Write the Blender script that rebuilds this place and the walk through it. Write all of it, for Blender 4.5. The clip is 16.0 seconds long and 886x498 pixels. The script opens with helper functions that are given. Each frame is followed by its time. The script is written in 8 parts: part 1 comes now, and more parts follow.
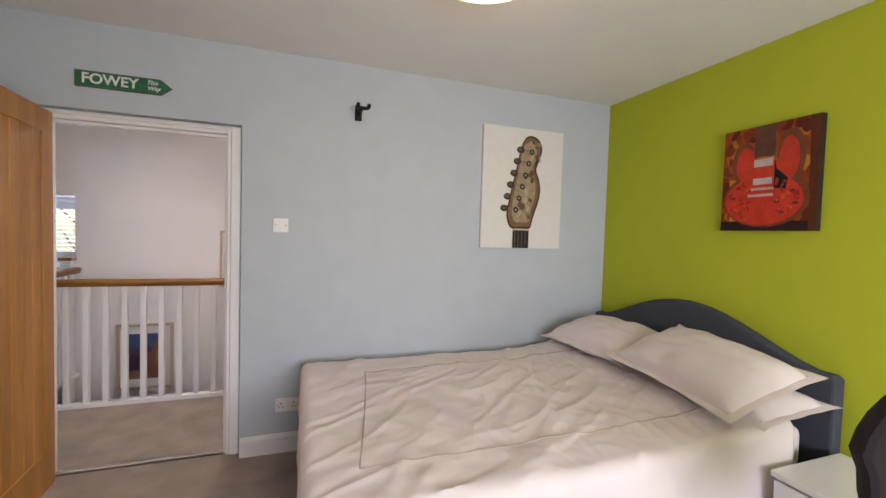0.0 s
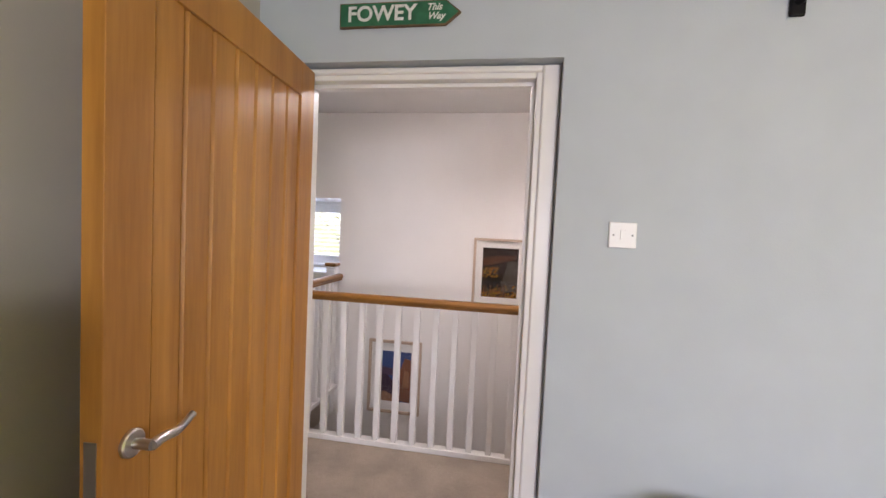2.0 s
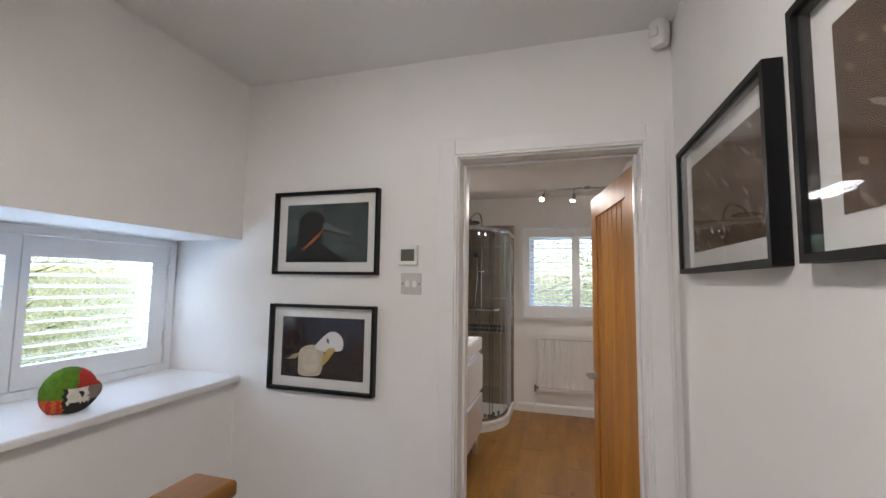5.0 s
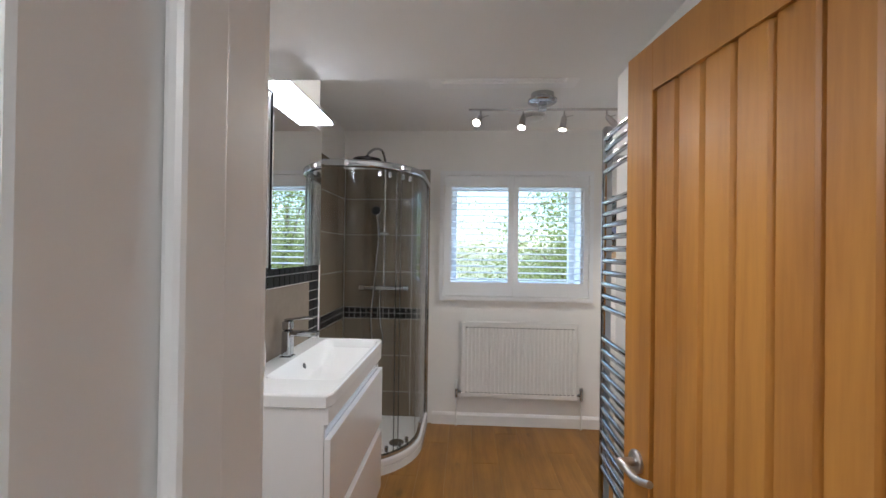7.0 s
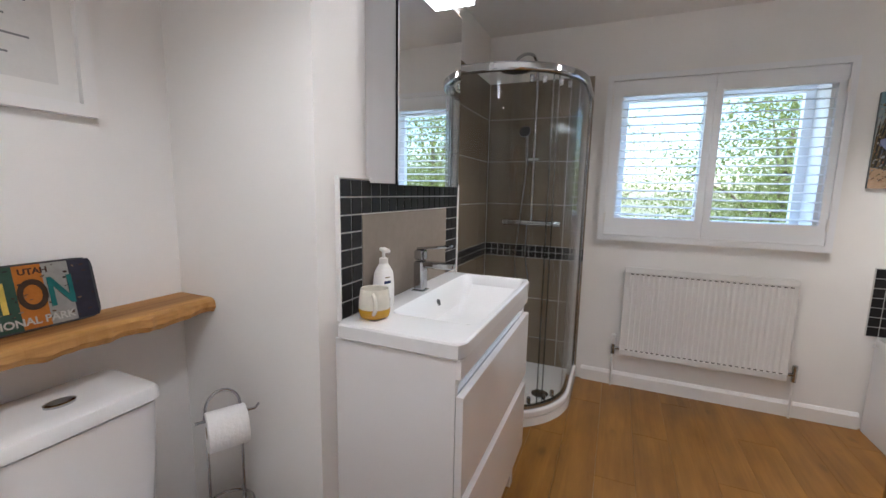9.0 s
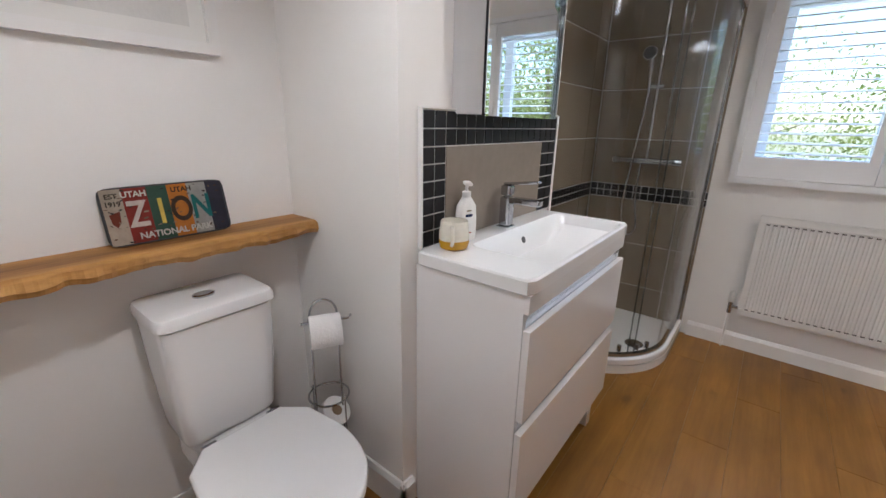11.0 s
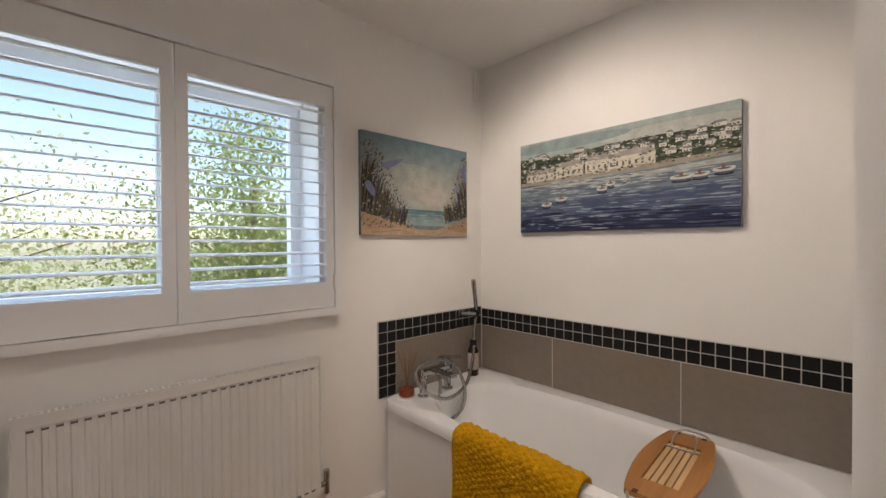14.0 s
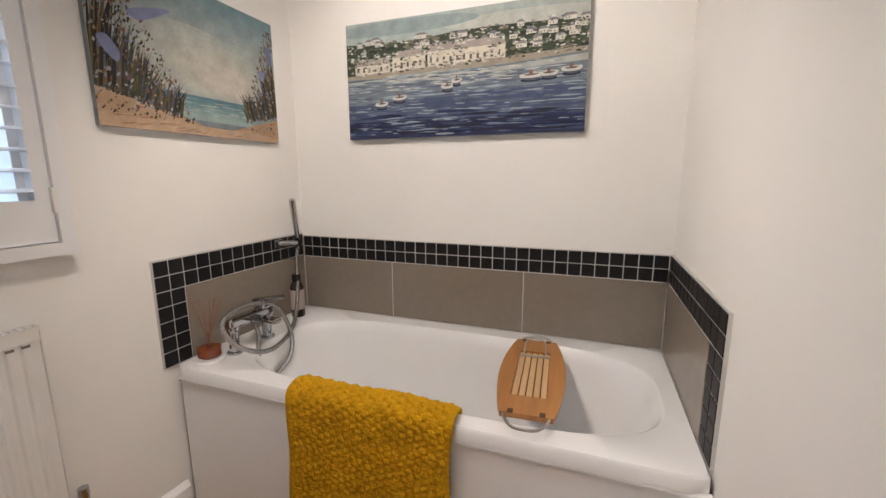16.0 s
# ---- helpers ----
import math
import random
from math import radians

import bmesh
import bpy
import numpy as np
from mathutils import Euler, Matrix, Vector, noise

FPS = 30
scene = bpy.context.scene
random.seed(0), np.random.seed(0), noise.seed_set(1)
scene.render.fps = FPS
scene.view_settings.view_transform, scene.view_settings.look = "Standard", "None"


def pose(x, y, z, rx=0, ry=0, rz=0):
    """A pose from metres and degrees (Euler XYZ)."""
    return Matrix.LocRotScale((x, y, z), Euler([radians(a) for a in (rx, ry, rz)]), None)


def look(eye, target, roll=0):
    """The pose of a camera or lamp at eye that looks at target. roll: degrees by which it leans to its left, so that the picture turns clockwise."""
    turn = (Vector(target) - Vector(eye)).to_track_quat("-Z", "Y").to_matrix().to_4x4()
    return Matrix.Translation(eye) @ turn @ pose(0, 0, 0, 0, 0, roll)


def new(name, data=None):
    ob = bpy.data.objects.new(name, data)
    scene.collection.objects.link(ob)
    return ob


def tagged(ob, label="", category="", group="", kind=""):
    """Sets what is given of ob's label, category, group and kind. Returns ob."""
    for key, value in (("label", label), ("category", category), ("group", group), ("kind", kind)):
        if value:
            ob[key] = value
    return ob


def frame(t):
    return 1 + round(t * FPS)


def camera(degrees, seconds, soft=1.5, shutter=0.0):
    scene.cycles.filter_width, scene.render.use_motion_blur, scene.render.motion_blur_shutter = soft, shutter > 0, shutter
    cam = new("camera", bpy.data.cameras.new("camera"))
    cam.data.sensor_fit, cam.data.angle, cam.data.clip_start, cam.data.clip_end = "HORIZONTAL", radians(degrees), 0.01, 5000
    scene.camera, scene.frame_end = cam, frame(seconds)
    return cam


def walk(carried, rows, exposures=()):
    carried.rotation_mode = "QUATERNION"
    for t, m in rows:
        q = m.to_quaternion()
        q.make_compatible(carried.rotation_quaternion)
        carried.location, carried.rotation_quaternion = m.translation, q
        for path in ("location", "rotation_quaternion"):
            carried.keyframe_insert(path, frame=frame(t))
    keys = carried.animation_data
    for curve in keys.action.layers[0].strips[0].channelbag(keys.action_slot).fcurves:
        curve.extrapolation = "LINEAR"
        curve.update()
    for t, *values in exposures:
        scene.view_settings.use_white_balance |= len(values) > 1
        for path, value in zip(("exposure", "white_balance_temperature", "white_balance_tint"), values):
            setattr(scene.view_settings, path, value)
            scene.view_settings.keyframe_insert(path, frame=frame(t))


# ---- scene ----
cam = camera(95.1, 16.0)
PATH = [
    (0, (0.598, 0.167, 1.413), (1.258, 2.053, 1.336), 1.7),
    (0.5, (0.487, 0.278, 1.407), (0.639, 2.27, 1.319), 2.1),
    (1, (0.332, 0.573, 1.393), (0.164, 2.564, 1.295), 2.3),
    (1.5, (0.281, 1.017, 1.422), (-0.04, 2.989, 1.318), 2.6),
    (2, (0.107, 1.441, 1.42), (-0.217, 3.413, 1.33), 2.7),
    (2.5, (0.018, 1.958, 1.425), (-0.072, 3.956, 1.406), 2.2),
    (3, (-0.071, 2.41, 1.421), (0.235, 4.384, 1.523), 2.2),
    (3.5, (-0.143, 2.764, 1.448), (0.637, 4.598, 1.614), 0.9),
    (4, (-0.139, 3.098, 1.445), (1.156, 4.613, 1.61), 1.4),
    (4.5, (0.027, 3.296, 1.459), (1.708, 4.366, 1.627), 1.3),
    (5, (0.189, 3.395, 1.47), (2.102, 3.952, 1.635), 0.8),
    (7.3, (1.816, 3.653, 1.47), (3.814, 3.76, 1.482), 0.8),
    (7.5, (1.904, 3.665, 1.468), (3.899, 3.795, 1.482), 0.7),
    (8, (2.006, 3.71, 1.456), (3.985, 3.998, 1.409), 1.0),
    (8.5, (2.02, 3.733, 1.441), (3.945, 4.259, 1.308), 1.0),
    (9, (2.028, 3.739, 1.375), (3.851, 4.512, 1.092), 1.1),
    (9.5, (2.011, 3.67, 1.317), (3.725, 4.605, 0.882), 1.1),
    (9.7, (1.998, 3.645, 1.295), (3.666, 4.644, 0.826), 1.2),
    (11.8, (2.28, 3.706, 1.436), (3.764, 4.903, 0.83), 1.0),
    (12, (2.374, 3.736, 1.446), (4.009, 4.777, 0.955), 0.7),
    (12.5, (2.635, 3.723, 1.433), (4.548, 4.208, 1.108), 0.4),
    (13, (2.911, 3.693, 1.415), (4.887, 3.426, 1.268), 0.3),
    (13.5, (3.175, 3.651, 1.407), (4.969, 2.769, 1.352), -0.1),
    (14, (3.346, 3.522, 1.385), (4.809, 2.159, 1.362), -0.3),
    (14.5, (3.485, 3.371, 1.364), (4.655, 1.749, 1.326), -0.4),
    (15, (3.578, 3.296, 1.331), (4.573, 1.562, 1.288), -0.3),
    (15.5, (3.634, 3.271, 1.286), (4.482, 1.469, 1.103), -0.2),
    (16, (3.672, 3.296, 1.274), (4.348, 1.446, 0.924), -0.2),
]
EXPOSURE = [(0, 1.34, 6700, 26), (1, 1.65, 6400, 26), (2, 1.66, 6700, 26), (2.5, 1.6, 6700, 26), (3, 1.25, 6500, 23), (3.5, 1.45, 6450, 18), (4, 1.3, 6450, 15), (4.5, 1.13, 6150, 11), (5, 1.24, 6400, 14), (7.5, 1.45, 5650, 8), (8, 1.42, 5550, 8), (9.5, 1.45, 5900, 12), (12, 1.45, 5850, 11), (12.5, 1.55, 5900, 12), (13, 1.6, 6250, 14), (13.5, 1.5, 6200, 14), (14, 0.97, 6850, 15), (14.5, 0.95, 7350, 19), (15, 1.0, 7450, 21), (15.5, 1.16, 7250, 19), (16, 1.4, 6500, 14)]
walk(cam, [(t, look(eye, target, roll)) for t, eye, target, roll in PATH], EXPOSURE)

# ---------------------------------------------------------------- world, sun, lights
world = bpy.data.worlds.new("world")
scene.world = world
world.use_nodes = True
wn = world.node_tree.nodes
sky = wn.new("ShaderNodeTexSky")
sky.sky_type = "NISHITA"
sky.sun_disc = False
SUN_ELEV, SUN_AZ = radians(48), radians(270)
sky.sun_elevation, sky.sun_rotation = SUN_ELEV, SUN_AZ
world.node_tree.links.new(sky.outputs[0], wn["Background"].inputs[0])
wn["Background"].inputs[1].default_value = 0.15

sun = new("sun", bpy.data.lights.new("sun", "SUN"))
sun.data.energy, sun.data.angle, sun.data.color = 5.0, radians(0.6), (1.0, 0.95, 0.86)
sun.matrix_world = look((-8, 0, 9), (0, 0, 0))


def area(name, eye, target, w, h, watts, colour):
    ob = new(name, bpy.data.lights.new(name, "AREA"))
    ob.data.shape, ob.data.size, ob.data.size_y = "RECTANGLE", w, h
    ob.data.energy, ob.data.color = watts, colour
    ob.matrix_world = look(eye, target)
    return ob


def bulb(name, eye, watts, colour, radius=0.03, target=None, cone=110):
    ob = new(name, bpy.data.lights.new(name, "SPOT" if target else "POINT"))
    ob.data.energy, ob.data.color, ob.data.shadow_soft_size = watts, colour, radius
    if target:
        ob.data.spot_size, ob.data.spot_blend = radians(cone), 0.6
        ob.matrix_world = look(eye, target)
    else:
        ob.matrix_world = pose(*eye)
    return ob


LAND_W, BATH_W, FILL_W = 4.3, 4.2, 10.5
DAY, WARM, COOL = (0.52, 0.74, 1.0), (1.0, 0.90, 0.78), (1.0, 0.95, 0.89)
area("daylight_bedroom", (1.5, -1.64, 1.38), (1.8, 0.4, -0.3), 1.9, 1.0, 40, (0.88, 0.94, 1.0))
area("daylight_bathroom", (5.95, 3.2, 2.85), (4.6, 3.2, 1.3), 1.5, 1.0, 30, (0.48, 0.70, 1.0))
area("daylight_bathroom_low", (5.95, 3.2, 0.30), (4.7, 3.2, 2.0), 1.5, 0.9, 15, (0.74, 0.86, 1.0))
area("daylight_landing", (1.15, 5.85, 2.3), (1.1, 4.7, 1.15), 1.3, 0.8, 100, DAY)
area("daylight_landing_low", (1.15, 5.85, 0.25), (1.1, 4.5, 1.9), 1.3, 0.8, 45, (0.82, 0.9, 1.0))
area("daylight_stairs_low", (-1.95, 5.85, 0.25), (-1.9, 4.5, 1.9), 1.3, 0.8, 40, (0.82, 0.9, 1.0))
area("daylight_stairs", (-1.95, 5.85, 2.3), (-1.9, 4.7, 1.1), 1.3, 0.8, 115, DAY)

# ---------------------------------------------------------------- materials
MATS = {}


def surf(name, colour, rough=0.5, metal=0.0, var=0.08, scale=6.0, bump=0.0, bump_scale=60.0, stretch=(1, 1, 1), grain=0.0, emit=0.0, coat=0.0, piece=0.0, spec=0.5):
    m = bpy.data.materials.new(name)
    m.use_nodes = True
    nt = m.node_tree
    b = nt.nodes["Principled BSDF"]
    b.inputs["Roughness"].default_value, b.inputs["Metallic"].default_value = rough, metal
    b.inputs["Specular IOR Level"].default_value = spec
    b.inputs["Coat Weight"].default_value = coat
    b.inputs["Coat Roughness"].default_value = 0.06
    tc = nt.nodes.new("ShaderNodeTexCoord")
    mp = nt.nodes.new("ShaderNodeMapping")
    mp.inputs["Scale"].default_value = stretch
    nt.links.new(tc.outputs["Object"], mp.inputs["Vector"])
    n1 = nt.nodes.new("ShaderNodeTexNoise")
    n1.inputs["Scale"].default_value, n1.inputs["Detail"].default_value = scale, 6
    nt.links.new(mp.outputs[0], n1.inputs["Vector"])
    n2 = nt.nodes.new("ShaderNodeTexNoise")
    n2.inputs["Scale"].default_value, n2.inputs["Detail"].default_value = bump_scale, 4
    nt.links.new(mp.outputs[0], n2.inputs["Vector"])
    ramp = nt.nodes.new("ShaderNodeMapRange")
    ramp.inputs["From Min"].default_value, ramp.inputs["From Max"].default_value = 0.3, 0.7
    ramp.inputs["To Min"].default_value, ramp.inputs["To Max"].default_value = 1 - var, 1 + var * 0.6
    nt.links.new(n1.outputs["Fac"], ramp.inputs["Value"])
    g = nt.nodes.new("ShaderNodeMapRange")
    g.inputs["From Min"].default_value, g.inputs["From Max"].default_value = 0.3, 0.7
    g.inputs["To Min"].default_value, g.inputs["To Max"].default_value = 1 - grain, 1 + grain * 0.5
    nt.links.new(n2.outputs["Fac"], g.inputs["Value"])
    mul = nt.nodes.new("ShaderNodeMath")
    mul.operation = "MULTIPLY"
    nt.links.new(ramp.outputs[0], mul.inputs[0])
    nt.links.new(g.outputs[0], mul.inputs[1])
    value = mul.outputs[0]
    if piece:
        oi = nt.nodes.new("ShaderNodeObjectInfo")
        pr = nt.nodes.new("ShaderNodeMapRange")
        pr.inputs["To Min"].default_value, pr.inputs["To Max"].default_value = 1 - piece, 1 + piece
        nt.links.new(oi.outputs["Random"], pr.inputs["Value"])
        m2 = nt.nodes.new("ShaderNodeMath")
        m2.operation = "MULTIPLY"
        nt.links.new(value, m2.inputs[0])
        nt.links.new(pr.outputs[0], m2.inputs[1])
        value = m2.outputs[0]
    vm = nt.nodes.new("ShaderNodeVectorMath")
    vm.operation = "SCALE"
    vm.inputs[0].default_value = colour[:3]
    nt.links.new(value, vm.inputs["Scale"])
    nt.links.new(vm.outputs[0], b.inputs["Base Color"])
    if bump:
        bp = nt.nodes.new("ShaderNodeBump")
        bp.inputs["Strength"].default_value, bp.inputs["Distance"].default_value = bump, 0.01
        nt.links.new(n2.outputs["Fac"], bp.inputs["Height"])
        nt.links.new(bp.outputs[0], b.inputs["Normal"])
    if emit:
        b.inputs["Emission Color"].default_value = (*colour[:3], 1)
        b.inputs["Emission Strength"].default_value = emit
    MATS[name] = m
    return m


def glass(name, tint=(0.96, 0.98, 0.97), rough=0.0, gloss=0.035):
    """Thin pane: mostly clear, with a gloss that grows at grazing angles."""
    m = bpy.data.materials.new(name)
    m.use_nodes = True
    nt = m.node_tree
    out = nt.nodes["Material Output"]
    nt.nodes.remove(nt.nodes["Principled BSDF"])
    tr = nt.nodes.new("ShaderNodeBsdfTransparent")
    tr.inputs[0].default_value = (*tint, 1)
    gl = nt.nodes.new("ShaderNodeBsdfGlossy")
    gl.inputs["Roughness"].default_value = rough
    lw = nt.nodes.new("ShaderNodeLayerWeight")
    lw.inputs[0].default_value = 0.5
    pw = nt.nodes.new("ShaderNodeMath")
    pw.operation = "POWER"
    pw.inputs[1].default_value = 5.0
    nt.links.new(lw.outputs["Facing"], pw.inputs[0])
    fr = nt.nodes.new("ShaderNodeMath")
    fr.operation = "MULTIPLY_ADD"
    fr.inputs[1].default_value, fr.inputs[2].default_value = 0.9, gloss
    nt.links.new(pw.outputs[0], fr.inputs[0])
    mx = nt.nodes.new("ShaderNodeMixShader")
    nt.links.new(fr.outputs[0], mx.inputs[0])
    nt.links.new(tr.outputs[0], mx.inputs[1])
    nt.links.new(gl.outputs[0], mx.inputs[2])
    nt.links.new(mx.outputs[0], out.inputs[0])
    return m


def oak(name, light, dark, rough=0.38, axis=2, band=9.0, piece=0.0):
    """Oak grain that runs along one axis of the object."""
    m = bpy.data.materials.new(name)
    m.use_nodes = True
    nt = m.node_tree
    b = nt.nodes["Principled BSDF"]
    b.inputs["Roughness"].default_value = rough
    tc = nt.nodes.new("ShaderNodeTexCoord")
    mp = nt.nodes.new("ShaderNodeMapping")
    sc = [12.0, 12.0, 12.0]
    sc[axis] = 0.9
    mp.inputs["Scale"].default_value = sc
    nt.links.new(tc.outputs["Object"], mp.inputs["Vector"])
    src = mp.outputs[0]
    if piece:
        oi = nt.nodes.new("ShaderNodeObjectInfo")
        cm = nt.nodes.new("ShaderNodeCombineXYZ")
        k = nt.nodes.new("ShaderNodeMath")
        k.operation = "MULTIPLY"
        k.inputs[1].default_value = 40.0
        nt.links.new(oi.outputs["Random"], k.inputs[0])
        nt.links.new(k.outputs[0], cm.inputs[0])
        nt.links.new(k.outputs[0], cm.inputs[1])
        ad = nt.nodes.new("ShaderNodeVectorMath")
        nt.links.new(src, ad.inputs[0])
        nt.links.new(cm.outputs[0], ad.inputs[1])
        src = ad.outputs[0]
    n1 = nt.nodes.new("ShaderNodeTexNoise")
    n1.inputs["Scale"].default_value, n1.inputs["Detail"].default_value = 0.8, 8
    n1.inputs["Distortion"].default_value = 0.6
    nt.links.new(src, n1.inputs["Vector"])
    n2 = nt.nodes.new("ShaderNodeTexNoise")
    n2.inputs["Scale"].default_value, n2.inputs["Detail"].default_value = band, 5
    nt.links.new(src, n2.inputs["Vector"])
    mx = nt.nodes.new("ShaderNodeMath")
    mx.operation = "MULTIPLY_ADD"
    mx.inputs[1].default_value = 0.35
    nt.links.new(n2.outputs["Fac"], mx.inputs[0])
    nt.links.new(n1.outputs["Fac"], mx.inputs[2])
    cr = nt.nodes.new("ShaderNodeValToRGB")
    cr.color_ramp.elements[0].position, cr.color_ramp.elements[0].color = 0.42, (*dark, 1)
    cr.color_ramp.elements[1].position, cr.color_ramp.elements[1].color = 0.86, (*light, 1)
    nt.links.new(mx.outputs[0], cr.inputs[0])
    col = cr.outputs[0]
    if piece:
        pr = nt.nodes.new("ShaderNodeMapRange")
        pr.inputs["To Min"].default_value, pr.inputs["To Max"].default_value = 1 - piece, 1 + piece
        nt.links.new(oi.outputs["Random"], pr.inputs["Value"])
        vm = nt.nodes.new("ShaderNodeVectorMath")
        vm.operation = "SCALE"
        nt.links.new(col, vm.inputs[0])
        nt.links.new(pr.outputs[0], vm.inputs["Scale"])
        col = vm.outputs[0]
    nt.links.new(col, b.inputs["Base Color"])
    bp = nt.nodes.new("ShaderNodeBump")
    bp.inputs["Strength"].default_value, bp.inputs["Distance"].default_value = 0.12, 0.004
    nt.links.new(mx.outputs[0], bp.inputs["Height"])
    nt.links.new(bp.outputs[0], b.inputs["Normal"])
    return m


def knotted(m):
    """Adds dark knots and broad tonal patches to a board material."""
    nt = m.node_tree
    b = nt.nodes["Principled BSDF"]
    base = b.inputs["Base Color"].links[0].from_socket
    geo = nt.nodes.new("ShaderNodeNewGeometry")
    mp = nt.nodes.new("ShaderNodeMapping")
    mp.inputs["Scale"].default_value = (1.0, 2.2, 1.0)
    nt.links.new(geo.outputs["Position"], mp.inputs["Vector"])
    warp = nt.nodes.new("ShaderNodeTexNoise")
    warp.inputs["Scale"].default_value, warp.inputs["Detail"].default_value = 9.0, 4
    nt.links.new(mp.outputs[0], warp.inputs["Vector"])
    add = nt.nodes.new("ShaderNodeVectorMath")
    add.operation = "MULTIPLY_ADD"
    add.inputs[1].default_value = (0.10, 0.10, 0.10)
    nt.links.new(warp.outputs["Color"], add.inputs[0])
    nt.links.new(mp.outputs[0], add.inputs[2])
    vor = nt.nodes.new("ShaderNodeTexVoronoi")
    vor.inputs["Scale"].default_value = 2.3
    nt.links.new(add.outputs[0], vor.inputs["Vector"])
    knot = nt.nodes.new("ShaderNodeMapRange")
    knot.inputs["From Min"].default_value, knot.inputs["From Max"].default_value = 0.02, 0.15
    knot.inputs["To Min"].default_value, knot.inputs["To Max"].default_value = 0.42, 1.0
    nt.links.new(vor.outputs["Distance"], knot.inputs["Value"])
    patch = nt.nodes.new("ShaderNodeMapRange")
    patch.inputs["From Min"].default_value, patch.inputs["From Max"].default_value = 0.35, 0.65
    patch.inputs["To Min"].default_value, patch.inputs["To Max"].default_value = 0.80, 1.10
    big = nt.nodes.new("ShaderNodeTexNoise")
    big.inputs["Scale"].default_value, big.inputs["Detail"].default_value = 3.0, 5
    nt.links.new(mp.outputs[0], big.inputs["Vector"])
    nt.links.new(big.outputs["Fac"], patch.inputs["Value"])
    mul = nt.nodes.new("ShaderNodeMath")
    mul.operation = "MULTIPLY"
    nt.links.new(knot.outputs[0], mul.inputs[0])
    nt.links.new(patch.outputs[0], mul.inputs[1])
    vm = nt.nodes.new("ShaderNodeVectorMath")
    vm.operation = "SCALE"
    nt.links.new(base, vm.inputs[0])
    nt.links.new(mul.outputs[0], vm.inputs["Scale"])
    nt.links.new(vm.outputs[0], b.inputs["Base Color"])
    return m


def glow(name, colour, strength):
    m = bpy.data.materials.new(name)
    m.use_nodes = True
    b = m.node_tree.nodes["Principled BSDF"]
    b.inputs["Base Color"].default_value = (*colour, 1)
    b.inputs["Emission Color"].default_value = (*colour, 1)
    b.inputs["Emission Strength"].default_value = strength
    return m


BLUE = surf("blue_grey_paint", (0.505, 0.558, 0.60), 0.85, var=0.03, bump=0.05, bump_scale=180)
GREIGE = surf("warm_grey_paint", (0.47, 0.445, 0.40), 0.85, var=0.03, bump=0.05, bump_scale=180)
GREEN = surf("lime_paint", (0.42, 0.47, 0.018), 0.8, var=0.03, bump=0.05, bump_scale=180)
WHITE = surf("white_wall_paint", (0.83, 0.815, 0.795), 0.8, var=0.03, scale=2.5, bump=0.05, bump_scale=160)
CEIL = surf("ceiling_paint", (0.80, 0.79, 0.77), 0.9, var=0.03, scale=2.0, bump=0.05, bump_scale=140)
GLOSS = surf("white_satin_wood_paint", (0.82, 0.81, 0.80), 0.32, var=0.03, bump=0.02, bump_scale=90)
SHUT = surf("white_shutter_lacquer", (0.82, 0.83, 0.85), 0.38, var=0.02)
CARPET = surf("beige_carpet", (0.53, 0.445, 0.36), 1.0, var=0.18, scale=5, bump=0.9, bump_scale=420, grain=0.3, spec=0.1)
OAK = oak("oak_door", (0.52, 0.235, 0.042), (0.33, 0.130, 0.021))
OAKX = oak("oak_rail_x", (0.29, 0.128, 0.022), (0.15, 0.056, 0.009), 0.3, axis=0)
OAKY = oak("oak_rail_y", (0.29, 0.128, 0.022), (0.15, 0.056, 0.009), 0.3, axis=1)
PLANK = knotted(oak("oak_vinyl_plank", (0.33, 0.155, 0.026), (0.20, 0.083, 0.011), 0.36, axis=0, band=6.0, piece=0.03))
WANEY = oak("waney_oak_shelf", (0.60, 0.32, 0.09), (0.20, 0.080, 0.018), 0.6, axis=0)
RUSTIC = oak("rustic_frame_wood", (0.19, 0.105, 0.045), (0.09, 0.045, 0.018), 0.6, axis=1)
BAMBOO = oak("bamboo", (0.46, 0.21, 0.065), (0.30, 0.125, 0.035), 0.4, axis=1)
BAMBOO_PALE = oak("bamboo_pale", (0.72, 0.48, 0.26), (0.50, 0.30, 0.14), 0.45, axis=1)
PALE = oak("pale_ash_frame", (0.56, 0.43, 0.33), (0.42, 0.31, 0.23), 0.5, axis=2)
CHROME = surf("chrome", (0.47, 0.48, 0.50), 0.08, 1.0, var=0.02)
# Brighter and bluer than CHROME: the window's reflection is put into the tint.
ALUMINIUM = surf("window_glint_aluminium", (0.80, 0.84, 0.90), 0.22, 1.0, var=0.02)
STEEL = surf("satin_steel", (0.50, 0.48, 0.46), 0.3, 1.0, var=0.05)
DARKMETAL = surf("dark_metal", (0.06, 0.06, 0.065), 0.45, 0.6)
BLACK = surf("black_satin", (0.007, 0.007, 0.008), 0.5, var=0.05, spec=0.2)
BLACKCLOTH = surf("black_fabric", (0.014, 0.011, 0.011), 0.95, var=0.1, bump=0.3, bump_scale=300)
CERAMIC = surf("white_ceramic", (0.83, 0.83, 0.835), 0.09, var=0.01, coat=0.4)
ACRYLIC = surf("white_acrylic", (0.82, 0.82, 0.83), 0.16, var=0.01, coat=0.3)
PLASTIC = surf("white_plastic", (0.80, 0.79, 0.77), 0.35, var=0.02)
GREYPLASTIC = surf("aged_plastic", (0.56, 0.55, 0.53), 0.4, var=0.03)
ENAMEL = surf("white_enamel", (0.80, 0.79, 0.775), 0.3, var=0.02)
GLOSSCAB = surf("white_gloss_board", (0.82, 0.81, 0.815), 0.1, var=0.01, coat=0.5)
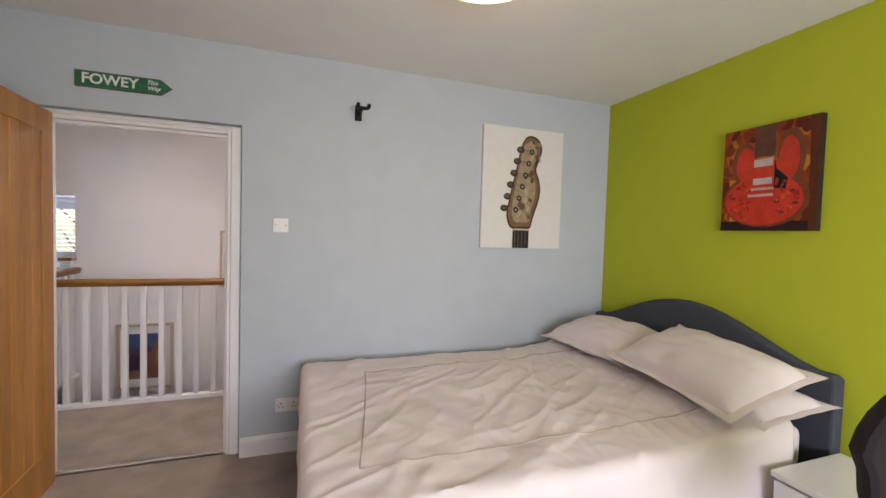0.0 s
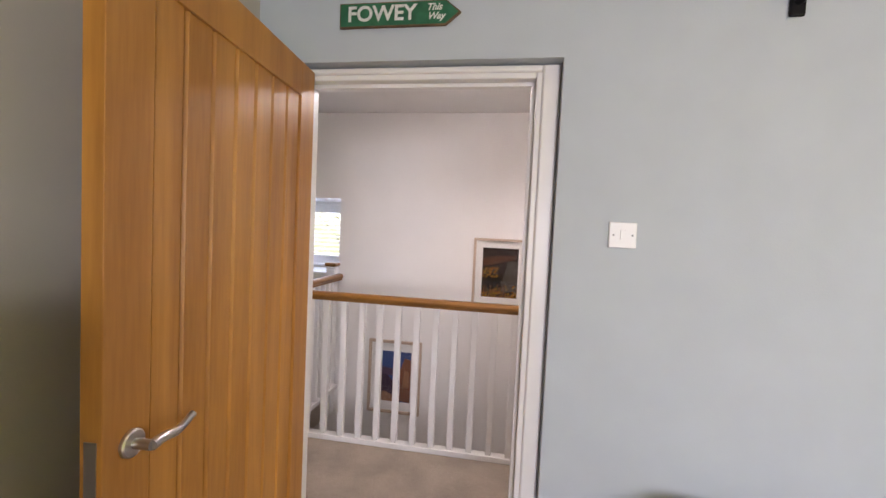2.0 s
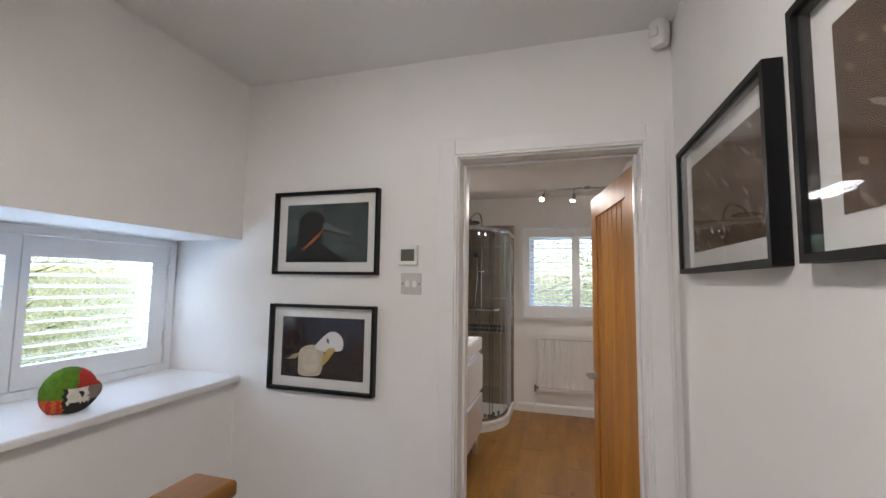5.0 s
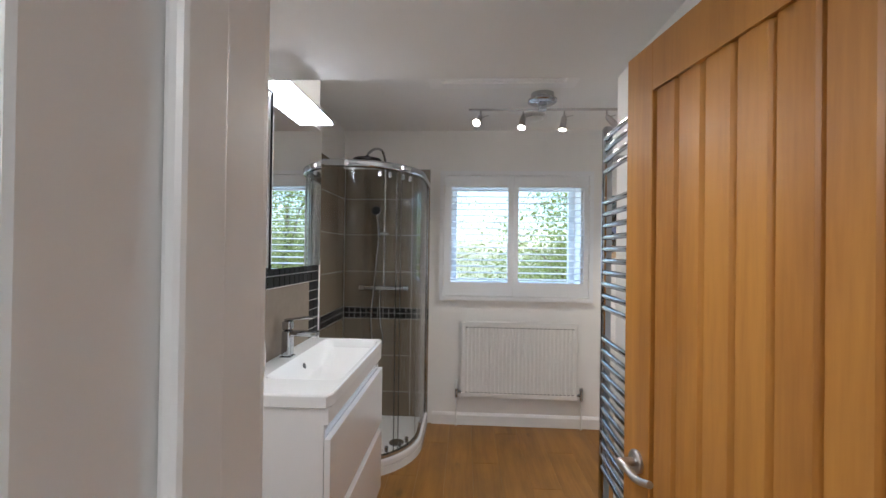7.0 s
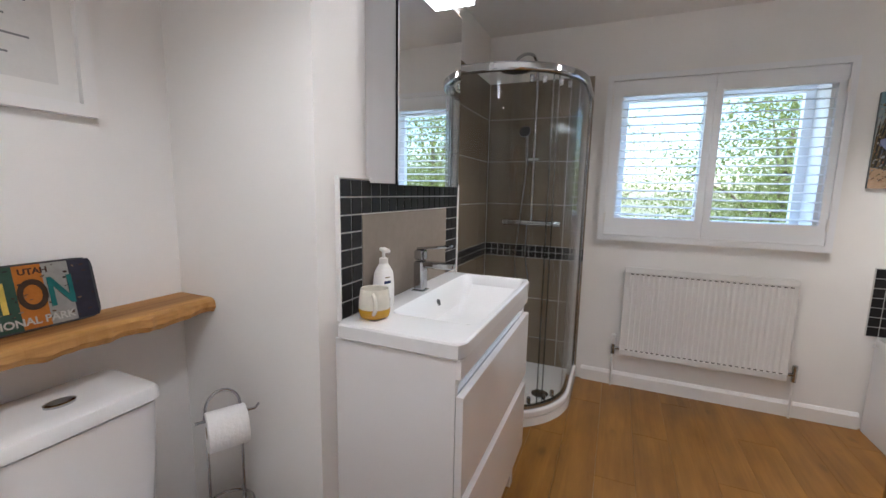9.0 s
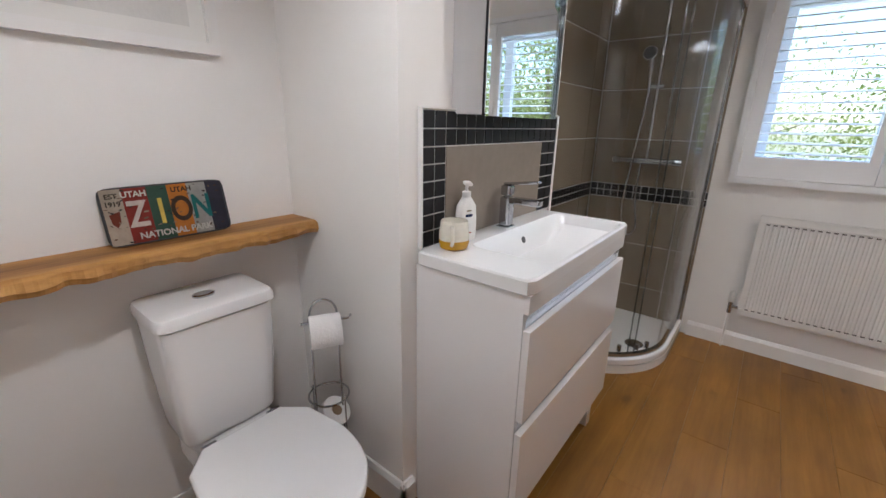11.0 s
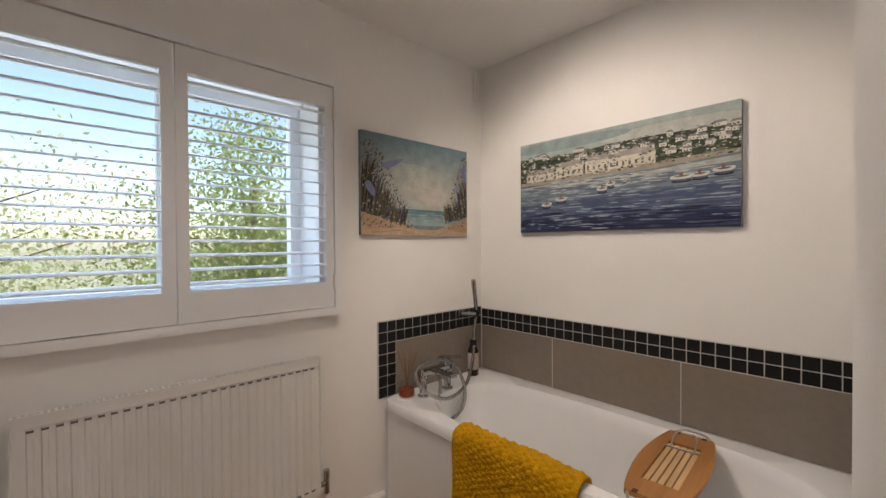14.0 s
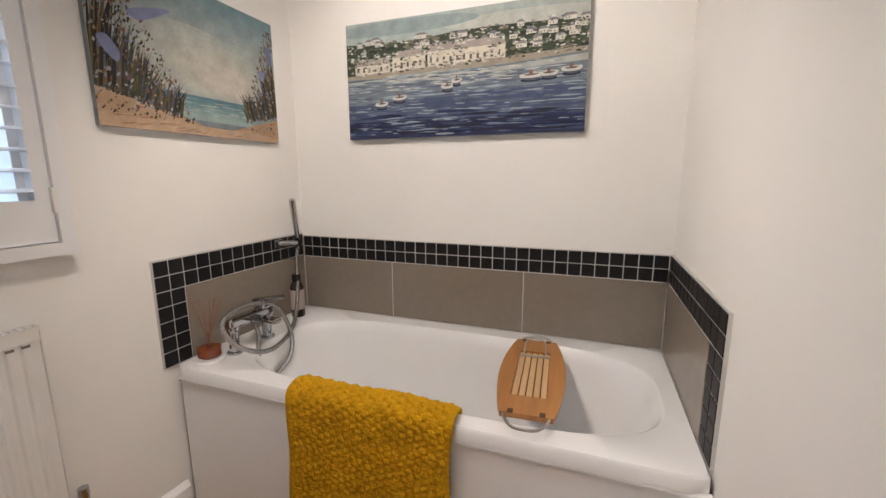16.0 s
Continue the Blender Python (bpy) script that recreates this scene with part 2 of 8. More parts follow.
CHESTW = surf("white_lacquered_board", (0.80, 0.775, 0.745), 0.4, var=0.02)
TAN = surf("taupe_tile", (0.250, 0.212, 0.172), 0.24, var=0.06, scale=4, grain=0.05, bump_scale=30, piece=0.03)
MOSAIC = surf("charcoal_mosaic_tile", (0.011, 0.0105, 0.0115), 0.42, spec=0.28, var=0.25, scale=12, bump=0.08, bump_scale=70, piece=0.22)
GROUT = surf("pale_grout", (0.55, 0.54, 0.52), 0.9, var=0.06)
SHTILE = surf("taupe_shower_tile", (0.235, 0.190, 0.140), 0.07, var=0.08, scale=4, piece=0.04)
DUVET = surf("cream_cotton", (0.80, 0.722, 0.695), 0.9, var=0.04, scale=8, bump=0.12, bump_scale=250)
DUVET_LINE = surf("beige_piping", (0.46, 0.38, 0.32), 0.9)
HEADB = surf("charcoal_fabric", (0.055, 0.062, 0.078), 0.95, var=0.12, bump=0.4, bump_scale=380)
TOWEL = surf("mustard_towel", (0.62, 0.33, 0.010), 1.0, var=0.18, scale=22, bump=0.8, bump_scale=160, grain=0.25, spec=0.1)
PANE = glass("window_glass")
SHGLASS = glass("shower_glass", (0.94, 0.95, 0.945), gloss=0.018)
PICGLASS = glass("picture_glass", (0.98, 0.98, 0.98), gloss=0.02)
FROST = surf("frosted_drawer_glass", (0.20, 0.215, 0.22), 0.05, var=0.3, scale=3)
MOUNT = surf("white_mount_card", (0.80, 0.79, 0.765), 0.9, var=0.01)
MIRROR = surf("mirror_glass", (0.88, 0.89, 0.89), 0.01, 1.0, var=0.0)
AMBER = surf("amber_liquid", (0.22, 0.045, 0.012), 0.1, var=0.05)
PAPER = surf("tissue_paper", (0.80, 0.79, 0.785), 1.0, var=0.02, bump=0.2, bump_scale=120)

# ---------------------------------------------------------------- mesh helpers


def box(bm, x0, y0, z0, x1, y1, z1, bev=0.0, seg=2):
    r = bmesh.ops.create_cube(bm, size=1.0)
    vs = r["verts"]
    bmesh.ops.scale(bm, vec=(abs(x1 - x0), abs(y1 - y0), abs(z1 - z0)), verts=vs)
    bmesh.ops.translate(bm, vec=((x0 + x1) / 2, (y0 + y1) / 2, (z0 + z1) / 2), verts=vs)
    if bev:
        es = list({e for v in vs for e in v.link_edges})
        bmesh.ops.bevel(bm, geom=es, offset=bev, segments=seg, profile=0.5, affect="EDGES")
    return bm


def boxes(*rows, bev=0.0, seg=2):
    bm = bmesh.new()
    for r in rows:
        box(bm, *r, bev=bev, seg=seg)
    return bm


def prism(bm, pts, axis, a, b, bev=0.0):
    """Extrude a flat outline along an axis from a to b. Outline pairs are the two other axes in order."""
    def at(p, k):
        v = list(p)
        v.insert(axis, k)
        return v
    lo = [bm.verts.new(at(p, a)) for p in pts]
    hi = [bm.verts.new(at(p, b)) for p in pts]
    n = len(pts)
    fs = [bm.faces.new(lo), bm.faces.new(hi)]
    for i in range(n):
        fs.append(bm.faces.new((lo[i], lo[(i + 1) % n], hi[(i + 1) % n], hi[i])))
    bmesh.ops.recalc_face_normals(bm, faces=fs)
    if bev:
        es = [e for f in fs[:2] for e in f.edges]
        bmesh.ops.bevel(bm, geom=es, offset=bev, segments=2, profile=0.5, affect="EDGES")
    return bm


def tube(bm, pts, r, n=10, closed=False):
    """A round bar along points."""
    pts = [Vector(p) for p in pts]
    rings, k = [], len(pts)
    up = None
    for i, p in enumerate(pts):
        a = pts[(i - 1) % k] if (i or closed) else p
        b = pts[(i + 1) % k] if (i < k - 1 or closed) else p
        d = (b - a).normalized()
        if up is None:
            up = Vector((0, 0, 1)) if abs(d.z) < 0.9 else Vector((1, 0, 0))
        u = d.cross(up).normalized()
        w = u.cross(d).normalized()
        up = w
        rr = r[i] if isinstance(r, (list, tuple)) else r
        rings.append([bm.verts.new(p + (u * math.cos(2 * math.pi * j / n) + w * math.sin(2 * math.pi * j / n)) * rr) for j in range(n)])
    for i in range(k if closed else k - 1):
        r0, r1 = rings[i], rings[(i + 1) % k]
        for j in range(n):
            f = bm.faces.new((r0[j], r0[(j + 1) % n], r1[(j + 1) % n], r1[j]))
            f.smooth = True
    if not closed:
        bm.faces.new(rings[0][::-1])
        bm.faces.new(rings[-1])
    return bm


def lathe(bm, prof, cx, cy, n=32, cap=True):
    """Turn a profile of (radius, z) round an upright axis."""
    rings = []
    for r, z in prof:
        rings.append([bm.verts.new((cx + r * math.cos(2 * math.pi * j / n), cy + r * math.sin(2 * math.pi * j / n), z)) for j in range(n)])
    for a, b in zip(rings, rings[1:]):
        for j in range(n):
            f = bm.faces.new((a[j], a[(j + 1) % n], b[(j + 1) % n], b[j]))
            f.smooth = True
    if cap:
        bm.faces.new(rings[0][::-1])
        bm.faces.new(rings[-1])
    return bm


def border(axis, a0, a1, z0, z1, b0, b1, y0, y1, e, f, bev=0.0):
    """A rectangular frame in one piece: outer a0..a1, z0..z1, opening b0..b1, y0..y1, from depth e to f."""
    bm = bmesh.new()
    def at(a, d, z):
        return (a, d, z) if axis == 0 else (d, a, z)
    loops = []
    for (p, q, l, h) in ((a0, a1, z0, z1), (b0, b1, y0, y1)):
        for d in (e, f):
            loops.append([bm.verts.new(at(a, d, z)) for a, z in ((p, l), (q, l), (q, h), (p, h))])
    oe, of, ie, i_f = loops
    for r, s in ((oe, of), (ie, i_f), (oe, ie), (of, i_f)):
        for k in range(4):
            bm.faces.new((r[k], r[(k + 1) % 4], s[(k + 1) % 4], s[k]))
    if bev:
        es = [x for x in bm.edges if x.calc_face_angle(0.0) > 1.0]
        bmesh.ops.bevel(bm, geom=es, offset=bev, segments=2, profile=0.5, affect="EDGES")
    return bm


def link(name, bm, material, smooth=False):
    me = bpy.data.meshes.new(name)
    bmesh.ops.recalc_face_normals(bm, faces=bm.faces)
    if smooth:
        for f in bm.faces:
            f.smooth = True
    for e in bm.edges:
        e.smooth = not (e.is_manifold and e.calc_face_angle(0.0) > 0.65)
    bm.to_mesh(me)
    bm.free()
    me.materials.append(material)
    return new(name, me)


def part(name, bm, material, parent, label="", smooth=False):
    ob = link(name, bm, material, smooth)
    ob.parent = parent
    if label:
        ob["label"] = label
    return ob


def thing(name, label, category, group="", at=(0, 0, 0), kind=""):
    """An Empty at a thing's base; its parts are given in world places when at is the origin."""
    ob = new(name)
    ob.empty_display_size = 0.1
    ob.matrix_basis = pose(*at)
    return tagged(ob, label, category, group, kind)


def solid(name, bm, material, label, category, group="", smooth=False, kind=""):
    return tagged(link(name, bm, material, smooth), label, category, group, kind)


def structure(name, bm, material, label="", category=""):
    return tagged(link(name, bm, material), label, category, kind="structure")


def wall(name, axis, a0, a1, d0, d1, z0, z1, holes, material, label):
    """A wall along x (axis 0) or y (axis 1) from a0 to a1, d0 to d1 thick, with openings (a, b, low, high) cut through."""
    bm = bmesh.new()
    cuts = sorted({a0, a1, *[h[0] for h in holes], *[h[1] for h in holes]})
    for p, q in zip(cuts, cuts[1:]):
        mid = (p + q) / 2
        gaps = sorted([(h[2], h[3]) for h in holes if h[0] < mid < h[1]])
        z = z0
        for lo, hi in gaps + [(z1, z1)]:
            if lo - z > 1e-4:
                if axis == 0:
                    box(bm, p, d0, z, q, d1, lo)
                else:
                    box(bm, d0, p, z, d1, q, lo)
            z = hi
    bmesh.ops.remove_doubles(bm, verts=bm.verts, dist=1e-5)
    return structure(name, bm, material, label, "wall")


# ---------------------------------------------------------------- plan, in metres
BW, BE, BS, BN, BH = -0.874, 2.947, -1.7, 2.875, 2.485       # bedroom: west, east, south, north, height
LS, LN, LX, LXB, LW, LH = 3.005, 4.845, 1.76, 1.94, -2.9, 2.41  # landing: south, north, east wall's two faces, west, height
TB, TK, TS, TT, TBX, TSX = 5.115, 4.47, 4.69, 5.03, 2.885, 3.905  # bathroom: east, basin wall, shower wall, toilet wall, boxing from, to
SX, BY, NH, FH = 3.361, 1.535, 2.207, 2.51                    # bath alcove: west wall, south wall; near and far ceilings

structure("floor_bedroom", boxes((BW - 0.1, BS - 0.1, -0.3, BE + 0.1, LS, 0)), CARPET, "beige carpet of the bedroom", "floor")
structure("floor_landing", boxes((LW, LS, -0.3, LX + 0.02, 3.985, -0.001), (LW, 3.985, -0.3, -1.45, LN, -0.001), (0.83, 3.985, -0.3, LX + 0.02, LN, -0.001)), CARPET, "beige carpet of the landing", "floor")
structure("floor_bathroom", boxes((LX + 0.02, BY - 0.1, -0.3, TB + 0.1, TT + 0.1, -0.012)), GROUT, "base under the bathroom floor", "floor")
structure("floor_hall", boxes((LW, LS, -2.9, LX, LN, -2.62)), CARPET, "carpet of the hall below", "floor")

wall("wall_bedroom_north", 0, BW - 0.1, BE + 0.1, BN, 2.94, 0, BH, [(-0.72, 0.254, 0, 2.022)], BLUE, "pale blue-grey painted bedroom wall")
wall("wall_bedroom_west", 1, BS, BN, BW - 0.1, BW, 0, BH, [], GREIGE, "warm grey painted bedroom wall")
wall("wall_bedroom_east", 1, BS, BN, BE, BE + 0.1, 0, BH, [], GREEN, "lime green painted feature wall")
wall("wall_bedroom_south", 0, BW - 0.1, BE + 0.1, BS - 0.2, BS, 0, BH, [(0.5, 2.5, 0.85, 2.15)], BLUE, "pale blue-grey painted bedroom wall")
structure("ceiling_bedroom", boxes((BW - 0.1, BS - 0.2, BH, BE + 0.1, 2.94, BH + 0.2)), CEIL, "white painted ceiling", "ceiling")

wall("wall_landing_south", 0, LW, SX, 2.94, LS, -2.9, 2.7, [(-0.72, 0.205, 0, 1.995)], WHITE, "white painted landing wall")
wall("wall_landing_north", 0, LW, LX, LN, 5.36, -2.9, LH, [(0.62, LX, 1.03, 1.66), (-2.5, -1.385, 1.0, 1.66)], WHITE, "white painted landing wall")
wall("wall_landing_east", 1, LS, 5.36, LX, LXB, -2.9, LH, [(3.085, 3.815, 0, 2.0)], WHITE, "white painted landing wall")
wall("wall_landing_west", 1, LS, LN, LW - 0.1, LW, -2.9, LH, [], WHITE, "white painted landing wall")
structure("ceiling_landing", boxes((LW - 0.1, LS, LH, LXB, 5.36, LH + 0.2)), CEIL, "white painted landing ceiling", "ceiling")
structure("wall_stairwell", boxes((LW, 3.965, -2.9, 0.83, 3.985, -0.3), (-1.47, 3.985, -0.3, -1.45, LN, -0.02)), WHITE, "white painted side of the stairwell", "wall")

wall("wall_bathroom_south", 0, SX, TB + 0.2, BY - 0.15, BY, 0, FH, [], WHITE, "white painted bathroom wall")
wall("wall_bathroom_alcove", 1, BY - 0.15, 2.94, SX - 0.12, SX, 0, FH, [], WHITE, "white painted alcove wall")
wall("wall_bathroom_east", 1, BY, TT + 0.2, TB, TB + 0.3, 0, FH, [(2.66, 3.76, 1.16, 2.07)], WHITE, "white painted bathroom wall")
structure("wall_bathroom_toilet", boxes((LXB, TT, 0, TBX, TT + 0.2, FH)), WHITE, "white painted bathroom wall behind the toilet", "wall")
structure("wall_bathroom_basin", boxes((TBX, TK, 0, TSX, TT + 0.2, FH)), WHITE, "white painted boxed-out wall behind the basin", "wall")
structure("wall_bathroom_shower", boxes((TSX, TS, 0, TB, TT + 0.2, FH)), WHITE, "white painted bathroom wall behind the shower", "wall")
structure("ceiling_bathroom_near", boxes((LXB, LS, NH, SX, TT, FH + 0.2)), CEIL, "lower white ceiling", "ceiling")
HX0, HX1, HY0, HY1 = 3.50, 4.11, 3.045, 3.79                 # hatch opening
bm = border(0, SX, TB + 0.2, BY - 0.1, TT + 0.1, HX0, HX1, HY0, HY1, -0.2, 0.0)
bmesh.ops.transform(bm, matrix=Matrix(((1, 0, 0, 0), (0, 0, 1, 0), (0, -1, 0, FH), (0, 0, 0, 1))), verts=bm.verts)
structure("ceiling_bathroom", bm, CEIL, "white painted bathroom ceiling", "ceiling")


def skirting(name, axis, a0, a1, d, side, h=0.12, th=0.018):
    lo, hi = (d, d + th) if side > 0 else (d - th, d)
    edge = d
    face = hi if side > 0 else lo
    prof = [(edge, 0.0), (face, 0.0), (face, h - 0.02), (edge + side * 0.008, h), (edge, h)]
    bm = bmesh.new()
    if axis == 0:
        prism(bm, prof, 0, a0, a1)
    else:
        prism(bm, prof, 1, a0, a1)
    return structure(name, bm, GLOSS, "white painted skirting board", "skirting board")


skirting("baseboard_bedroom_north", 0, 0.258, BE, BN, -1)
skirting("baseboard_bedroom_west", 1, BS, BN, BW, 1)
skirting("baseboard_bedroom_east", 1, BS, BN - 0.02, BE, -1)
skirting("baseboard_landing_south", 0, 0.25, LX - 0.002, LS, 1)
skirting("baseboard_landing_east", 1, 3.87, LN, LX, -1)
skirting("baseboard_bathroom_east", 1, 2.31, 3.90, TB, -1, 0.10, 0.02)
skirting("baseboard_bathroom_box", 1, TK - 0.018, TT, TBX, -1, 0.13)
skirting("baseboard_bathroom_basin", 0, TBX - 0.018, 2.93, TK, -1, 0.13)
skirting("baseboard_bathroom_toilet", 0, LXB, TBX - 0.02, TT, -1, 0.13)
skirting("baseboard_bathroom_alcove", 1, 2.31, LS, SX, 1, 0.10)


def door_frame(name, axis, a0, a1, d0, d1, top, lining=0.03, arch=0.068, sides=(1, 1), clip=None):
    """Lining and architraves round an opening through a wall that is d0 to d1 thick."""
    root = thing(name, "white painted door lining with moulded architraves", "door frame", kind="structure")
    def piece(nm, rows, bev=0.004):
        bm = bmesh.new()
        for (p, q, e, f, z0, z1) in rows:
            if axis == 0:
                box(bm, p, e, z0, q, f, z1, bev)
            else:
                box(bm, e, p, z0, f, q, z1, bev)
        part(nm, bm, GLOSS, root)
    piece("jamb", [(a0 - 0.03, a0, d0 + 0.002, d1 - 0.002, 0, top)])
    piece("jamb", [(a1, a1 + lining, d0 + 0.002, d1 - 0.002, 0, top)])
    piece("head_lining", [(a0 - 0.03, a1 + lining, d0 + 0.002, d1 - 0.002, top, top + 0.03)])
    m = (d0 + d1) / 2
    piece("door_stop", [(a0, a0 + 0.012, m - 0.02, m + 0.02, 0, top), (a1 - 0.012, a1, m - 0.02, m + 0.02, 0, top), (a0 + 0.012, a1 - 0.012, m - 0.02, m + 0.02, top - 0.012, top)])
    for side, on in zip((-1, 1), sides):
        if not on:
            continue
        d = d0 if side < 0 else d1
        for k, (w0, w1, t) in enumerate(((0.006, arch, 0.014), (0.016, arch - 0.012, 0.020))):
            e, f = (d - t, d) if side < 0 else (d, d + t)
            up = w1
            lo = a0 - w1 if clip is None else max(clip, a0 - w1)
            piece("architrave", [(lo, a0 - w0, e, f, 0, top + up), (a1 + w0, a1 + w1, e, f, 0, top + up), (a0 - w0 + 0.0005, a1 + w0 - 0.0005, e, f, top + w0, top + up)], 0.003)
    return root




def recessed_frame():
    """Bedroom door lining, its casing set back in the plastered reveal."""
    root = thing("door_frame_bedroom", "white painted door casing set back in the wall", "door frame", kind="structure")
    a0, a1, top = -0.69, 0.153, 1.955
    part("casing", boxes((a1 + 0.036, 2.911, 0, 0.247, 2.945, 2.015), bev=0.009, seg=3), GLOSS, root)
    part("casing", boxes((-0.7195, 2.911, 0, a0 - 0.004, 2.945, 2.015), bev=0.006), GLOSS, root)
    part("head_casing", boxes((a0 - 0.003, 2.911, top + 0.036, a1 + 0.0355, 2.945, 2.015), bev=0.009, seg=3), GLOSS, root)
    part("jamb", boxes((a1 + 0.016, 2.922, 0, 0.2045, LS - 0.002, 1.994), bev=0.005), GLOSS, root)
    part("jamb", boxes((-0.7195, 2.946, 0, a0, LS - 0.002, 1.994), bev=0.003), GLOSS, root)
    part("head_lining", boxes((a0 + 0.0005, 2.922, top + 0.016, a1 + 0.0155, LS - 0.002, 1.994), bev=0.005), GLOSS, root)
    part("door_stop", boxes((a1, 2.957, 0, a1 + 0.0155, LS - 0.003, top), (a0 + 0.0005, 2.957, top, a1 + 0.0155, LS - 0.003, top + 0.0155), bev=0.003), GLOSS, root)
    part("strike_plate", boxes((a1 + 0.0148, 2.93, 0.95, a1 + 0.0162, 2.952, 1.02)), STEEL, root)
    for w0, w1, t in ((0.006, 0.082, 0.014), (0.016, 0.070, 0.020)):
        part("architrave", boxes((a0 - w1, LS, 0, a0 - w0, LS + t, top + w1), (a1 + w0, LS, 0, a1 + w1, LS + t, top + w1), (a0 - w0 + 0.0005, LS, top + w0, a1 + w0 - 0.0005, LS + t, top + w1), bev=0.003), GLOSS, root)


recessed_frame()
door_frame("door_frame_bathroom", 1, 3.115, 3.785, LX, LXB, 1.97, arch=0.09, clip=3.01)
structure("trim_threshold", boxes((-0.69, 2.955, -0.001, 0.153, 2.985, 0.006), bev=0.002), surf("worn_brass_bar", (0.50, 0.44, 0.36), 0.45, 0.2, var=0.1), "metal carpet strip in the doorway", "threshold")


def window(name, axis, a0, a1, d, z0, z1, bars, label, depth=0.05):
    """White frame with panes; d is the frame's inner face, its depth goes outwards."""
    root = thing(name, label, "window", kind="structure")
    def bx(p, q, e, f, lo, hi):
        return (p, e, lo, q, f, hi) if axis == 0 else (e, p, lo, f, q, hi)
    sgn = 1 if depth > 0 else -1
    f = 0.05
    part("window_frame", border(axis, a0, a1, z0, z1, a0 + f, a1 - f, z0 + f, z1 - f, d, d + depth), SHUT, root)
    for b in bars:
        part("mullion", boxes(bx(b - 0.035, b + 0.035, d, d + depth, z0 + f, z1 - f)), SHUT, root)
    edges = [a0 + f] + [v for b in bars for v in (b - 0.035, b + 0.035)] + [a1 - f]
    for p, q in zip(edges[0::2], edges[1::2]):
        g = part("pane", boxes(bx(p, q, d + depth * 0.4, d + depth * 0.55, z0 + f, z1 - f)), PANE, root)
        g.visible_shadow = False
    return root


window("window_1", 1, 2.66, 3.76, TB + 0.2, 1.16, 2.07, [3.215], "white framed bathroom window behind shutters")
window("window_2", 0, 0.62, LX, 5.29, 1.03, 1.66, [1.16], "white framed landing window in a deep reveal")
window("window_3", 0, -2.5, -1.385, 5.29, 1.0, 1.66, [-1.94], "white framed landing window beside the stairs")
window("window_4", 0, 0.5, 2.5, BS - 0.08, 0.85, 2.15, [1.5], "white framed bedroom window", depth=-0.05)


def shutter(name, axis, a0, a1, d, z0, z1, panels, lz0, lz1, face, lip, label, pitch=0.0525, tilt=8, rail=0.0):
    """Plantation shutter: an outer frame and hinged panels of tilted louvres. face: +1 when its room side looks to smaller d."""
    root = thing(name, label, "shutter")
    th = 0.03
    def bx(p, q, e, f, lo, hi):
        e, f = d + face * e, d + face * f
        return (p, min(e, f), lo, q, max(e, f), hi) if axis == 0 else (min(e, f), p, lo, max(e, f), q, hi)
    fr = lip
    part("shutter_frame", border(axis, a0, a1, z0, z1, a0 + fr, a1 - fr, z0 + fr, z1 - fr, d - face * 0.012, d + face * 0.03, 0.004), SHUT, root)
    for (p0, p1, l0, l1) in panels:
        pan = part("shutter_panel", border(axis, p0, p1, z0 + fr + 0.003, z1 - fr - 0.003, l0, l1, lz0, lz1, d, d + face * th, 0.003), SHUT, root)
        n = int(round((lz1 - lz0) / pitch))
        w = min(0.031, 0.52 * pitch)
        for i in range(n):
            z = lz0 + (i + 0.5) * (lz1 - lz0) / n
            a = radians(tilt)
            pts = []
            for k in range(10):
                u = 2 * math.pi * k / 10
                x, y = w * math.cos(u), 0.0045 * math.sin(u)
                pts.append((d + face * (0.015 + x * math.cos(a) - y * math.sin(a)), z + x * math.sin(a) + y * math.cos(a)))
            bm = bmesh.new()
            prism(bm, pts, axis, l0 + 0.001, l1 - 0.001) if axis == 0 else prism(bm, pts, 1, l0 + 0.001, l1 - 0.001)
            part("louvre", bm, SHUT, pan)
        for zz in (z0 + fr + 0.12, z1 - fr - 0.12):
            outer = p0 if abs(p0 - a0) < abs(p1 - a1) else p1
            part("hinge", boxes(bx(outer - 0.006, outer + 0.006, -0.017, -0.001, zz - 0.035, zz + 0.035), bev=0.002), PLASTIC, pan)
    return root


shutter("bathroom_shutter", 1, 2.565, 3.85, TB - 0.03, 1.06, 2.155, [(2.602, 3.224, 2.64, 3.185), (3.228, 3.813, 3.27, 3.75)], 1.215, 2.02, 1, 0.035, "white plantation shutter with open louvres on the bathroom window")
shutter("landing_shutter", 0, 0.625, LX - 0.005, 5.245, 1.035, 1.655, [(0.66, 1.155, 0.715, 1.115), (1.16, 1.72, 1.185, 1.645)], 1.15, 1.545, 1, 0.03, "white plantation shutter in the landing window reveal", pitch=0.042, tilt=-5)
shutter("landing_shutter", 0, -2.495, -1.39, 5.245, 1.005, 1.655, [(-2.465, -1.945, -2.42, -1.99), (-1.94, -1.42, -1.9, -1.43)], 1.12, 1.545, 1, 0.03, "white plantation shutter in the window by the stair head", pitch=0.042, tilt=-5)
structure("window_sill_east", boxes((0.56, 4.81, 1.005, LX - 0.002, 5.24, 1.034), bev=0.006), GLOSS, "deep white painted window board", "window sill")
structure("window_sill_west", boxes((-2.56, 4.81, 0.975, -1.33, 5.24, 1.004), bev=0.006), GLOSS, "deep white painted window board", "window sill")


# ---------------------------------------------------------------- shared builders


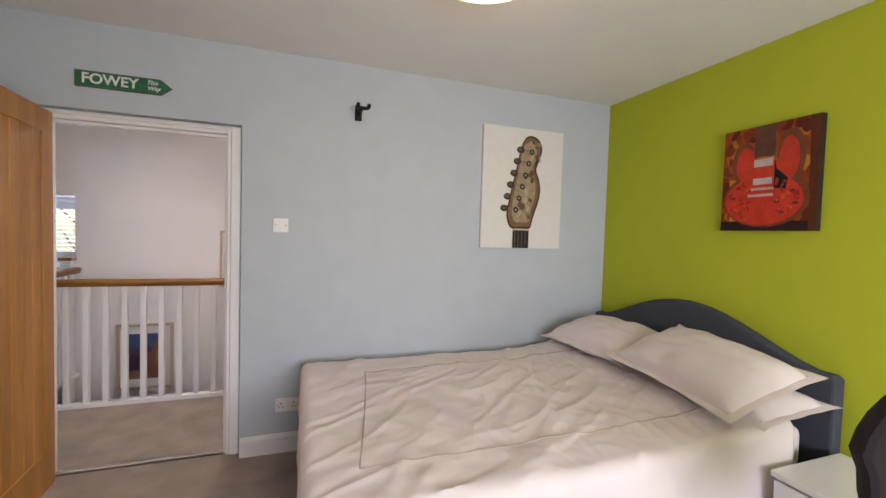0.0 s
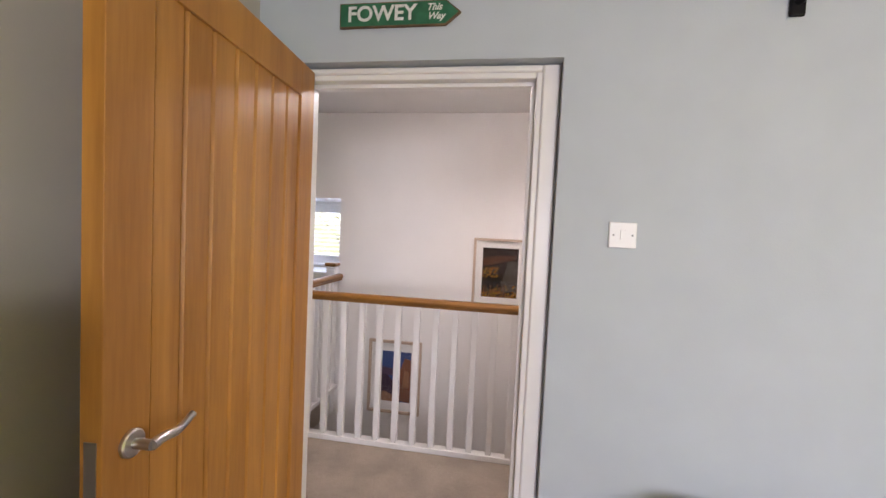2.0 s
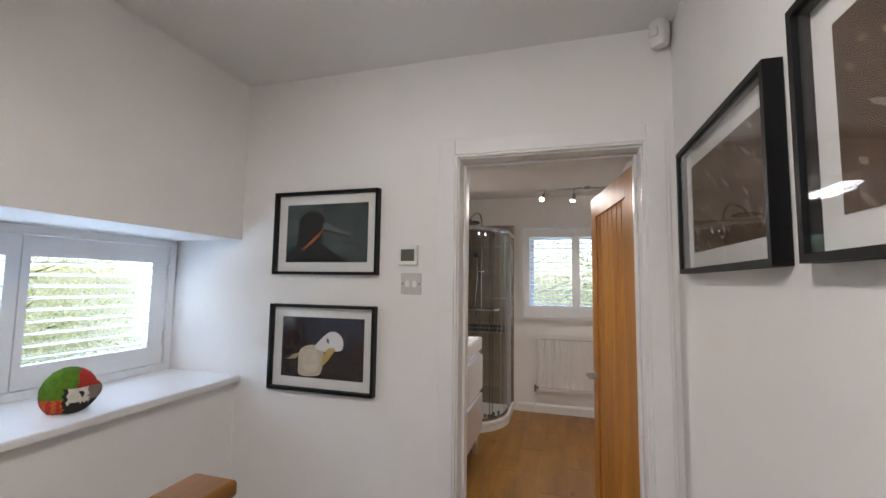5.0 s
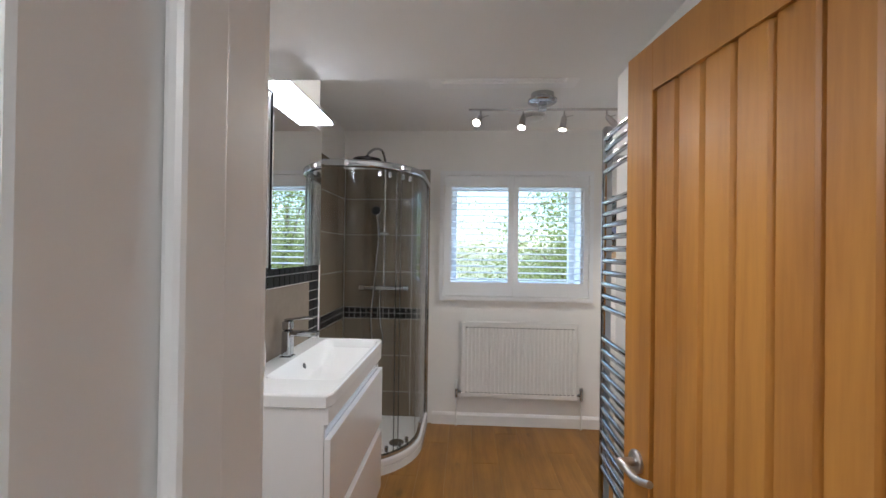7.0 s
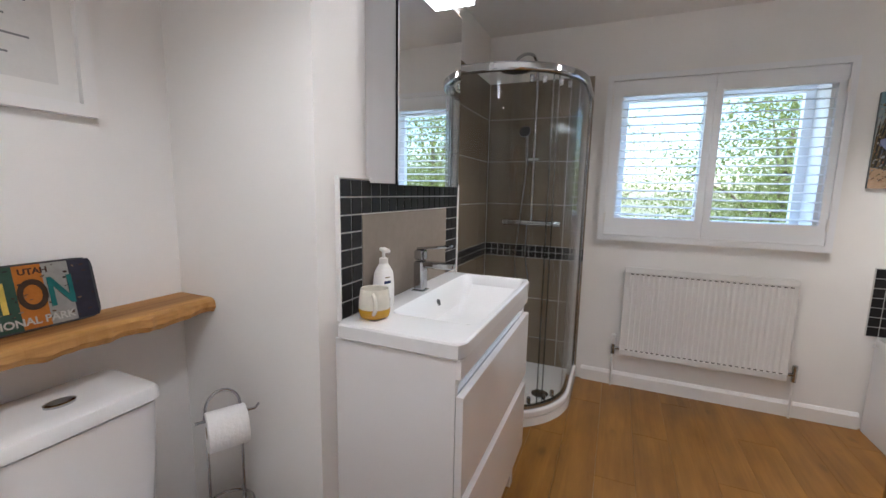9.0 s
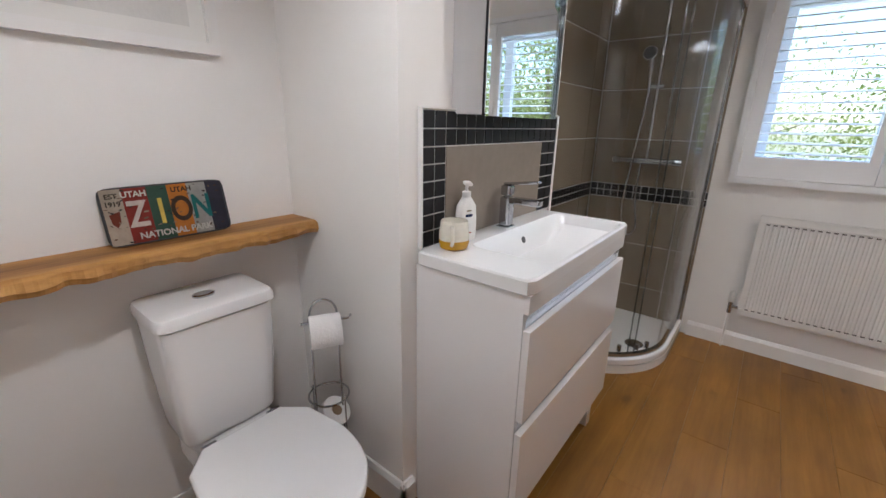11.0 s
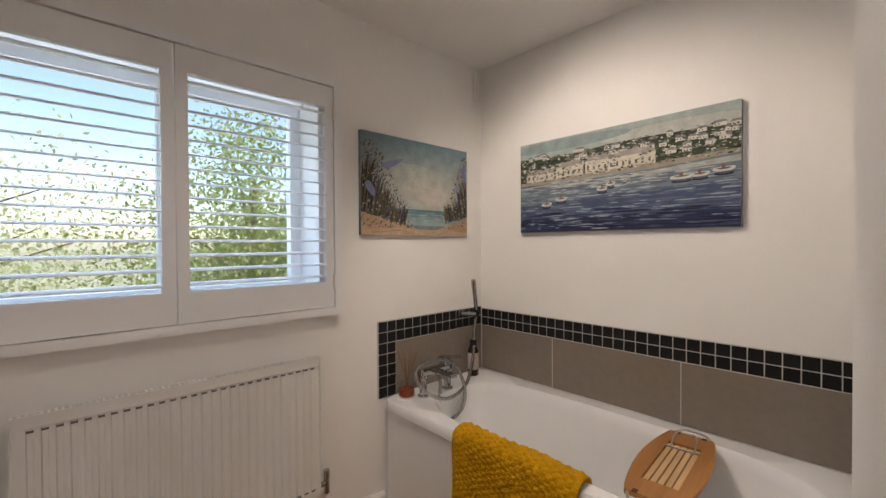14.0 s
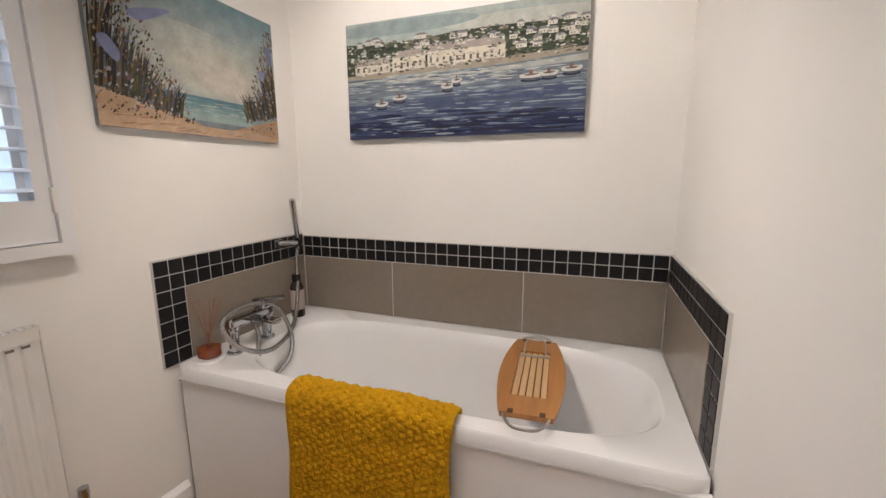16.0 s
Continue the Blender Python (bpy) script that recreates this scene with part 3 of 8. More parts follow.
def ring(cx, cy, hx, hy, e, z, n=48):
    """Superellipse outline: e = 2 is an ellipse, large e a rounded rectangle."""
    out = []
    for k in range(n):
        a = 2 * math.pi * (k + 0.5) / n
        c, s = math.cos(a), math.sin(a)
        r = (abs(c) ** e + abs(s) ** e) ** (-1.0 / e)
        out.append((cx + hx * r * c, cy + hy * r * s, z))
    return out


def loft(bm, rows, n=48, cap0=True, cap1=True, smooth=True):
    rings = [[bm.verts.new(p) for p in ring(*r, n=n)] for r in rows]
    for a, b in zip(rings, rings[1:]):
        for j in range(n):
            f = bm.faces.new((a[j], a[(j + 1) % n], b[(j + 1) % n], b[j]))
            f.smooth = smooth
    if cap0:
        bm.faces.new(rings[0][::-1])
    if cap1:
        bm.faces.new(rings[-1])
    return bm


def lofted(rows, n=48, cap0=True, cap1=True):
    return loft(bmesh.new(), rows, n, cap0, cap1)


def bar(p, q, r, n=10):
    return tube(bmesh.new(), [p, q], r, n)


def piped(pts, r, n=10, closed=False):
    return tube(bmesh.new(), pts, r, n, closed)


def turned(prof, cx, cy, n=32):
    return lathe(bmesh.new(), prof, cx, cy, n)


def moved(bm, m):
    bmesh.ops.transform(bm, matrix=m, verts=bm.verts)
    return bm


def edge_bevel(ob, w, seg=3):
    md = ob.modifiers.new("bevel", "BEVEL")
    md.width, md.segments, md.limit_method, md.angle_limit = w, seg, "ANGLE", radians(40)
    return ob


def smoothpath(pts, k=8):
    """Catmull-Rom through points."""
    P = [Vector(p) for p in pts]
    P = [P[0] * 2 - P[1]] + P + [P[-1] * 2 - P[-2]]
    out = []
    for i in range(1, len(P) - 2):
        for j in range(k):
            t = j / k
            a, b, c, d = P[i - 1], P[i], P[i + 1], P[i + 2]
            out.append(0.5 * ((2 * b) + (c - a) * t + (2 * a - 5 * b + 4 * c - d) * t * t + (3 * b - a - 3 * c + d) * t ** 3))
    out.append(P[-2])
    return out


PAINT = {}


def paint(rgb, rough=0.75):
    pale = min(rgb) > 0.55
    key = (*[round(c, 3) for c in rgb], rough)
    if key not in PAINT:
        PAINT[key] = surf("artist_paint", rgb, rough, var=0.03 if pale else 0.16, scale=18, grain=0.02 if pale else 0.08, bump_scale=90, bump=0.06, spec=0.2)
    return PAINT[key]


def art(parent, origin, du, dv, dn, shapes, name="picture"):
    """Flat shapes in picture units 0..1 across and up, each laid a hair above the one before."""
    o, u, v, n = Vector(origin), Vector(du), Vector(dv), Vector(dn)
    me = bpy.data.meshes.new(name)
    bm = bmesh.new()
    slots = []
    for i, (rgb, pts) in enumerate(shapes):
        m = paint(rgb)
        if m not in slots:
            slots.append(m)
        lift = 0.0006 + 0.0012 * i / len(shapes)
        f = bm.faces.new([bm.verts.new(o + u * min(1, max(0, a)) + v * min(1, max(0, b)) + n * lift) for a, b in pts])
        f.material_index = slots.index(m)
    bmesh.ops.triangulate(bm, faces=bm.faces)
    bm.to_mesh(me)
    bm.free()
    for m in slots:
        me.materials.append(m)
    ob = new(name, me)
    ob.parent = parent
    return ob


def rect(a0, b0, a1, b1):
    return [(a0, b0), (a1, b0), (a1, b1), (a0, b1)]


def disc(a, b, ra, rb, n=18, rot=0.0):
    c, s = math.cos(rot), math.sin(rot)
    return [(a + ra * math.cos(t) * c - rb * math.sin(t) * s, b + ra * math.cos(t) * s + rb * math.sin(t) * c) for t in [2 * math.pi * k / n for k in range(n)]]


def framed(name, axis, a0, a1, z0, z1, wallpos, side, depth, bw, frame_mat, mount, inner, label, shapes, glazed=True):
    """A framed picture flat on a wall. side: direction of the room from the wall."""
    root = thing(name, label, "picture")
    w, f = wallpos + side * 0.002, wallpos + side * depth
    lo, hi = min(w, f), max(w, f)
    def bx(p, q, e, g, l, h):
        return (p, e, l, q, g, h) if axis == 0 else (e, p, l, g, q, h)
    part("frame", border(axis, a0, a1, z0, z1, a0 + bw, a1 - bw, z0 + bw, z1 - bw, lo, hi, 0.0015), frame_mat, root)
    m = wallpos + side * depth * 0.25
    e, g = min(w, m), max(w, m)
    part("mount", boxes(bx(a0 + bw, a1 - bw, e, g, z0 + bw, z1 - bw)), MOUNT, root)
    i0, i1, j0, j1 = inner
    s = 1 if (axis == 0) == (side < 0) else -1          # picture's own left to right
    lft = i0 if s > 0 else i1
    rgt = i1 if s > 0 else i0
    if axis == 0:
        art(root, (lft, m, j0), (rgt - lft, 0, 0), (0, 0, j1 - j0), (0, side, 0), shapes, "print")
    else:
        art(root, (m, lft, j0), (0, rgt - lft, 0), (0, 0, j1 - j0), (side, 0, 0), shapes, "print")
    if glazed:
        k = wallpos + side * depth * 0.8
        g = part("glazing", boxes(bx(a0 + bw, a1 - bw, min(k, k + side * 0.002), max(k, k + side * 0.002), z0 + bw, z1 - bw)), PICGLASS, root)
        g.visible_shadow = False
    return root


def canvas(name, axis, a0, a1, z0, z1, wallpos, side, depth, edge_mat, label, shapes):
    root = thing(name, label, "painting")
    w, f = wallpos + side * 0.002, wallpos + side * depth
    lo, hi = min(w, f), max(w, f)
    part("stretched_canvas", boxes((a0, lo, z0, a1, hi, z1) if axis == 0 else (lo, a0, z0, hi, a1, z1), bev=0.002), edge_mat, root)
    s = 1 if (axis == 0) == (side < 0) else -1
    lft, rgt = (a0, a1) if s > 0 else (a1, a0)
    if axis == 0:
        art(root, (lft, f, z0), (rgt - lft, 0, 0), (0, 0, z1 - z0), (0, side, 0), shapes, "painted_face")
    else:
        art(root, (f, lft, z0), (0, rgt - lft, 0), (0, 0, z1 - z0), (side, 0, 0), shapes, "painted_face")
    return root


def lettering(body, parent, at, size, material, align="CENTER", sx=1.0, shear=0.0, depth=0.0008):
    cu = bpy.data.curves.new("lettering", "FONT")
    cu.offset = size * 0.022
    cu.body, cu.size, cu.extrude, cu.align_x, cu.align_y, cu.shear = body, size, depth, align, "CENTER", shear
    tmp = new("lettering_curve", cu)
    dg = bpy.context.evaluated_depsgraph_get()
    me = bpy.data.meshes.new_from_object(tmp.evaluated_get(dg))
    bpy.data.objects.remove(tmp)
    me.materials.clear()
    me.materials.append(material)
    ob = new("lettering", me)
    ob.parent = parent
    ob.matrix_basis = at @ Matrix.Diagonal((sx, 1, 1, 1))
    return ob


# ---------------------------------------------------------------- doors


def lever(parent, x, y, z, side, reach):
    """A round-rose lever on a face of the leaf; reach: direction of the lever along the leaf."""
    bm = bmesh.new()
    lathe(bm, [(0.027, 0), (0.027, 0.006), (0.024, 0.009), (0.010, 0.010), (0.010, 0.045)], 0, 0, 24)
    moved(bm, pose(x, y, z, -90 * side, 0, 0))
    h = part("door_handle", bm, STEEL, parent, "satin steel lever handle")
    yy = y + side * 0.045
    part("lever", piped(smoothpath([(x, yy, z), (x + reach * 0.03, yy, z + 0.002), (x + reach * 0.07, yy - side * 0.002, z - 0.004), (x + reach * 0.115, yy - side * 0.004, z + 0.010)], 5), [0.0105] * 3 + [0.0095] * 7 + [0.008] * 6, 12), STEEL, h)
    return h


def oak_door(name, label, m, w, h, handle_z, boards=7, grain=OAK):
    """A framed and boarded door leaf. Local x runs from the hinge edge, y is its thickness."""
    root = thing(name, label, "door", kind="")
    root.matrix_basis = m
    t, st = 0.022, 0.105
    part("stile", boxes((0, -t, 0.008, st, t, h), bev=0.002), grain, root)
    part("stile", boxes((w - st, -t, 0.008, w, t, h), bev=0.002), grain, root)
    part("top_rail", boxes((st, -t, h - 0.115, w - st, t, h), bev=0.001), grain, root)
    part("bottom_rail", boxes((st, -t, 0.008, w - st, t, 0.21), bev=0.001), grain, root)
    bwid = (w - 2 * st) / boards
    for i in range(boards):
        x0, x1 = st + i * bwid, st + (i + 1) * bwid
        c, d = 0.008, 0.010
        pts = [(x0, 0.003 - t + 0.004 + d), (x0 + c, 0.003 - t + 0.004), (x1 - c, 0.003 - t + 0.004), (x1, 0.003 - t + 0.004 + d), (x1, t - 0.007 - d), (x1 - c, t - 0.007), (x0 + c, t - 0.007), (x0, t - 0.007 - d)]
        bm = bmesh.new()
        prism(bm, pts, 2, 0.21, h - 0.115)
        part("board", bm, grain, root)
    for side in (-1, 1):
        lever(root, w - 0.06, side * t, handle_z, side, -1)
    part("latch_plate", boxes((w, -0.012, handle_z - 0.11, w + 0.0015, 0.012, handle_z + 0.03)), STEEL, root)
    for z in (0.22, h / 2, h - 0.22):
        part("hinge", boxes((-0.002, -t + 0.004, z - 0.05, 0.0, t - 0.002, z + 0.05)), STEEL, root)
    return root


oak_door("bedroom_door", "golden oak boarded door standing open", pose(-0.667, 2.879, 0, 0, 0, -86.0), 0.846, 1.985, 0.985)
oak_door("bathroom_door", "golden oak boarded door open into the bathroom", pose(1.978, 3.088, 0, 0, 0, 8.6), 0.737, 1.965, 0.97)

# ---------------------------------------------------------------- bedroom


def chest():
    root = thing("chest_of_drawers", "white chest of drawers with a frosted glass drawer front", "chest of drawers")
    x0, x1, y0, y1, top = BW + 0.02, -0.352, 0.61, 1.61, 1.278
    part("top", boxes((x0, y0, top - 0.022, x1 + 0.002, y1, top), bev=0.002), CHESTW, root)
    part("side_panel", boxes((x0, y0, 0.0, x1 - 0.022, y0 + 0.02, top - 0.022)), CHESTW, root)
    part("side_panel", boxes((x0, y1 - 0.02, 0.0, x1 - 0.022, y1, top - 0.022)), CHESTW, root)
    part("back_panel", boxes((x0, y0 + 0.02, 0.0, x0 + 0.01, y1 - 0.02, top - 0.022)), CHESTW, root)
    part("bottom_panel", boxes((x0 + 0.01, y0 + 0.02, 0.06, x1 - 0.025, y1 - 0.02, 0.08)), CHESTW, root)
    for k, (z0, z1) in enumerate(((0.942, 1.25), (0.60, 0.936), (0.256, 0.594), (0.04, 0.25))):
        m = 0.085
        zi0, zi1 = (z0 + 0.078, z1 - 0.065) if k == 0 else (z0 + 0.085, z1 - 0.075)
        fr = border(1, y0 + 0.003, y1 - 0.003, z0, z1, y0 + m, y1 - m, zi0, zi1, x1 - 0.02, x1, 0.0012)
        d = part("drawer", fr, CHESTW, root)
        part("drawer_panel", boxes((x1 - 0.018, y0 + m, zi0, x1 - 0.008, y1 - m, zi1)), FROST if k == 0 else CHESTW, d, "frosted glass panel" if k == 0 else "")
        bm = bmesh.new()
        prism(bm, [(x1, z1 - 0.012), (x1 + 0.028, z1 - 0.016), (x1 + 0.030, z1 - 0.030), (x1 + 0.022, z1 - 0.024), (x1, z1 - 0.022)], 1, y0 + 0.30, y1 - 0.315)
        part("handle", bm, CHESTW, d)
    return root


chest()


def television():
    root = thing("television", "black flat television on the wall above the chest", "television")
    part("bezel", boxes((-0.80, 0.62, 1.378, -0.765, 1.50, 1.89), bev=0.006), BLACK, root)
    part("screen", boxes((-0.765, 0.635, 1.395, -0.762, 1.485, 1.875)), surf("dark_screen", (0.01, 0.01, 0.012), 0.12, var=0.0), root)
    part("wall_bracket", boxes((BW + 0.001, 0.95, 1.55, -0.80, 1.17, 1.75), bev=0.004), DARKMETAL, root)


television()


def rustic_picture():
    root = thing("framed_picture", "orange print in a chunky rustic wooden frame", "picture")
    y0, y1, z0, z1, b = 1.28, 1.905, 1.63, 2.0, 0.06
    x0, x1 = BW + 0.002, BW + 0.036
    for r in ((x0, y0, z0, x1, y1, z0 + b), (x0, y0, z1 - b, x1, y1, z1), (x0, y0, z0 + b, x1, y0 + b, z1 - b), (x0, y1 - b, z0 + b, x1, y1, z1 - b)):
        part("frame_side", boxes(r, bev=0.005), RUSTIC, root)
    part("backing", boxes((x0, y0 + b, z0 + b, x0 + 0.012, y1 - b, z1 - b)), paint((0.42, 0.12, 0.05)), root)
    sh = [((0.42, 0.13, 0.05), rect(0, 0, 1, 1))]
    for k in range(9):
        a = radians(-20 + k * 26)
        sh.append(((0.74, 0.66, 0.54), disc(0.62 + 0.25 * math.cos(a), 0.42 + 0.32 * math.sin(a), 0.11, 0.05, 12, a)))
    sh.append(((0.70, 0.62, 0.5), disc(0.62, 0.42, 0.13, 0.13)))
    art(root, (x0 + 0.012, y0 + b, z0 + b), (0, y1 - y0 - 2 * b, 0), (0, 0, z1 - z0 - 2 * b), (1, 0, 0), sh, "print")


rustic_picture()


def arrow_sign():
    root = thing("arrow_sign", "weathered green wooden arrow sign lettered in white", "sign")
    x0, x1, xt, z0, z1, y = -0.545, -0.155, -0.103, 2.137, 2.222, BN
    pts = [(x0, z0), (x1, z0), (xt, (z0 + z1) / 2), (x1, z1), (x0, z1)]
    bm = bmesh.new()
    prism(bm, pts, 1, y - 0.014, y - 0.002)
    part("edge_board", bm, surf("worn_sign_wood", (0.16, 0.10, 0.05), 0.8, var=0.4, scale=20), root)
    i = 0.004
    bm = bmesh.new()
    prism(bm, [(x0 + i, z0 + i), (x1 - 0.002, z0 + i), (xt - 2 * i, (z0 + z1) / 2), (x1 - 0.002, z1 - i), (x0 + i, z1 - i)], 1, y - 0.016, y - 0.0142)
    part("painted_face", bm, surf("green_sign_paint", (0.015, 0.135, 0.062), 0.55, var=0.3, scale=25), root)
    white = surf("white_lettering", (0.75, 0.76, 0.72), 0.7, var=0.15, scale=60)
    lettering("FOWEY", root, pose(-0.388, y - 0.0168, 2.180, 90, 0, 0), 0.074, white, sx=1.0)
    lettering("This", root, pose(-0.197, y - 0.0168, 2.197, 90, 0, 0), 0.032, white, shear=0.35)
    lettering("Way", root, pose(-0.190, y - 0.0168, 2.166, 90, 0, 0), 0.032, white, shear=0.35)


arrow_sign()


def guitar_hook():
    root = thing("guitar_hanger", "black padded guitar hanger on the wall", "wall hook")
    x, z = 0.935, 2.17
    bm = boxes((x - 0.022, BN - 0.014, z - 0.045, x + 0.022, BN - 0.001, z + 0.035), bev=0.006)
    part("backplate", bm, BLACK, root)
    part("arm", piped([(x, BN - 0.01, z), (x + 0.005, BN - 0.05, z + 0.01), (x + 0.01, BN - 0.085, z + 0.02)], 0.014), BLACK, root)
    for s in (-1, 1):
        part("prong", piped(smoothpath([(x + 0.01, BN - 0.085, z + 0.02), (x + 0.01 + s * 0.030, BN - 0.09, z + 0.018), (x + 0.014 + s * 0.033, BN - 0.13, z + 0.016), (x + 0.014 + s * 0.032, BN - 0.145, z + 0.028)], 4), 0.012), BLACK, root)


guitar_hook()


def plate_switch(name, label, axis, a, z, wallpos, side, w, h, kind):
    root = thing(name, label, "switch" if kind != "socket" else "socket")
    f = wallpos + side * 0.009
    lo, hi = sorted((wallpos + side * 0.001, f))
    def bx(p, q, l, k, e0=lo, e1=hi):
        return (p, e0, l, q, e1, k) if axis == 0 else (e0, p, l, e1, q, k)
    part("plate", boxes(bx(a - w / 2, a + w / 2, z - h / 2, z + h / 2), bev=0.003), GREYPLASTIC if kind == "isolator" else PLASTIC, root)
    g0, g1 = sorted((f, f + side * 0.003))
    if kind == "isolator":
        for s in (-1, 1):
            part("rocker", boxes(bx(a + s * 0.016 - 0.008, a + s * 0.016 + 0.008, z - 0.013, z + 0.013, g0, g1), bev=0.001), PLASTIC, root)
    if kind == "rocker":
        part("rocker", boxes(bx(a - 0.009, a + 0.009, z - 0.017, z + 0.017, g0, g1), bev=0.001), PLASTIC, root)
    if kind == "socket":
        for s in (-1, 1):
            part("rocker", boxes(bx(a + s * 0.012 - 0.006, a + s * 0.012 + 0.006, z + 0.012, z + 0.034, g0, g1), bev=0.001), PLASTIC, root)
            part("pin_holes", boxes(bx(a + s * 0.038 - 0.003, a + s * 0.038 + 0.003, z + 0.008, z + 0.018, g0, g0 + 0.0008), bx(a + s * 0.038 - 0.013, a + s * 0.038 - 0.006, z - 0.012, z - 0.007, g0, g0 + 0.0008), bx(a + s * 0.038 + 0.006, a + s * 0.038 + 0.013, z - 0.012, z - 0.007, g0, g0 + 0.0008)), DARKMETAL, root)
    for s in (-1, 1):
        o = 0.036 if kind == "isolator" else 0.030 if kind == "rocker" else 0.060
        part("screw", boxes(bx(a + s * o - 0.0025, a + s * o + 0.0025, z - 0.0025, z + 0.0025, *sorted((f, f + side * 0.001)))), DARKMETAL, root)
    return root


plate_switch("light_switch", "white single light switch on the blue wall", 0, 0.475, 1.433, BN, -1, 0.088, 0.086, "rocker")
plate_switch("power_socket", "white double power socket above the skirting", 0, 0.53, 0.30, BN, -1, 0.146, 0.086, "socket")
plate_switch("light_switch", "white isolator switch below the thermostat", 1, 3.985, 1.463, LX, -1, 0.088, 0.086, "isolator")

def rounded(pts, k=5):
    """A smooth closed outline through picture points."""
    n, out = len(pts), []
    for i in range(n):
        a, b, c, d = (Vector(pts[(i + o) % n]) for o in (-1, 0, 1, 2))
        for j in range(k):
            t = j / k
            p = 0.5 * ((2 * b) + (c - a) * t + (2 * a - 5 * b + 4 * c - d) * t * t + (3 * b - a - 3 * c + d) * t ** 3)
            out.append((p.x, p.y))
    return out


stock = [(0.40, 0.17), (0.52, 0.165), (0.645, 0.17), (0.665, 0.24), (0.73, 0.36), (0.765, 0.48), (0.745, 0.58), (0.705, 0.66), (0.715, 0.735), (0.765, 0.80), (0.76, 0.88), (0.69, 0.935), (0.59, 0.94), (0.52, 0.88), (0.475, 0.76), (0.43, 0.60), (0.375, 0.42), (0.345, 0.27)]
mid = (0.56, 0.55)
random.seed(8)
head = [((0.74, 0.74, 0.70), rect(0, 0, 1, 1)), ((0.035, 0.028, 0.024), rect(0.43, 0.0, 0.635, 0.175)), ((0.62, 0.52, 0.40), rect(0.425, 0.150, 0.640, 0.168))]
for k in range(4):
    head.append(((0.22, 0.19, 0.15), rect(0.455 + 0.045 * k, 0.0, 0.460 + 0.045 * k, 0.15)))
head += [((0.075, 0.042, 0.022), rounded(stock)), ((0.21, 0.13, 0.07), rounded([(mid[0] + (a - mid[0]) * 0.90, mid[1] + (b - mid[1]) * 0.96) for a, b in stock])), ((0.36, 0.27, 0.17), rounded([(mid[0] + (a - mid[0]) * 0.70, mid[1] + (b - mid[1]) * 0.86) for a, b in stock]))]
for k in range(46):
    b = 0.22 + 0.68 * random.random()
    a = 0.46 + 0.16 * (b - 0.2) / 0.7 + 0.16 * random.random()
    head.append((random.choice([(0.46, 0.38, 0.27), (0.30, 0.20, 0.12), (0.16, 0.09, 0.05), (0.40, 0.30, 0.19)]), disc(a, b, 0.012 + 0.022 * random.random(), 0.01 + 0.025 * random.random(), 7, random.random() * 3)))
for k in range(6):
    a, b = 0.315 + 0.036 * k, 0.33 + 0.098 * k
    head += [((0.25, 0.21, 0.16), rect(a, b - 0.006, a + 0.12, b + 0.006)), ((0.06, 0.045, 0.035), disc(a, b, 0.048, 0.028)), ((0.13, 0.10, 0.07), disc(a - 0.006, b + 0.004, 0.026, 0.014)), ((0.045, 0.035, 0.03), disc(a + 0.145, b - 0.01, 0.032, 0.024)), ((0.32, 0.28, 0.22), disc(a + 0.145, b - 0.01, 0.014, 0.010))]
head = head[:1] + [(c, [(a - 0.045, b) for a, b in pts]) for c, pts in head[1:]]
canvas("guitar_head_canvas", 0, 1.82, 2.49, 1.32, 2.208, BN, -1, 0.03, MOUNT, "white canvas with a guitar headstock in sepia", head)

red = [((0.30, 0.065, 0.012), rect(0, 0, 1, 1))]
for k in range(150):
    a, b = random.random(), random.random()
    edge = min(a, 1 - a, b, 1 - b)
    tone = [(0.12, 0.022, 0.01), (0.20, 0.04, 0.012)] if edge < 0.10 else [(0.42, 0.14, 0.018), (0.33, 0.08, 0.014), (0.50, 0.19, 0.02), (0.24, 0.05, 0.012)]
    red.append((random.choice(tone), disc(a, b, 0.03 + 0.05 * random.random(), 0.03 + 0.06 * random.random(), 12, random.random() * 3)))
red += [       ((0.03, 0.012, 0.01), rect(0, 0, 1, 0.09)), ((0.10, 0.03, 0.01), [(0.93, 0), (1, 0), (1, 1), (0.9, 1)]), ((0.18, 0.05, 0.02), disc(0.48, 0.30, 0.46, 0.27)), ((0.18, 0.06, 0.03), disc(0.25, 0.66, 0.14, 0.2)), ((0.18, 0.06, 0.03), disc(0.74, 0.68, 0.14, 0.24)),
       ((0.55, 0.045, 0.02), disc(0.46, 0.29, 0.42, 0.24)), ((0.55, 0.045, 0.02), disc(0.27, 0.64, 0.11, 0.17)), ((0.52, 0.05, 0.025), disc(0.72, 0.66, 0.10, 0.2)), ((0.55, 0.05, 0.02), rect(0.22, 0.4, 0.74, 0.66)), ((0.12, 0.05, 0.035), rect(0.36, 0.70, 0.58, 1.0)),
       ((0.5, 0.42, 0.4), rect(0.36, 0.61, 0.56, 0.68)), ((0.5, 0.45, 0.42), rect(0.36, 0.44, 0.56, 0.50)), ((0.5, 0.32, 0.28), rect(0.34, 0.385, 0.58, 0.41)), ((0.55, 0.4, 0.35), rect(0.31, 0.325, 0.58, 0.35)), ((0.012, 0.012, 0.016), [(0.58, 0.70), (0.60, 0.58), (0.72, 0.48), (0.70, 0.38), (0.58, 0.40)])]
for a, b in ((0.62, 0.27), (0.67, 0.17), (0.77, 0.36), (0.80, 0.25), (0.14, 0.32), (0.2, 0.42)):
    red.append(((0.12, 0.03, 0.02), disc(a, b, 0.03, 0.014)))
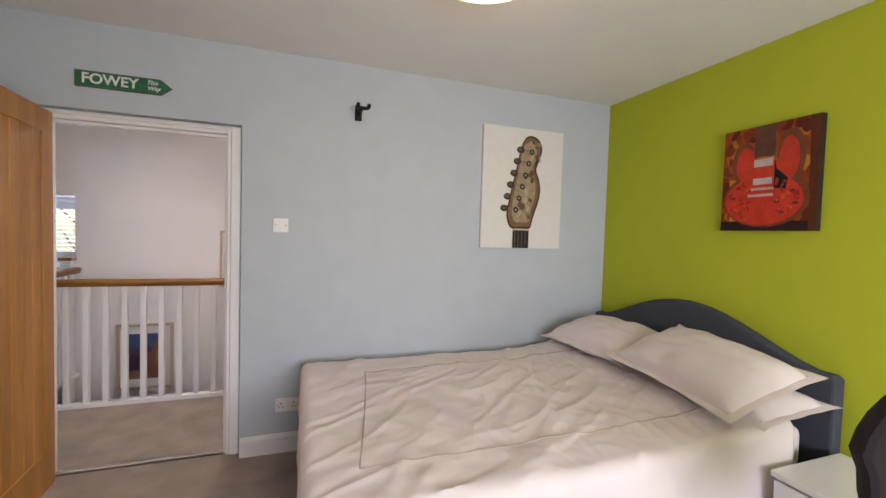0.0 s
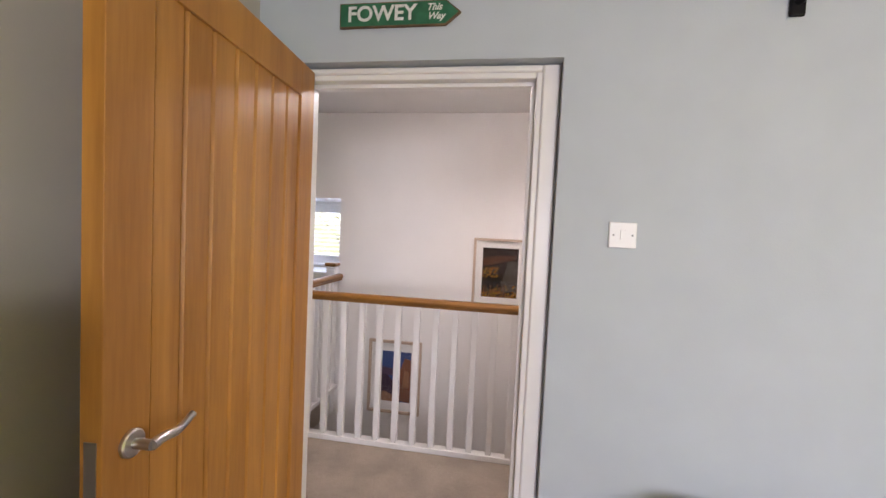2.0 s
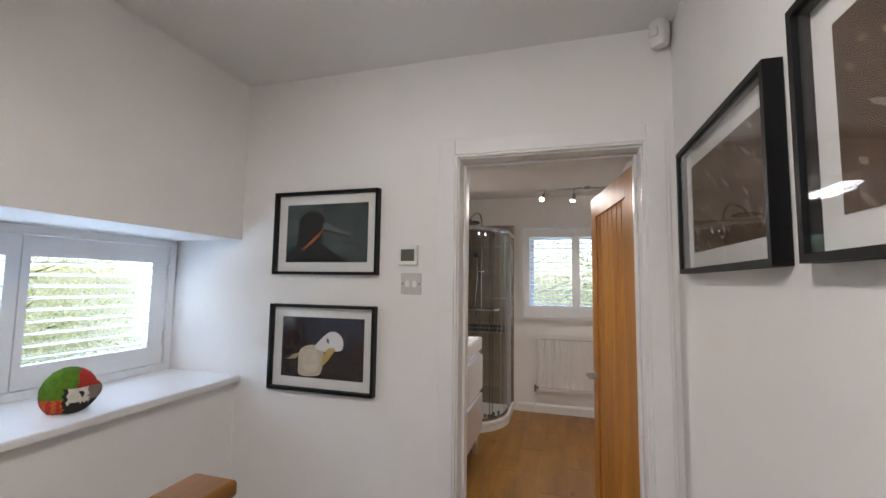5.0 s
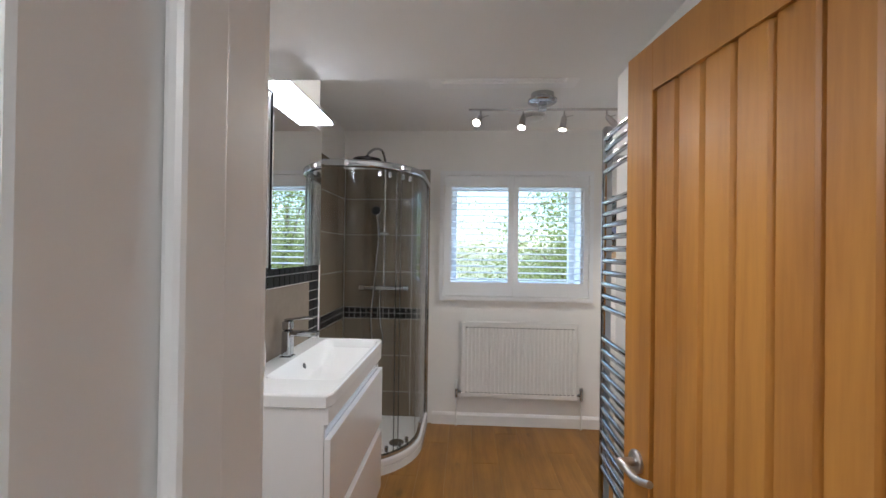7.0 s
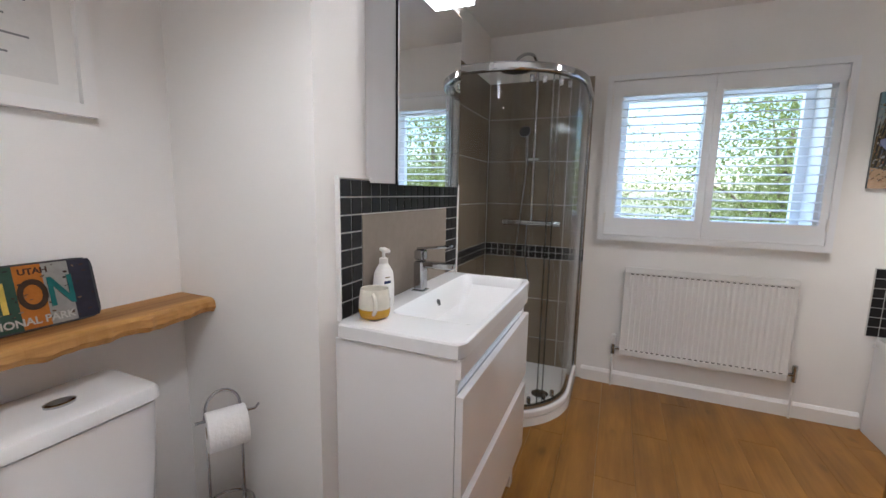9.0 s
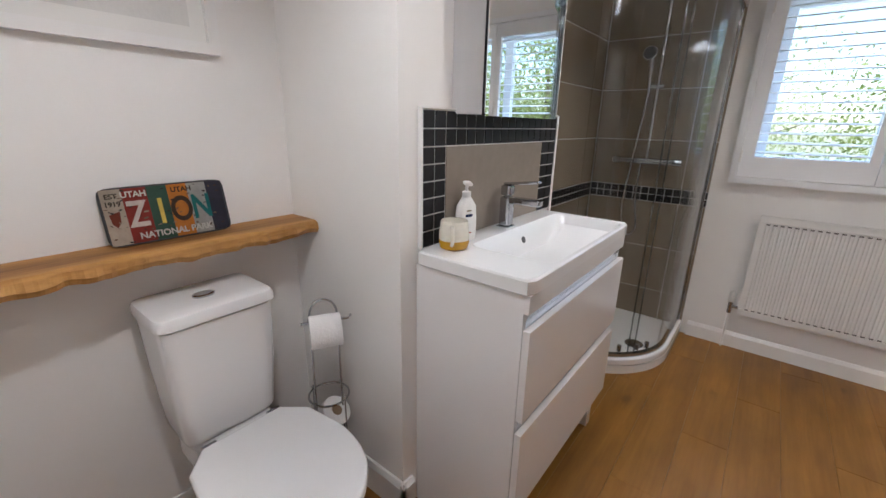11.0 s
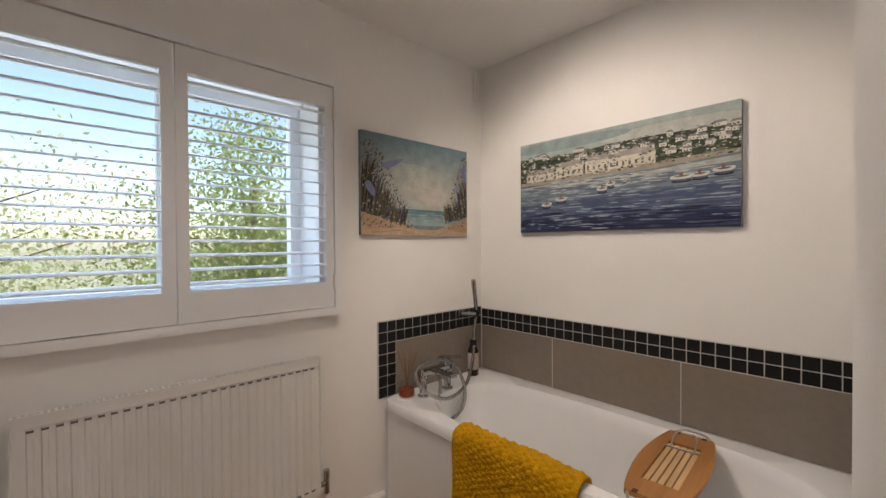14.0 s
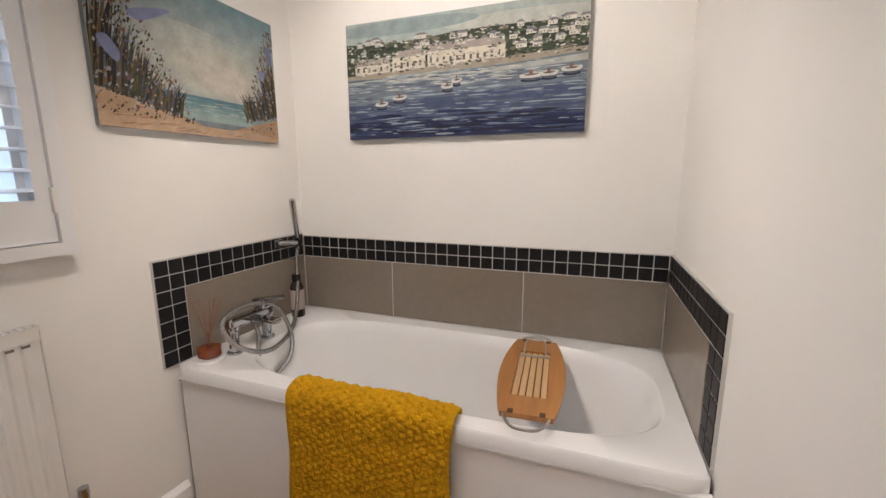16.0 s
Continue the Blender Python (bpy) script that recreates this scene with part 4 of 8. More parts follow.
for k in range(90):
    a, b = 0.10 + 0.74 * random.random(), 0.09 + 0.42 * random.random()
    if (a - 0.46) ** 2 / 0.14 + (b - 0.29) ** 2 / 0.045 < 1 and not 0.33 < a < 0.60:
        red.append((random.choice([(0.42, 0.03, 0.015), (0.64, 0.09, 0.03), (0.30, 0.025, 0.014)]), disc(a, b, 0.012 + 0.03 * random.random(), 0.006 + 0.012 * random.random(), 8, random.random() * 3)))
canvas("red_guitar_canvas", 1, 1.408, 1.875, 1.478, 2.038, BE, -1, 0.035, surf("dark_canvas_edge", (0.02, 0.012, 0.01), 0.8), "canvas painting of a red electric guitar", red)


def bed():
    root = thing("bed", "double bed with cream bedding and a charcoal upholstered headboard", "bed")
    x0, x1, y0, y1 = 0.68, 2.83, 1.36, 2.81
    part("divan_base", boxes((x0, y0, 0.03, x1, y1, 0.36), bev=0.02), HEADB, root)
    part("mattress", boxes((x0, y0, 0.36, x1, y1, 0.56), bev=0.04, seg=3), DUVET, root)
    for px, py in ((x0 + 0.08, y0 + 0.08), (x0 + 0.08, y1 - 0.08), (x1 - 0.1, y0 + 0.08), (x1 - 0.1, y1 - 0.08)):
        part("castor", boxes((px - 0.02, py - 0.02, 0.0, px + 0.02, py + 0.02, 0.03)), BLACK, root)
    pts = [(1.27, 0.12), (1.27, 0.80)]
    for k in range(21):
        t = k / 20
        y = 1.29 + t * 1.55
        s = math.sin(math.pi * min(1, max(0, (t - 0.04) / 0.92)))
        pts.append((y, 0.82 + 0.215 * s ** 1.35))
    pts += [(2.855, 0.80), (2.855, 0.12)]
    bm = bmesh.new()
    prism(bm, pts, 0, 2.865, 2.94, bev=0.014)
    part("headboard", bm, HEADB, root, "charcoal fabric headboard with a curved top")


bed()


def duvet():
    """Cotton cover spread over the mattress, hanging at the foot and the open side."""
    NX, NY, r, top = 190, 160, 0.05, 0.605
    x0, y0 = 0.655, 1.335
    def fold(s):
        if s >= 0:
            return s, 0.0
        a = min(-s / r, math.pi / 2)
        over = max(0.0, -s - r * math.pi / 2)
        return -r * math.sin(a), r * (1 - math.cos(a)) + over
    bm = bmesh.new()
    grid = []
    for i in range(NX + 1):
        row = []
        for j in range(NY + 1):
            t = j / NY
            b = -0.42 + t * (2.79 - y0 + 0.42)
            depth = 0.12 + 0.40 * (1 - t) ** 1.3
            a = -depth + (i / NX) * (2.62 - x0 + depth)
            dx, za = fold(a)
            dy, zb = fold(b)
            p = Vector((x0 + dx, y0 + dy, top - za - zb))
            w = 0.009 * noise.noise(Vector((p.x * 2.2 + p.y * 1.2, p.y * 3.4 - p.x, 0.3))) + 0.006 * noise.noise(Vector((p.x * 9 + p.y * 7, p.y * 3.5, 1.7))) + 0.005 * abs(noise.noise(Vector((p.x * 5 - p.y * 14, p.y * 6 + p.x * 2, 4.1))))
            q = Vector((p.x + 0.12 * noise.noise(Vector((p.x * 3, p.y * 3, 8))), p.y + 0.12 * noise.noise(Vector((p.x * 3, p.y * 3, 12))), 0))
            w += 0.006 * max(0, 0.30 - abs(noise.noise(Vector((q.x * 1.2 + q.y * 1.4, q.y * 5.0 - q.x * 3.6, 9))))) / 0.30 + 0.003 * max(0, 0.22 - abs(noise.noise(Vector((q.x * 7 - q.y * 5, q.y * 6 + q.x * 5, 15))))) / 0.22 - 0.006
            w += 0.007 * (max(0, 0.16 - abs(noise.noise(Vector((p.x * 1.1 + p.y * 0.7, p.y * 4.2 - p.x * 2.6, 21))))) / 0.16) ** 1.5 + 0.007 * (max(0, 0.12 - abs(noise.noise(Vector((p.x * 5.5 - p.y * 1.5, p.y * 1.4, 27))))) / 0.12) ** 1.5 * min(1, max(0, (p.x - 1.4) / 0.5))
            p.z += w + 0.05 * max(0, (p.x - 1.9) / 0.7) ** 1.5
            hang = min(1, (za + zb) * 3)
            p.x += (0.02 * noise.noise(Vector((p.y * 9, p.z * 2, 2))) - 0.01) * hang * (1 if za > zb else 0)
            p.y += (0.025 * noise.noise(Vector((p.x * 8, p.z * 2, 5))) - 0.01) * hang * (1 if zb >= za else 0)
            if p.y > 2.70:
                p.z -= 0.05 * ((p.y - 2.70) / 0.09) ** 2
            p.z = max(p.z, 0.06)
            row.append(bm.verts.new(p))
        grid.append(row)
    for i in range(NX):
        for j in range(NY):
            f = bm.faces.new((grid[i][j], grid[i + 1][j], grid[i + 1][j + 1], grid[i][j + 1]))
            f.smooth = True
    lines = []
    ia, ja = int(NX * 0.22), int(NY * 0.84)
    jb = int(NY * 0.33)
    lines.append([grid[i][ja].co.copy() for i in range(ia, NX, 2)])
    lines.append([grid[ia][j].co.copy() for j in range(jb, ja + 1, 2)])
    lines.append([grid[i][jb].co.copy() for i in range(ia, NX, 2)])
    ob = solid("duvet", bm, DUVET, "rumpled cream cotton duvet spread over the bed", "duvet")
    md = ob.modifiers.new("thickness", "SOLIDIFY")
    md.thickness, md.offset = 0.02, -1
    for ln in lines:
        part("piping", piped([p + Vector((0, 0, 0.0015)) for p in ln], 0.0028, 6), DUVET_LINE, ob)


duvet()


def pillow(m, lx, ly, h, label):
    """A plump pillow whose case ends in a flat flange with a stitched seam."""
    bm = bmesh.new()
    N, fl = 40, 0.045
    seedv = m.translation.x * 7 + m.translation.y * 3
    ux, uy = 1 - 2 * fl / lx, 1 - 2 * fl / ly
    def lift(u, v, side):
        a, b = min(1.0, abs(u) / ux), min(1.0, abs(v) / uy)
        k = max(0.0, 1 - a ** 2.6) ** 0.55 * max(0.0, 1 - b ** 2.6) ** 0.55
        crease = 0.020 * (0.30 - abs(noise.noise(Vector((u * 2.4 + v * 1.6 + seedv, v * 1.7 - u * 0.8, 2.0)))))
        ray = 0.010 * math.sin(9 * math.atan2(v, u) + seedv) * max(a, b) ** 3
        wave = 0.014 * noise.noise(Vector((u * 2.1 + seedv, v * 2.3, 5.0))) * max(a, b) ** 2
        return side * (h * k + 0.003) + (crease + side * ray) * k + wave - 0.03 * max(0, max(a, b) - 0.9) * 10 * 0.3
    for side in (1, -1):
        g = []
        for i in range(N + 1):
            row = []
            for j in range(N + 1):
                u, v = -1 + 2 * i / N, -1 + 2 * j / N
                pin = 1 - 0.06 * (1 - abs(u) ** 3) * abs(v) ** 3
                pin2 = 1 - 0.07 * (1 - abs(v) ** 3) * abs(u) ** 3
                edge = i in (0, N) or j in (0, N)
                z = (lift(u, v, 1) + lift(u, v, -1)) / 2 if edge else lift(u, v, side)
                row.append(bm.verts.new((u * lx / 2 * pin2, v * ly / 2 * pin, z)))
            g.append(row)
        for i in range(N):
            for j in range(N):
                f = bm.faces.new((g[i][j], g[i + 1][j], g[i + 1][j + 1], g[i][j + 1]))
                f.smooth = True
    bmesh.ops.remove_doubles(bm, verts=bm.verts, dist=0.0005)
    ob = solid("pillow", bm, DUVET, label, "pillow", "pillows on the bed")
    ob.matrix_basis = m
    def seam(t, along):
        u, v = (-ux, t * uy) if along else (t * ux, -uy)
        pin = 1 - 0.06 * (1 - abs(u) ** 3) * abs(v) ** 3
        pin2 = 1 - 0.07 * (1 - abs(v) ** 3) * abs(u) ** 3
        return (u * lx / 2 * pin2, v * ly / 2 * pin, lift(u, v, 1) + 0.001)
    for along in (True, False):
        part("flange_seam", piped([seam(-1 + k / 12, along) for k in range(25)], 0.0022, 6), DUVET_LINE, ob)
    return ob


pillow(pose(2.57, 2.38, 0.745, 0, -12, 4), 0.54, 0.78, 0.095, "plump cream cotton pillow near the wall")
pillow(pose(2.67, 1.64, 0.672, 0, -6, -3), 0.48, 0.76, 0.07, "white cotton pillow beneath another")
pillow(pose(2.55, 1.68, 0.785, 4, -17, -5), 0.56, 0.80, 0.10, "plump cream cotton pillow at the open side")


def nightstand():
    root = thing("bedside_table", "small white bedside table", "bedside table")
    x0, x1, y0, y1 = 2.40, 2.85, 0.80, 1.235
    part("top", boxes((x0, y0, 0.475, x1, y1, 0.50), bev=0.004), GLOSSCAB, root)
    for ya, yb in ((y0 + 0.01, y0 + 0.03), (y1 - 0.03, y1 - 0.01)):
        part("side_panel", boxes((x0 + 0.02, ya, 0.0, x1, yb, 0.475)), GLOSSCAB, root)
    part("shelf", boxes((x0 + 0.02, y0 + 0.03, 0.2, x1, y1 - 0.03, 0.22)), GLOSSCAB, root)
    d = part("drawer", boxes((x0 + 0.005, y0 + 0.012, 0.30, x0 + 0.02, y1 - 0.012, 0.465), bev=0.002), GLOSSCAB, root)
    part("knob", bar((x0 + 0.005, 1.02, 0.385), (x0 - 0.018, 1.02, 0.385), 0.012), STEEL, d)


nightstand()


def desk_chair():
    root = thing("desk_chair", "black fabric swivel chair beside the bed", "chair")
    cx, cy = 2.15, 0.42
    part("seat", lofted([(cx, cy, 0.22, 0.22, 3.5, 0.44), (cx, cy, 0.245, 0.245, 3.5, 0.46), (cx, cy, 0.245, 0.245, 3.5, 0.49), (cx, cy, 0.21, 0.21, 3.5, 0.515)]), BLACKCLOTH, root)
    bm = bmesh.new()
    pts = [(0.23 * math.sin(a) * (1.0 if math.cos(a) > 0 else 0.9), 0.86 + 0.27 * math.cos(a)) for a in [2 * math.pi * k / 32 for k in range(32)]]
    prism(bm, pts, 1, -0.03, 0.03, bev=0.02)
    moved(bm, pose(2.06, 0.62, 0, 0, 0, -35))
    part("backrest", bm, BLACKCLOTH, root)
    part("back_bracket", piped([(cx, cy, 0.43), (2.09, 0.56, 0.44), (2.07, 0.61, 0.55), (2.062, 0.615, 0.70)], 0.018), BLACK, root)
    part("gas_lift", bar((cx, cy, 0.10), (cx, cy, 0.44), 0.025), DARKMETAL, root)
    for k in range(5):
        a = 2 * math.pi * k / 5 + 0.3
        ex, ey = cx + 0.27 * math.cos(a), cy + 0.27 * math.sin(a)
        leg = part("leg", piped([(cx, cy, 0.12), (ex, ey, 0.07)], 0.018), BLACK, root)
        part("castor", bar((ex - 0.015, ey, 0.03), (ex + 0.015, ey, 0.03), 0.03, 14), BLACK, leg)


desk_chair()


def ceiling_light():
    root = thing("ceiling_light", "round white glass ceiling light, switched on", "ceiling light")
    part("base", turned([(0.20, BH), (0.20, BH - 0.03)], 1.25, 1.60, 40), PLASTIC, root)
    part("diffuser", turned([(0.225, BH - 0.03), (0.235, BH - 0.045), (0.225, BH - 0.075), (0.16, BH - 0.095), (0.02, BH - 0.10)], 1.25, 1.60, 48), glow("warm_opal_glass", (1.0, 0.74, 0.42), 1.1), root)
    bulb("bedroom_lamp", (1.25, 1.60, BH - 0.16), 1.1, (1.0, 0.80, 0.60), 0.12)


ceiling_light()

# ---------------------------------------------------------------- landing


def newel(cx, cy, h, dark=False):
    root = thing("newel_post", "white painted newel post with an oak cap", "newel post", "balustrade posts")
    part("post", boxes((cx - 0.038, cy - 0.038, -0.25, cx + 0.038, cy + 0.038, h - 0.05), bev=0.004), GLOSS, root)
    part("collar", boxes((cx - 0.042, cy - 0.042, h - 0.075, cx + 0.042, cy + 0.042, h - 0.06), (cx - 0.042, cy - 0.042, h - 0.05, cx + 0.042, cy + 0.042, h - 0.035), bev=0.004), GLOSS, root)
    part("cap", boxes((cx - 0.052, cy - 0.052, h - 0.032, cx + 0.052, cy + 0.052, h), bev=0.009, seg=3), OAKX, root, "oak cap")
    return root


NPR = (0.80, 4.035)
newel(*NPR, 1.095)
newel(-1.405, 4.12, 1.095)
newel(-1.42, 4.79, 1.095)


def rail_profile(w=0.033):
    return [(-w * 0.75, 0.0), (w * 0.75, 0.0), (w * 0.75, 0.012), (w, 0.022), (w, 0.036), (w * 0.7, 0.050), (w * 0.3, 0.055), (-w * 0.3, 0.055), (-w * 0.7, 0.050), (-w, 0.036), (-w, 0.022), (-w * 0.75, 0.012)]


def balustrade(name, axis, a0, a1, d, count, base, ztop, label, mat, first=0.06):
    root = thing(name, label, "balustrade")
    bm = bmesh.new()
    prism(bm, [(d + p, ztop - 0.055 + q) for p, q in rail_profile()], axis, a0, a1)
    part("handrail", bm, mat, root, "oak handrail")
    def bx(p, q, e, f, l, h):
        return (p, e, l, q, f, h) if axis == 0 else (e, p, l, f, q, h)
    part("base_rail", boxes(bx(a0 + 0.02, a1 - 0.03, d - 0.03, d + 0.03, base, base + 0.035), bev=0.004), GLOSS, root)
    for k in range(count):
        a = a0 + first + (a1 - a0 - first - 0.14) * k / (count - 1)
        part("spindle", boxes(bx(a - 0.0185, a + 0.0185, d - 0.0185, d + 0.0185, base + 0.035, ztop - 0.05), bev=0.002), GLOSS, root)
    return root


stair_guard = balustrade("balustrade", 0, -1.185, 0.915, 3.945, 17, 0.0, 0.985, "white spindle balustrade with an oak handrail along the stairwell", OAKX, 0.003)
bm = boxes((NPR[0] - 0.03, 3.972, 0.93, NPR[0] + 0.03, 3.992, 0.983), bev=0.006)
part("return_block", bm, OAKY, stair_guard)
balustrade("balustrade", 1, 4.04, 4.78, -1.345, 7, 0.0, 1.005, "short white spindle balustrade at the stairwell end", OAKY)


def stairs():
    root = thing("staircase", "carpeted stairs going down between white strings", "staircase", kind="structure")
    n, rise, go = 13, 2.62 / 14, 0.225
    for k in range(n):
        x1 = 0.83 - k * go
        z = -(k + 1) * rise
        part("step", boxes((x1 - go - 0.02, 3.99, z - 0.19, x1 - 0.0005 * k, 4.84, z), bev=0.01), CARPET, root)
    for y0, y1 in ((3.986, 4.006), (4.825, 4.843)):
        bm = bmesh.new()
        prism(bm, [(0.83, 0.03), (0.83, -0.25), (0.83 - n * go, -0.25 - n * rise), (0.83 - n * go, 0.05 - n * rise)], 1, y0, y1)
        part("string", bm, GLOSS, root)


stairs()

autumn = [((0.035, 0.020, 0.016), rect(0, 0, 1, 1)), ((0.085, 0.075, 0.065), [(0.55, 0.1), (1, 0.15), (1, 0.75), (0.72, 0.72), (0.6, 0.4)]), ((0.10, 0.035, 0.018), [(0.0, 0.62), (0.45, 0.7), (0.9, 0.78), (0.95, 0.86), (0.4, 0.84), (0, 0.78)]), ((0.012, 0.010, 0.010), [(0.12, 0.12), (0.5, 0.18), (0.58, 0.45), (0.4, 0.55), (0.15, 0.5)])]
random.seed(11)
for k in range(210):
    a, b = random.random(), random.random() ** 2 * 0.26
    if random.random() < 0.35:
        a, b = random.random() * 0.45, 0.40 + random.random() * 0.2
    c = random.choice([(0.50, 0.27, 0.02), (0.42, 0.16, 0.02), (0.22, 0.07, 0.02), (0.34, 0.20, 0.03)])
    autumn.append((c, disc(a, b, 0.010 + random.random() * 0.022, 0.006 + random.random() * 0.012, 7, random.random() * 3)))
framed("framed_photograph", 0, -0.187, 0.256, 0.797, 1.374, LN, -1, 0.028, 0.02, PALE, True, (-0.110, 0.184, 0.885, 1.297), "autumn river photograph in a pale wooden frame", autumn)
canyon = [((0.06, 0.10, 0.26), rect(0, 0, 1, 1)), ((0.10, 0.06, 0.10), [(0, 0.7), (0.4, 0.66), (1, 0.72), (1, 0.55), (0, 0.5)]), ((0.24, 0.10, 0.06), [(0.3, 0.05), (1, 0.0), (1, 0.85), (0.8, 0.88), (0.66, 0.6), (0.5, 0.55)]), ((0.06, 0.035, 0.06), [(0, 0.0), (0.4, 0.0), (0.6, 0.3), (0.3, 0.52), (0, 0.55)]), ((0.30, 0.16, 0.10), [(0, 0.0), (0.7, 0.0), (0.5, 0.12), (0.2, 0.2), (0, 0.16)]), ((0.36, 0.18, 0.10), [(0.75, 0.3), (0.95, 0.3), (0.95, 0.6), (0.82, 0.65)])]
framed("framed_photograph", 0, -1.065, -0.595, -0.20, 0.443, LN, -1, 0.028, 0.022, PALE, True, (-0.975, -0.685, -0.10, 0.345), "canyon photograph in a pale frame in the stairwell", canyon)

cormorant = [((0.045, 0.062, 0.064), rect(0, 0, 1, 1))]
for k in range(40):
    cormorant.append((random.choice([(0.06, 0.083, 0.085), (0.036, 0.05, 0.052), (0.072, 0.095, 0.095), (0.05, 0.068, 0.07)]), disc(random.random(), random.random(), 0.10 + 0.1 * random.random(), 0.06 + 0.08 * random.random(), 16, random.random())))
cormorant += [((0.008, 0.008, 0.009), rounded([(0.0, 0.0), (0.40, -0.02), (0.80, 0.0), (0.62, 0.14), (0.47, 0.30), (0.30, 0.36), (0.14, 0.28), (0.05, 0.24)])), ((0.009, 0.008, 0.008), rounded([(0.14, 0.18), (0.44, 0.26), (0.45, 0.46), (0.49, 0.62), (0.46, 0.78), (0.36, 0.87), (0.24, 0.85), (0.16, 0.74), (0.15, 0.45)])), ((0.12, 0.13, 0.14), [(0.45, 0.66), (0.50, 0.67), (0.64, 0.57), (0.78, 0.50), (0.80, 0.44), (0.74, 0.455), (0.46, 0.57)]), ((0.012, 0.012, 0.013), [(0.45, 0.57), (0.74, 0.46), (0.79, 0.44), (0.785, 0.40), (0.74, 0.435), (0.46, 0.53)]), ((0.36, 0.075, 0.02), rounded([(0.19, 0.21), (0.25, 0.235), (0.38, 0.40), (0.46, 0.53), (0.40, 0.49), (0.27, 0.31)])), ((0.50, 0.17, 0.06), [(0.28, 0.29), (0.40, 0.43), (0.41, 0.46), (0.30, 0.34)]), ((0.035, 0.04, 0.045), disc(0.365, 0.66, 0.022, 0.028))]
gannet = [((0.022, 0.016, 0.022), rect(0, 0, 1, 1)), ((0.030, 0.034, 0.055), [(0.3, 0.6), (1, 0.6), (1, 1), (0.3, 1)])]
for k in range(220):
    a, b = random.random(), random.random() ** 1.4 * 0.85
    gannet.append((random.choice([(0.17, 0.095, 0.05), (0.08, 0.045, 0.03), (0.12, 0.075, 0.035), (0.028, 0.018, 0.018)]), disc(a, b, 0.012 + 0.02 * random.random(), 0.008, 6, random.random() * 3)))
gannet += [((0.02, 0.012, 0.014), rounded([(0.12, 0.0), (0.5, 0.07), (0.95, 0.02), (0.9, -0.03), (0.2, -0.04)])), ((0.42, 0.34, 0.22), [(0.07, 0.28), (0.18, 0.30), (0.24, 0.40), (0.16, 0.38)]), ((0.58, 0.49, 0.36), rounded([(0.24, 0.04), (0.47, 0.05), (0.52, 0.22), (0.53, 0.42), (0.46, 0.53), (0.33, 0.53), (0.23, 0.43), (0.22, 0.22)])), ((0.66, 0.58, 0.46), rounded([(0.30, 0.12), (0.44, 0.12), (0.47, 0.32), (0.42, 0.46), (0.32, 0.45), (0.28, 0.30)])), ((0.70, 0.68, 0.66), rounded([(0.42, 0.50), (0.50, 0.66), (0.60, 0.77), (0.70, 0.75), (0.76, 0.62), (0.74, 0.48), (0.66, 0.46), (0.55, 0.44)])), ((0.52, 0.38, 0.12), rounded([(0.50, 0.23), (0.55, 0.25), (0.63, 0.40), (0.66, 0.50), (0.58, 0.50), (0.53, 0.38)])), ((0.10, 0.10, 0.11), disc(0.575, 0.62, 0.016, 0.045, 14, 0.2))]
framed("framed_photograph", 1, 4.13, 4.645, 1.497, 1.866, LX, -1, 0.032, 0.013, BLACK, True, (4.185, 4.59, 1.552, 1.811), "dark seabird photograph in a black box frame", cormorant)
framed("framed_photograph", 1, 4.133, 4.645, 0.997, 1.366, LX, -1, 0.032, 0.013, BLACK, True, (4.188, 4.59, 1.052, 1.311), "white seabird photograph in a black box frame", gannet)
rock = [((0.105, 0.068, 0.045), rect(0, 0, 1, 1))]
for k in range(90):
    rock.append((random.choice([(0.22, 0.16, 0.11), (0.05, 0.030, 0.022), (0.14, 0.09, 0.06), (0.30, 0.25, 0.20)]), disc(random.random(), random.random(), 0.02 + 0.07 * random.random(), 0.015, 7, 1.9 + random.random() * 0.5)))
framed("framed_photograph", 0, 1.03, 1.605, 1.507, 1.885, LS, 1, 0.035, 0.014, BLACK, True, (1.09, 1.545, 1.567, 1.825), "grey cliff photograph in a black box frame", rock)
framed("framed_photograph", 0, 0.365, 0.945, 1.507, 1.915, LS, 1, 0.035, 0.014, BLACK, True, (0.43, 0.88, 1.572, 1.85), "brown rock photograph in a black box frame", rock[::-1] + rock[1:60])


def thermostat():
    root = thing("thermostat", "white thermostat with a small grey display", "thermostat")
    part("case", boxes((LX - 0.022, 3.955, 1.54, LX - 0.001, 4.04, 1.622), bev=0.004), PLASTIC, root)
    part("display", boxes((LX - 0.0235, 3.968, 1.556, LX - 0.022, 4.026, 1.604)), surf("lcd_grey", (0.09, 0.095, 0.07), 0.3), root)


thermostat()


def sensor():
    root = thing("alarm_sensor", "white plastic alarm detector high in the corner", "alarm sensor")
    part("case", moved(lofted([(0, 0, 0.028, 0.024, 4, -0.06), (0, 0, 0.036, 0.030, 4, -0.045), (0, 0, 0.036, 0.034, 4, 0.04), (0, 0, 0.028, 0.026, 4, 0.06)], 24), pose(LX - 0.038, LS + 0.045, 2.365, 0, 0, 45) @ Matrix.Scale(0.82, 4)), PLASTIC, root)
    part("lens", moved(lofted([(0, 0, 0.018, 0.018, 3, -0.02), (0, 0, 0.020, 0.020, 3, 0), (0, 0, 0.018, 0.018, 3, 0.02)], 20), pose(LX - 0.054, LS + 0.063, 2.362, 0, 0, 45) @ Matrix.Scale(0.82, 4)), MOUNT, root)


sensor()


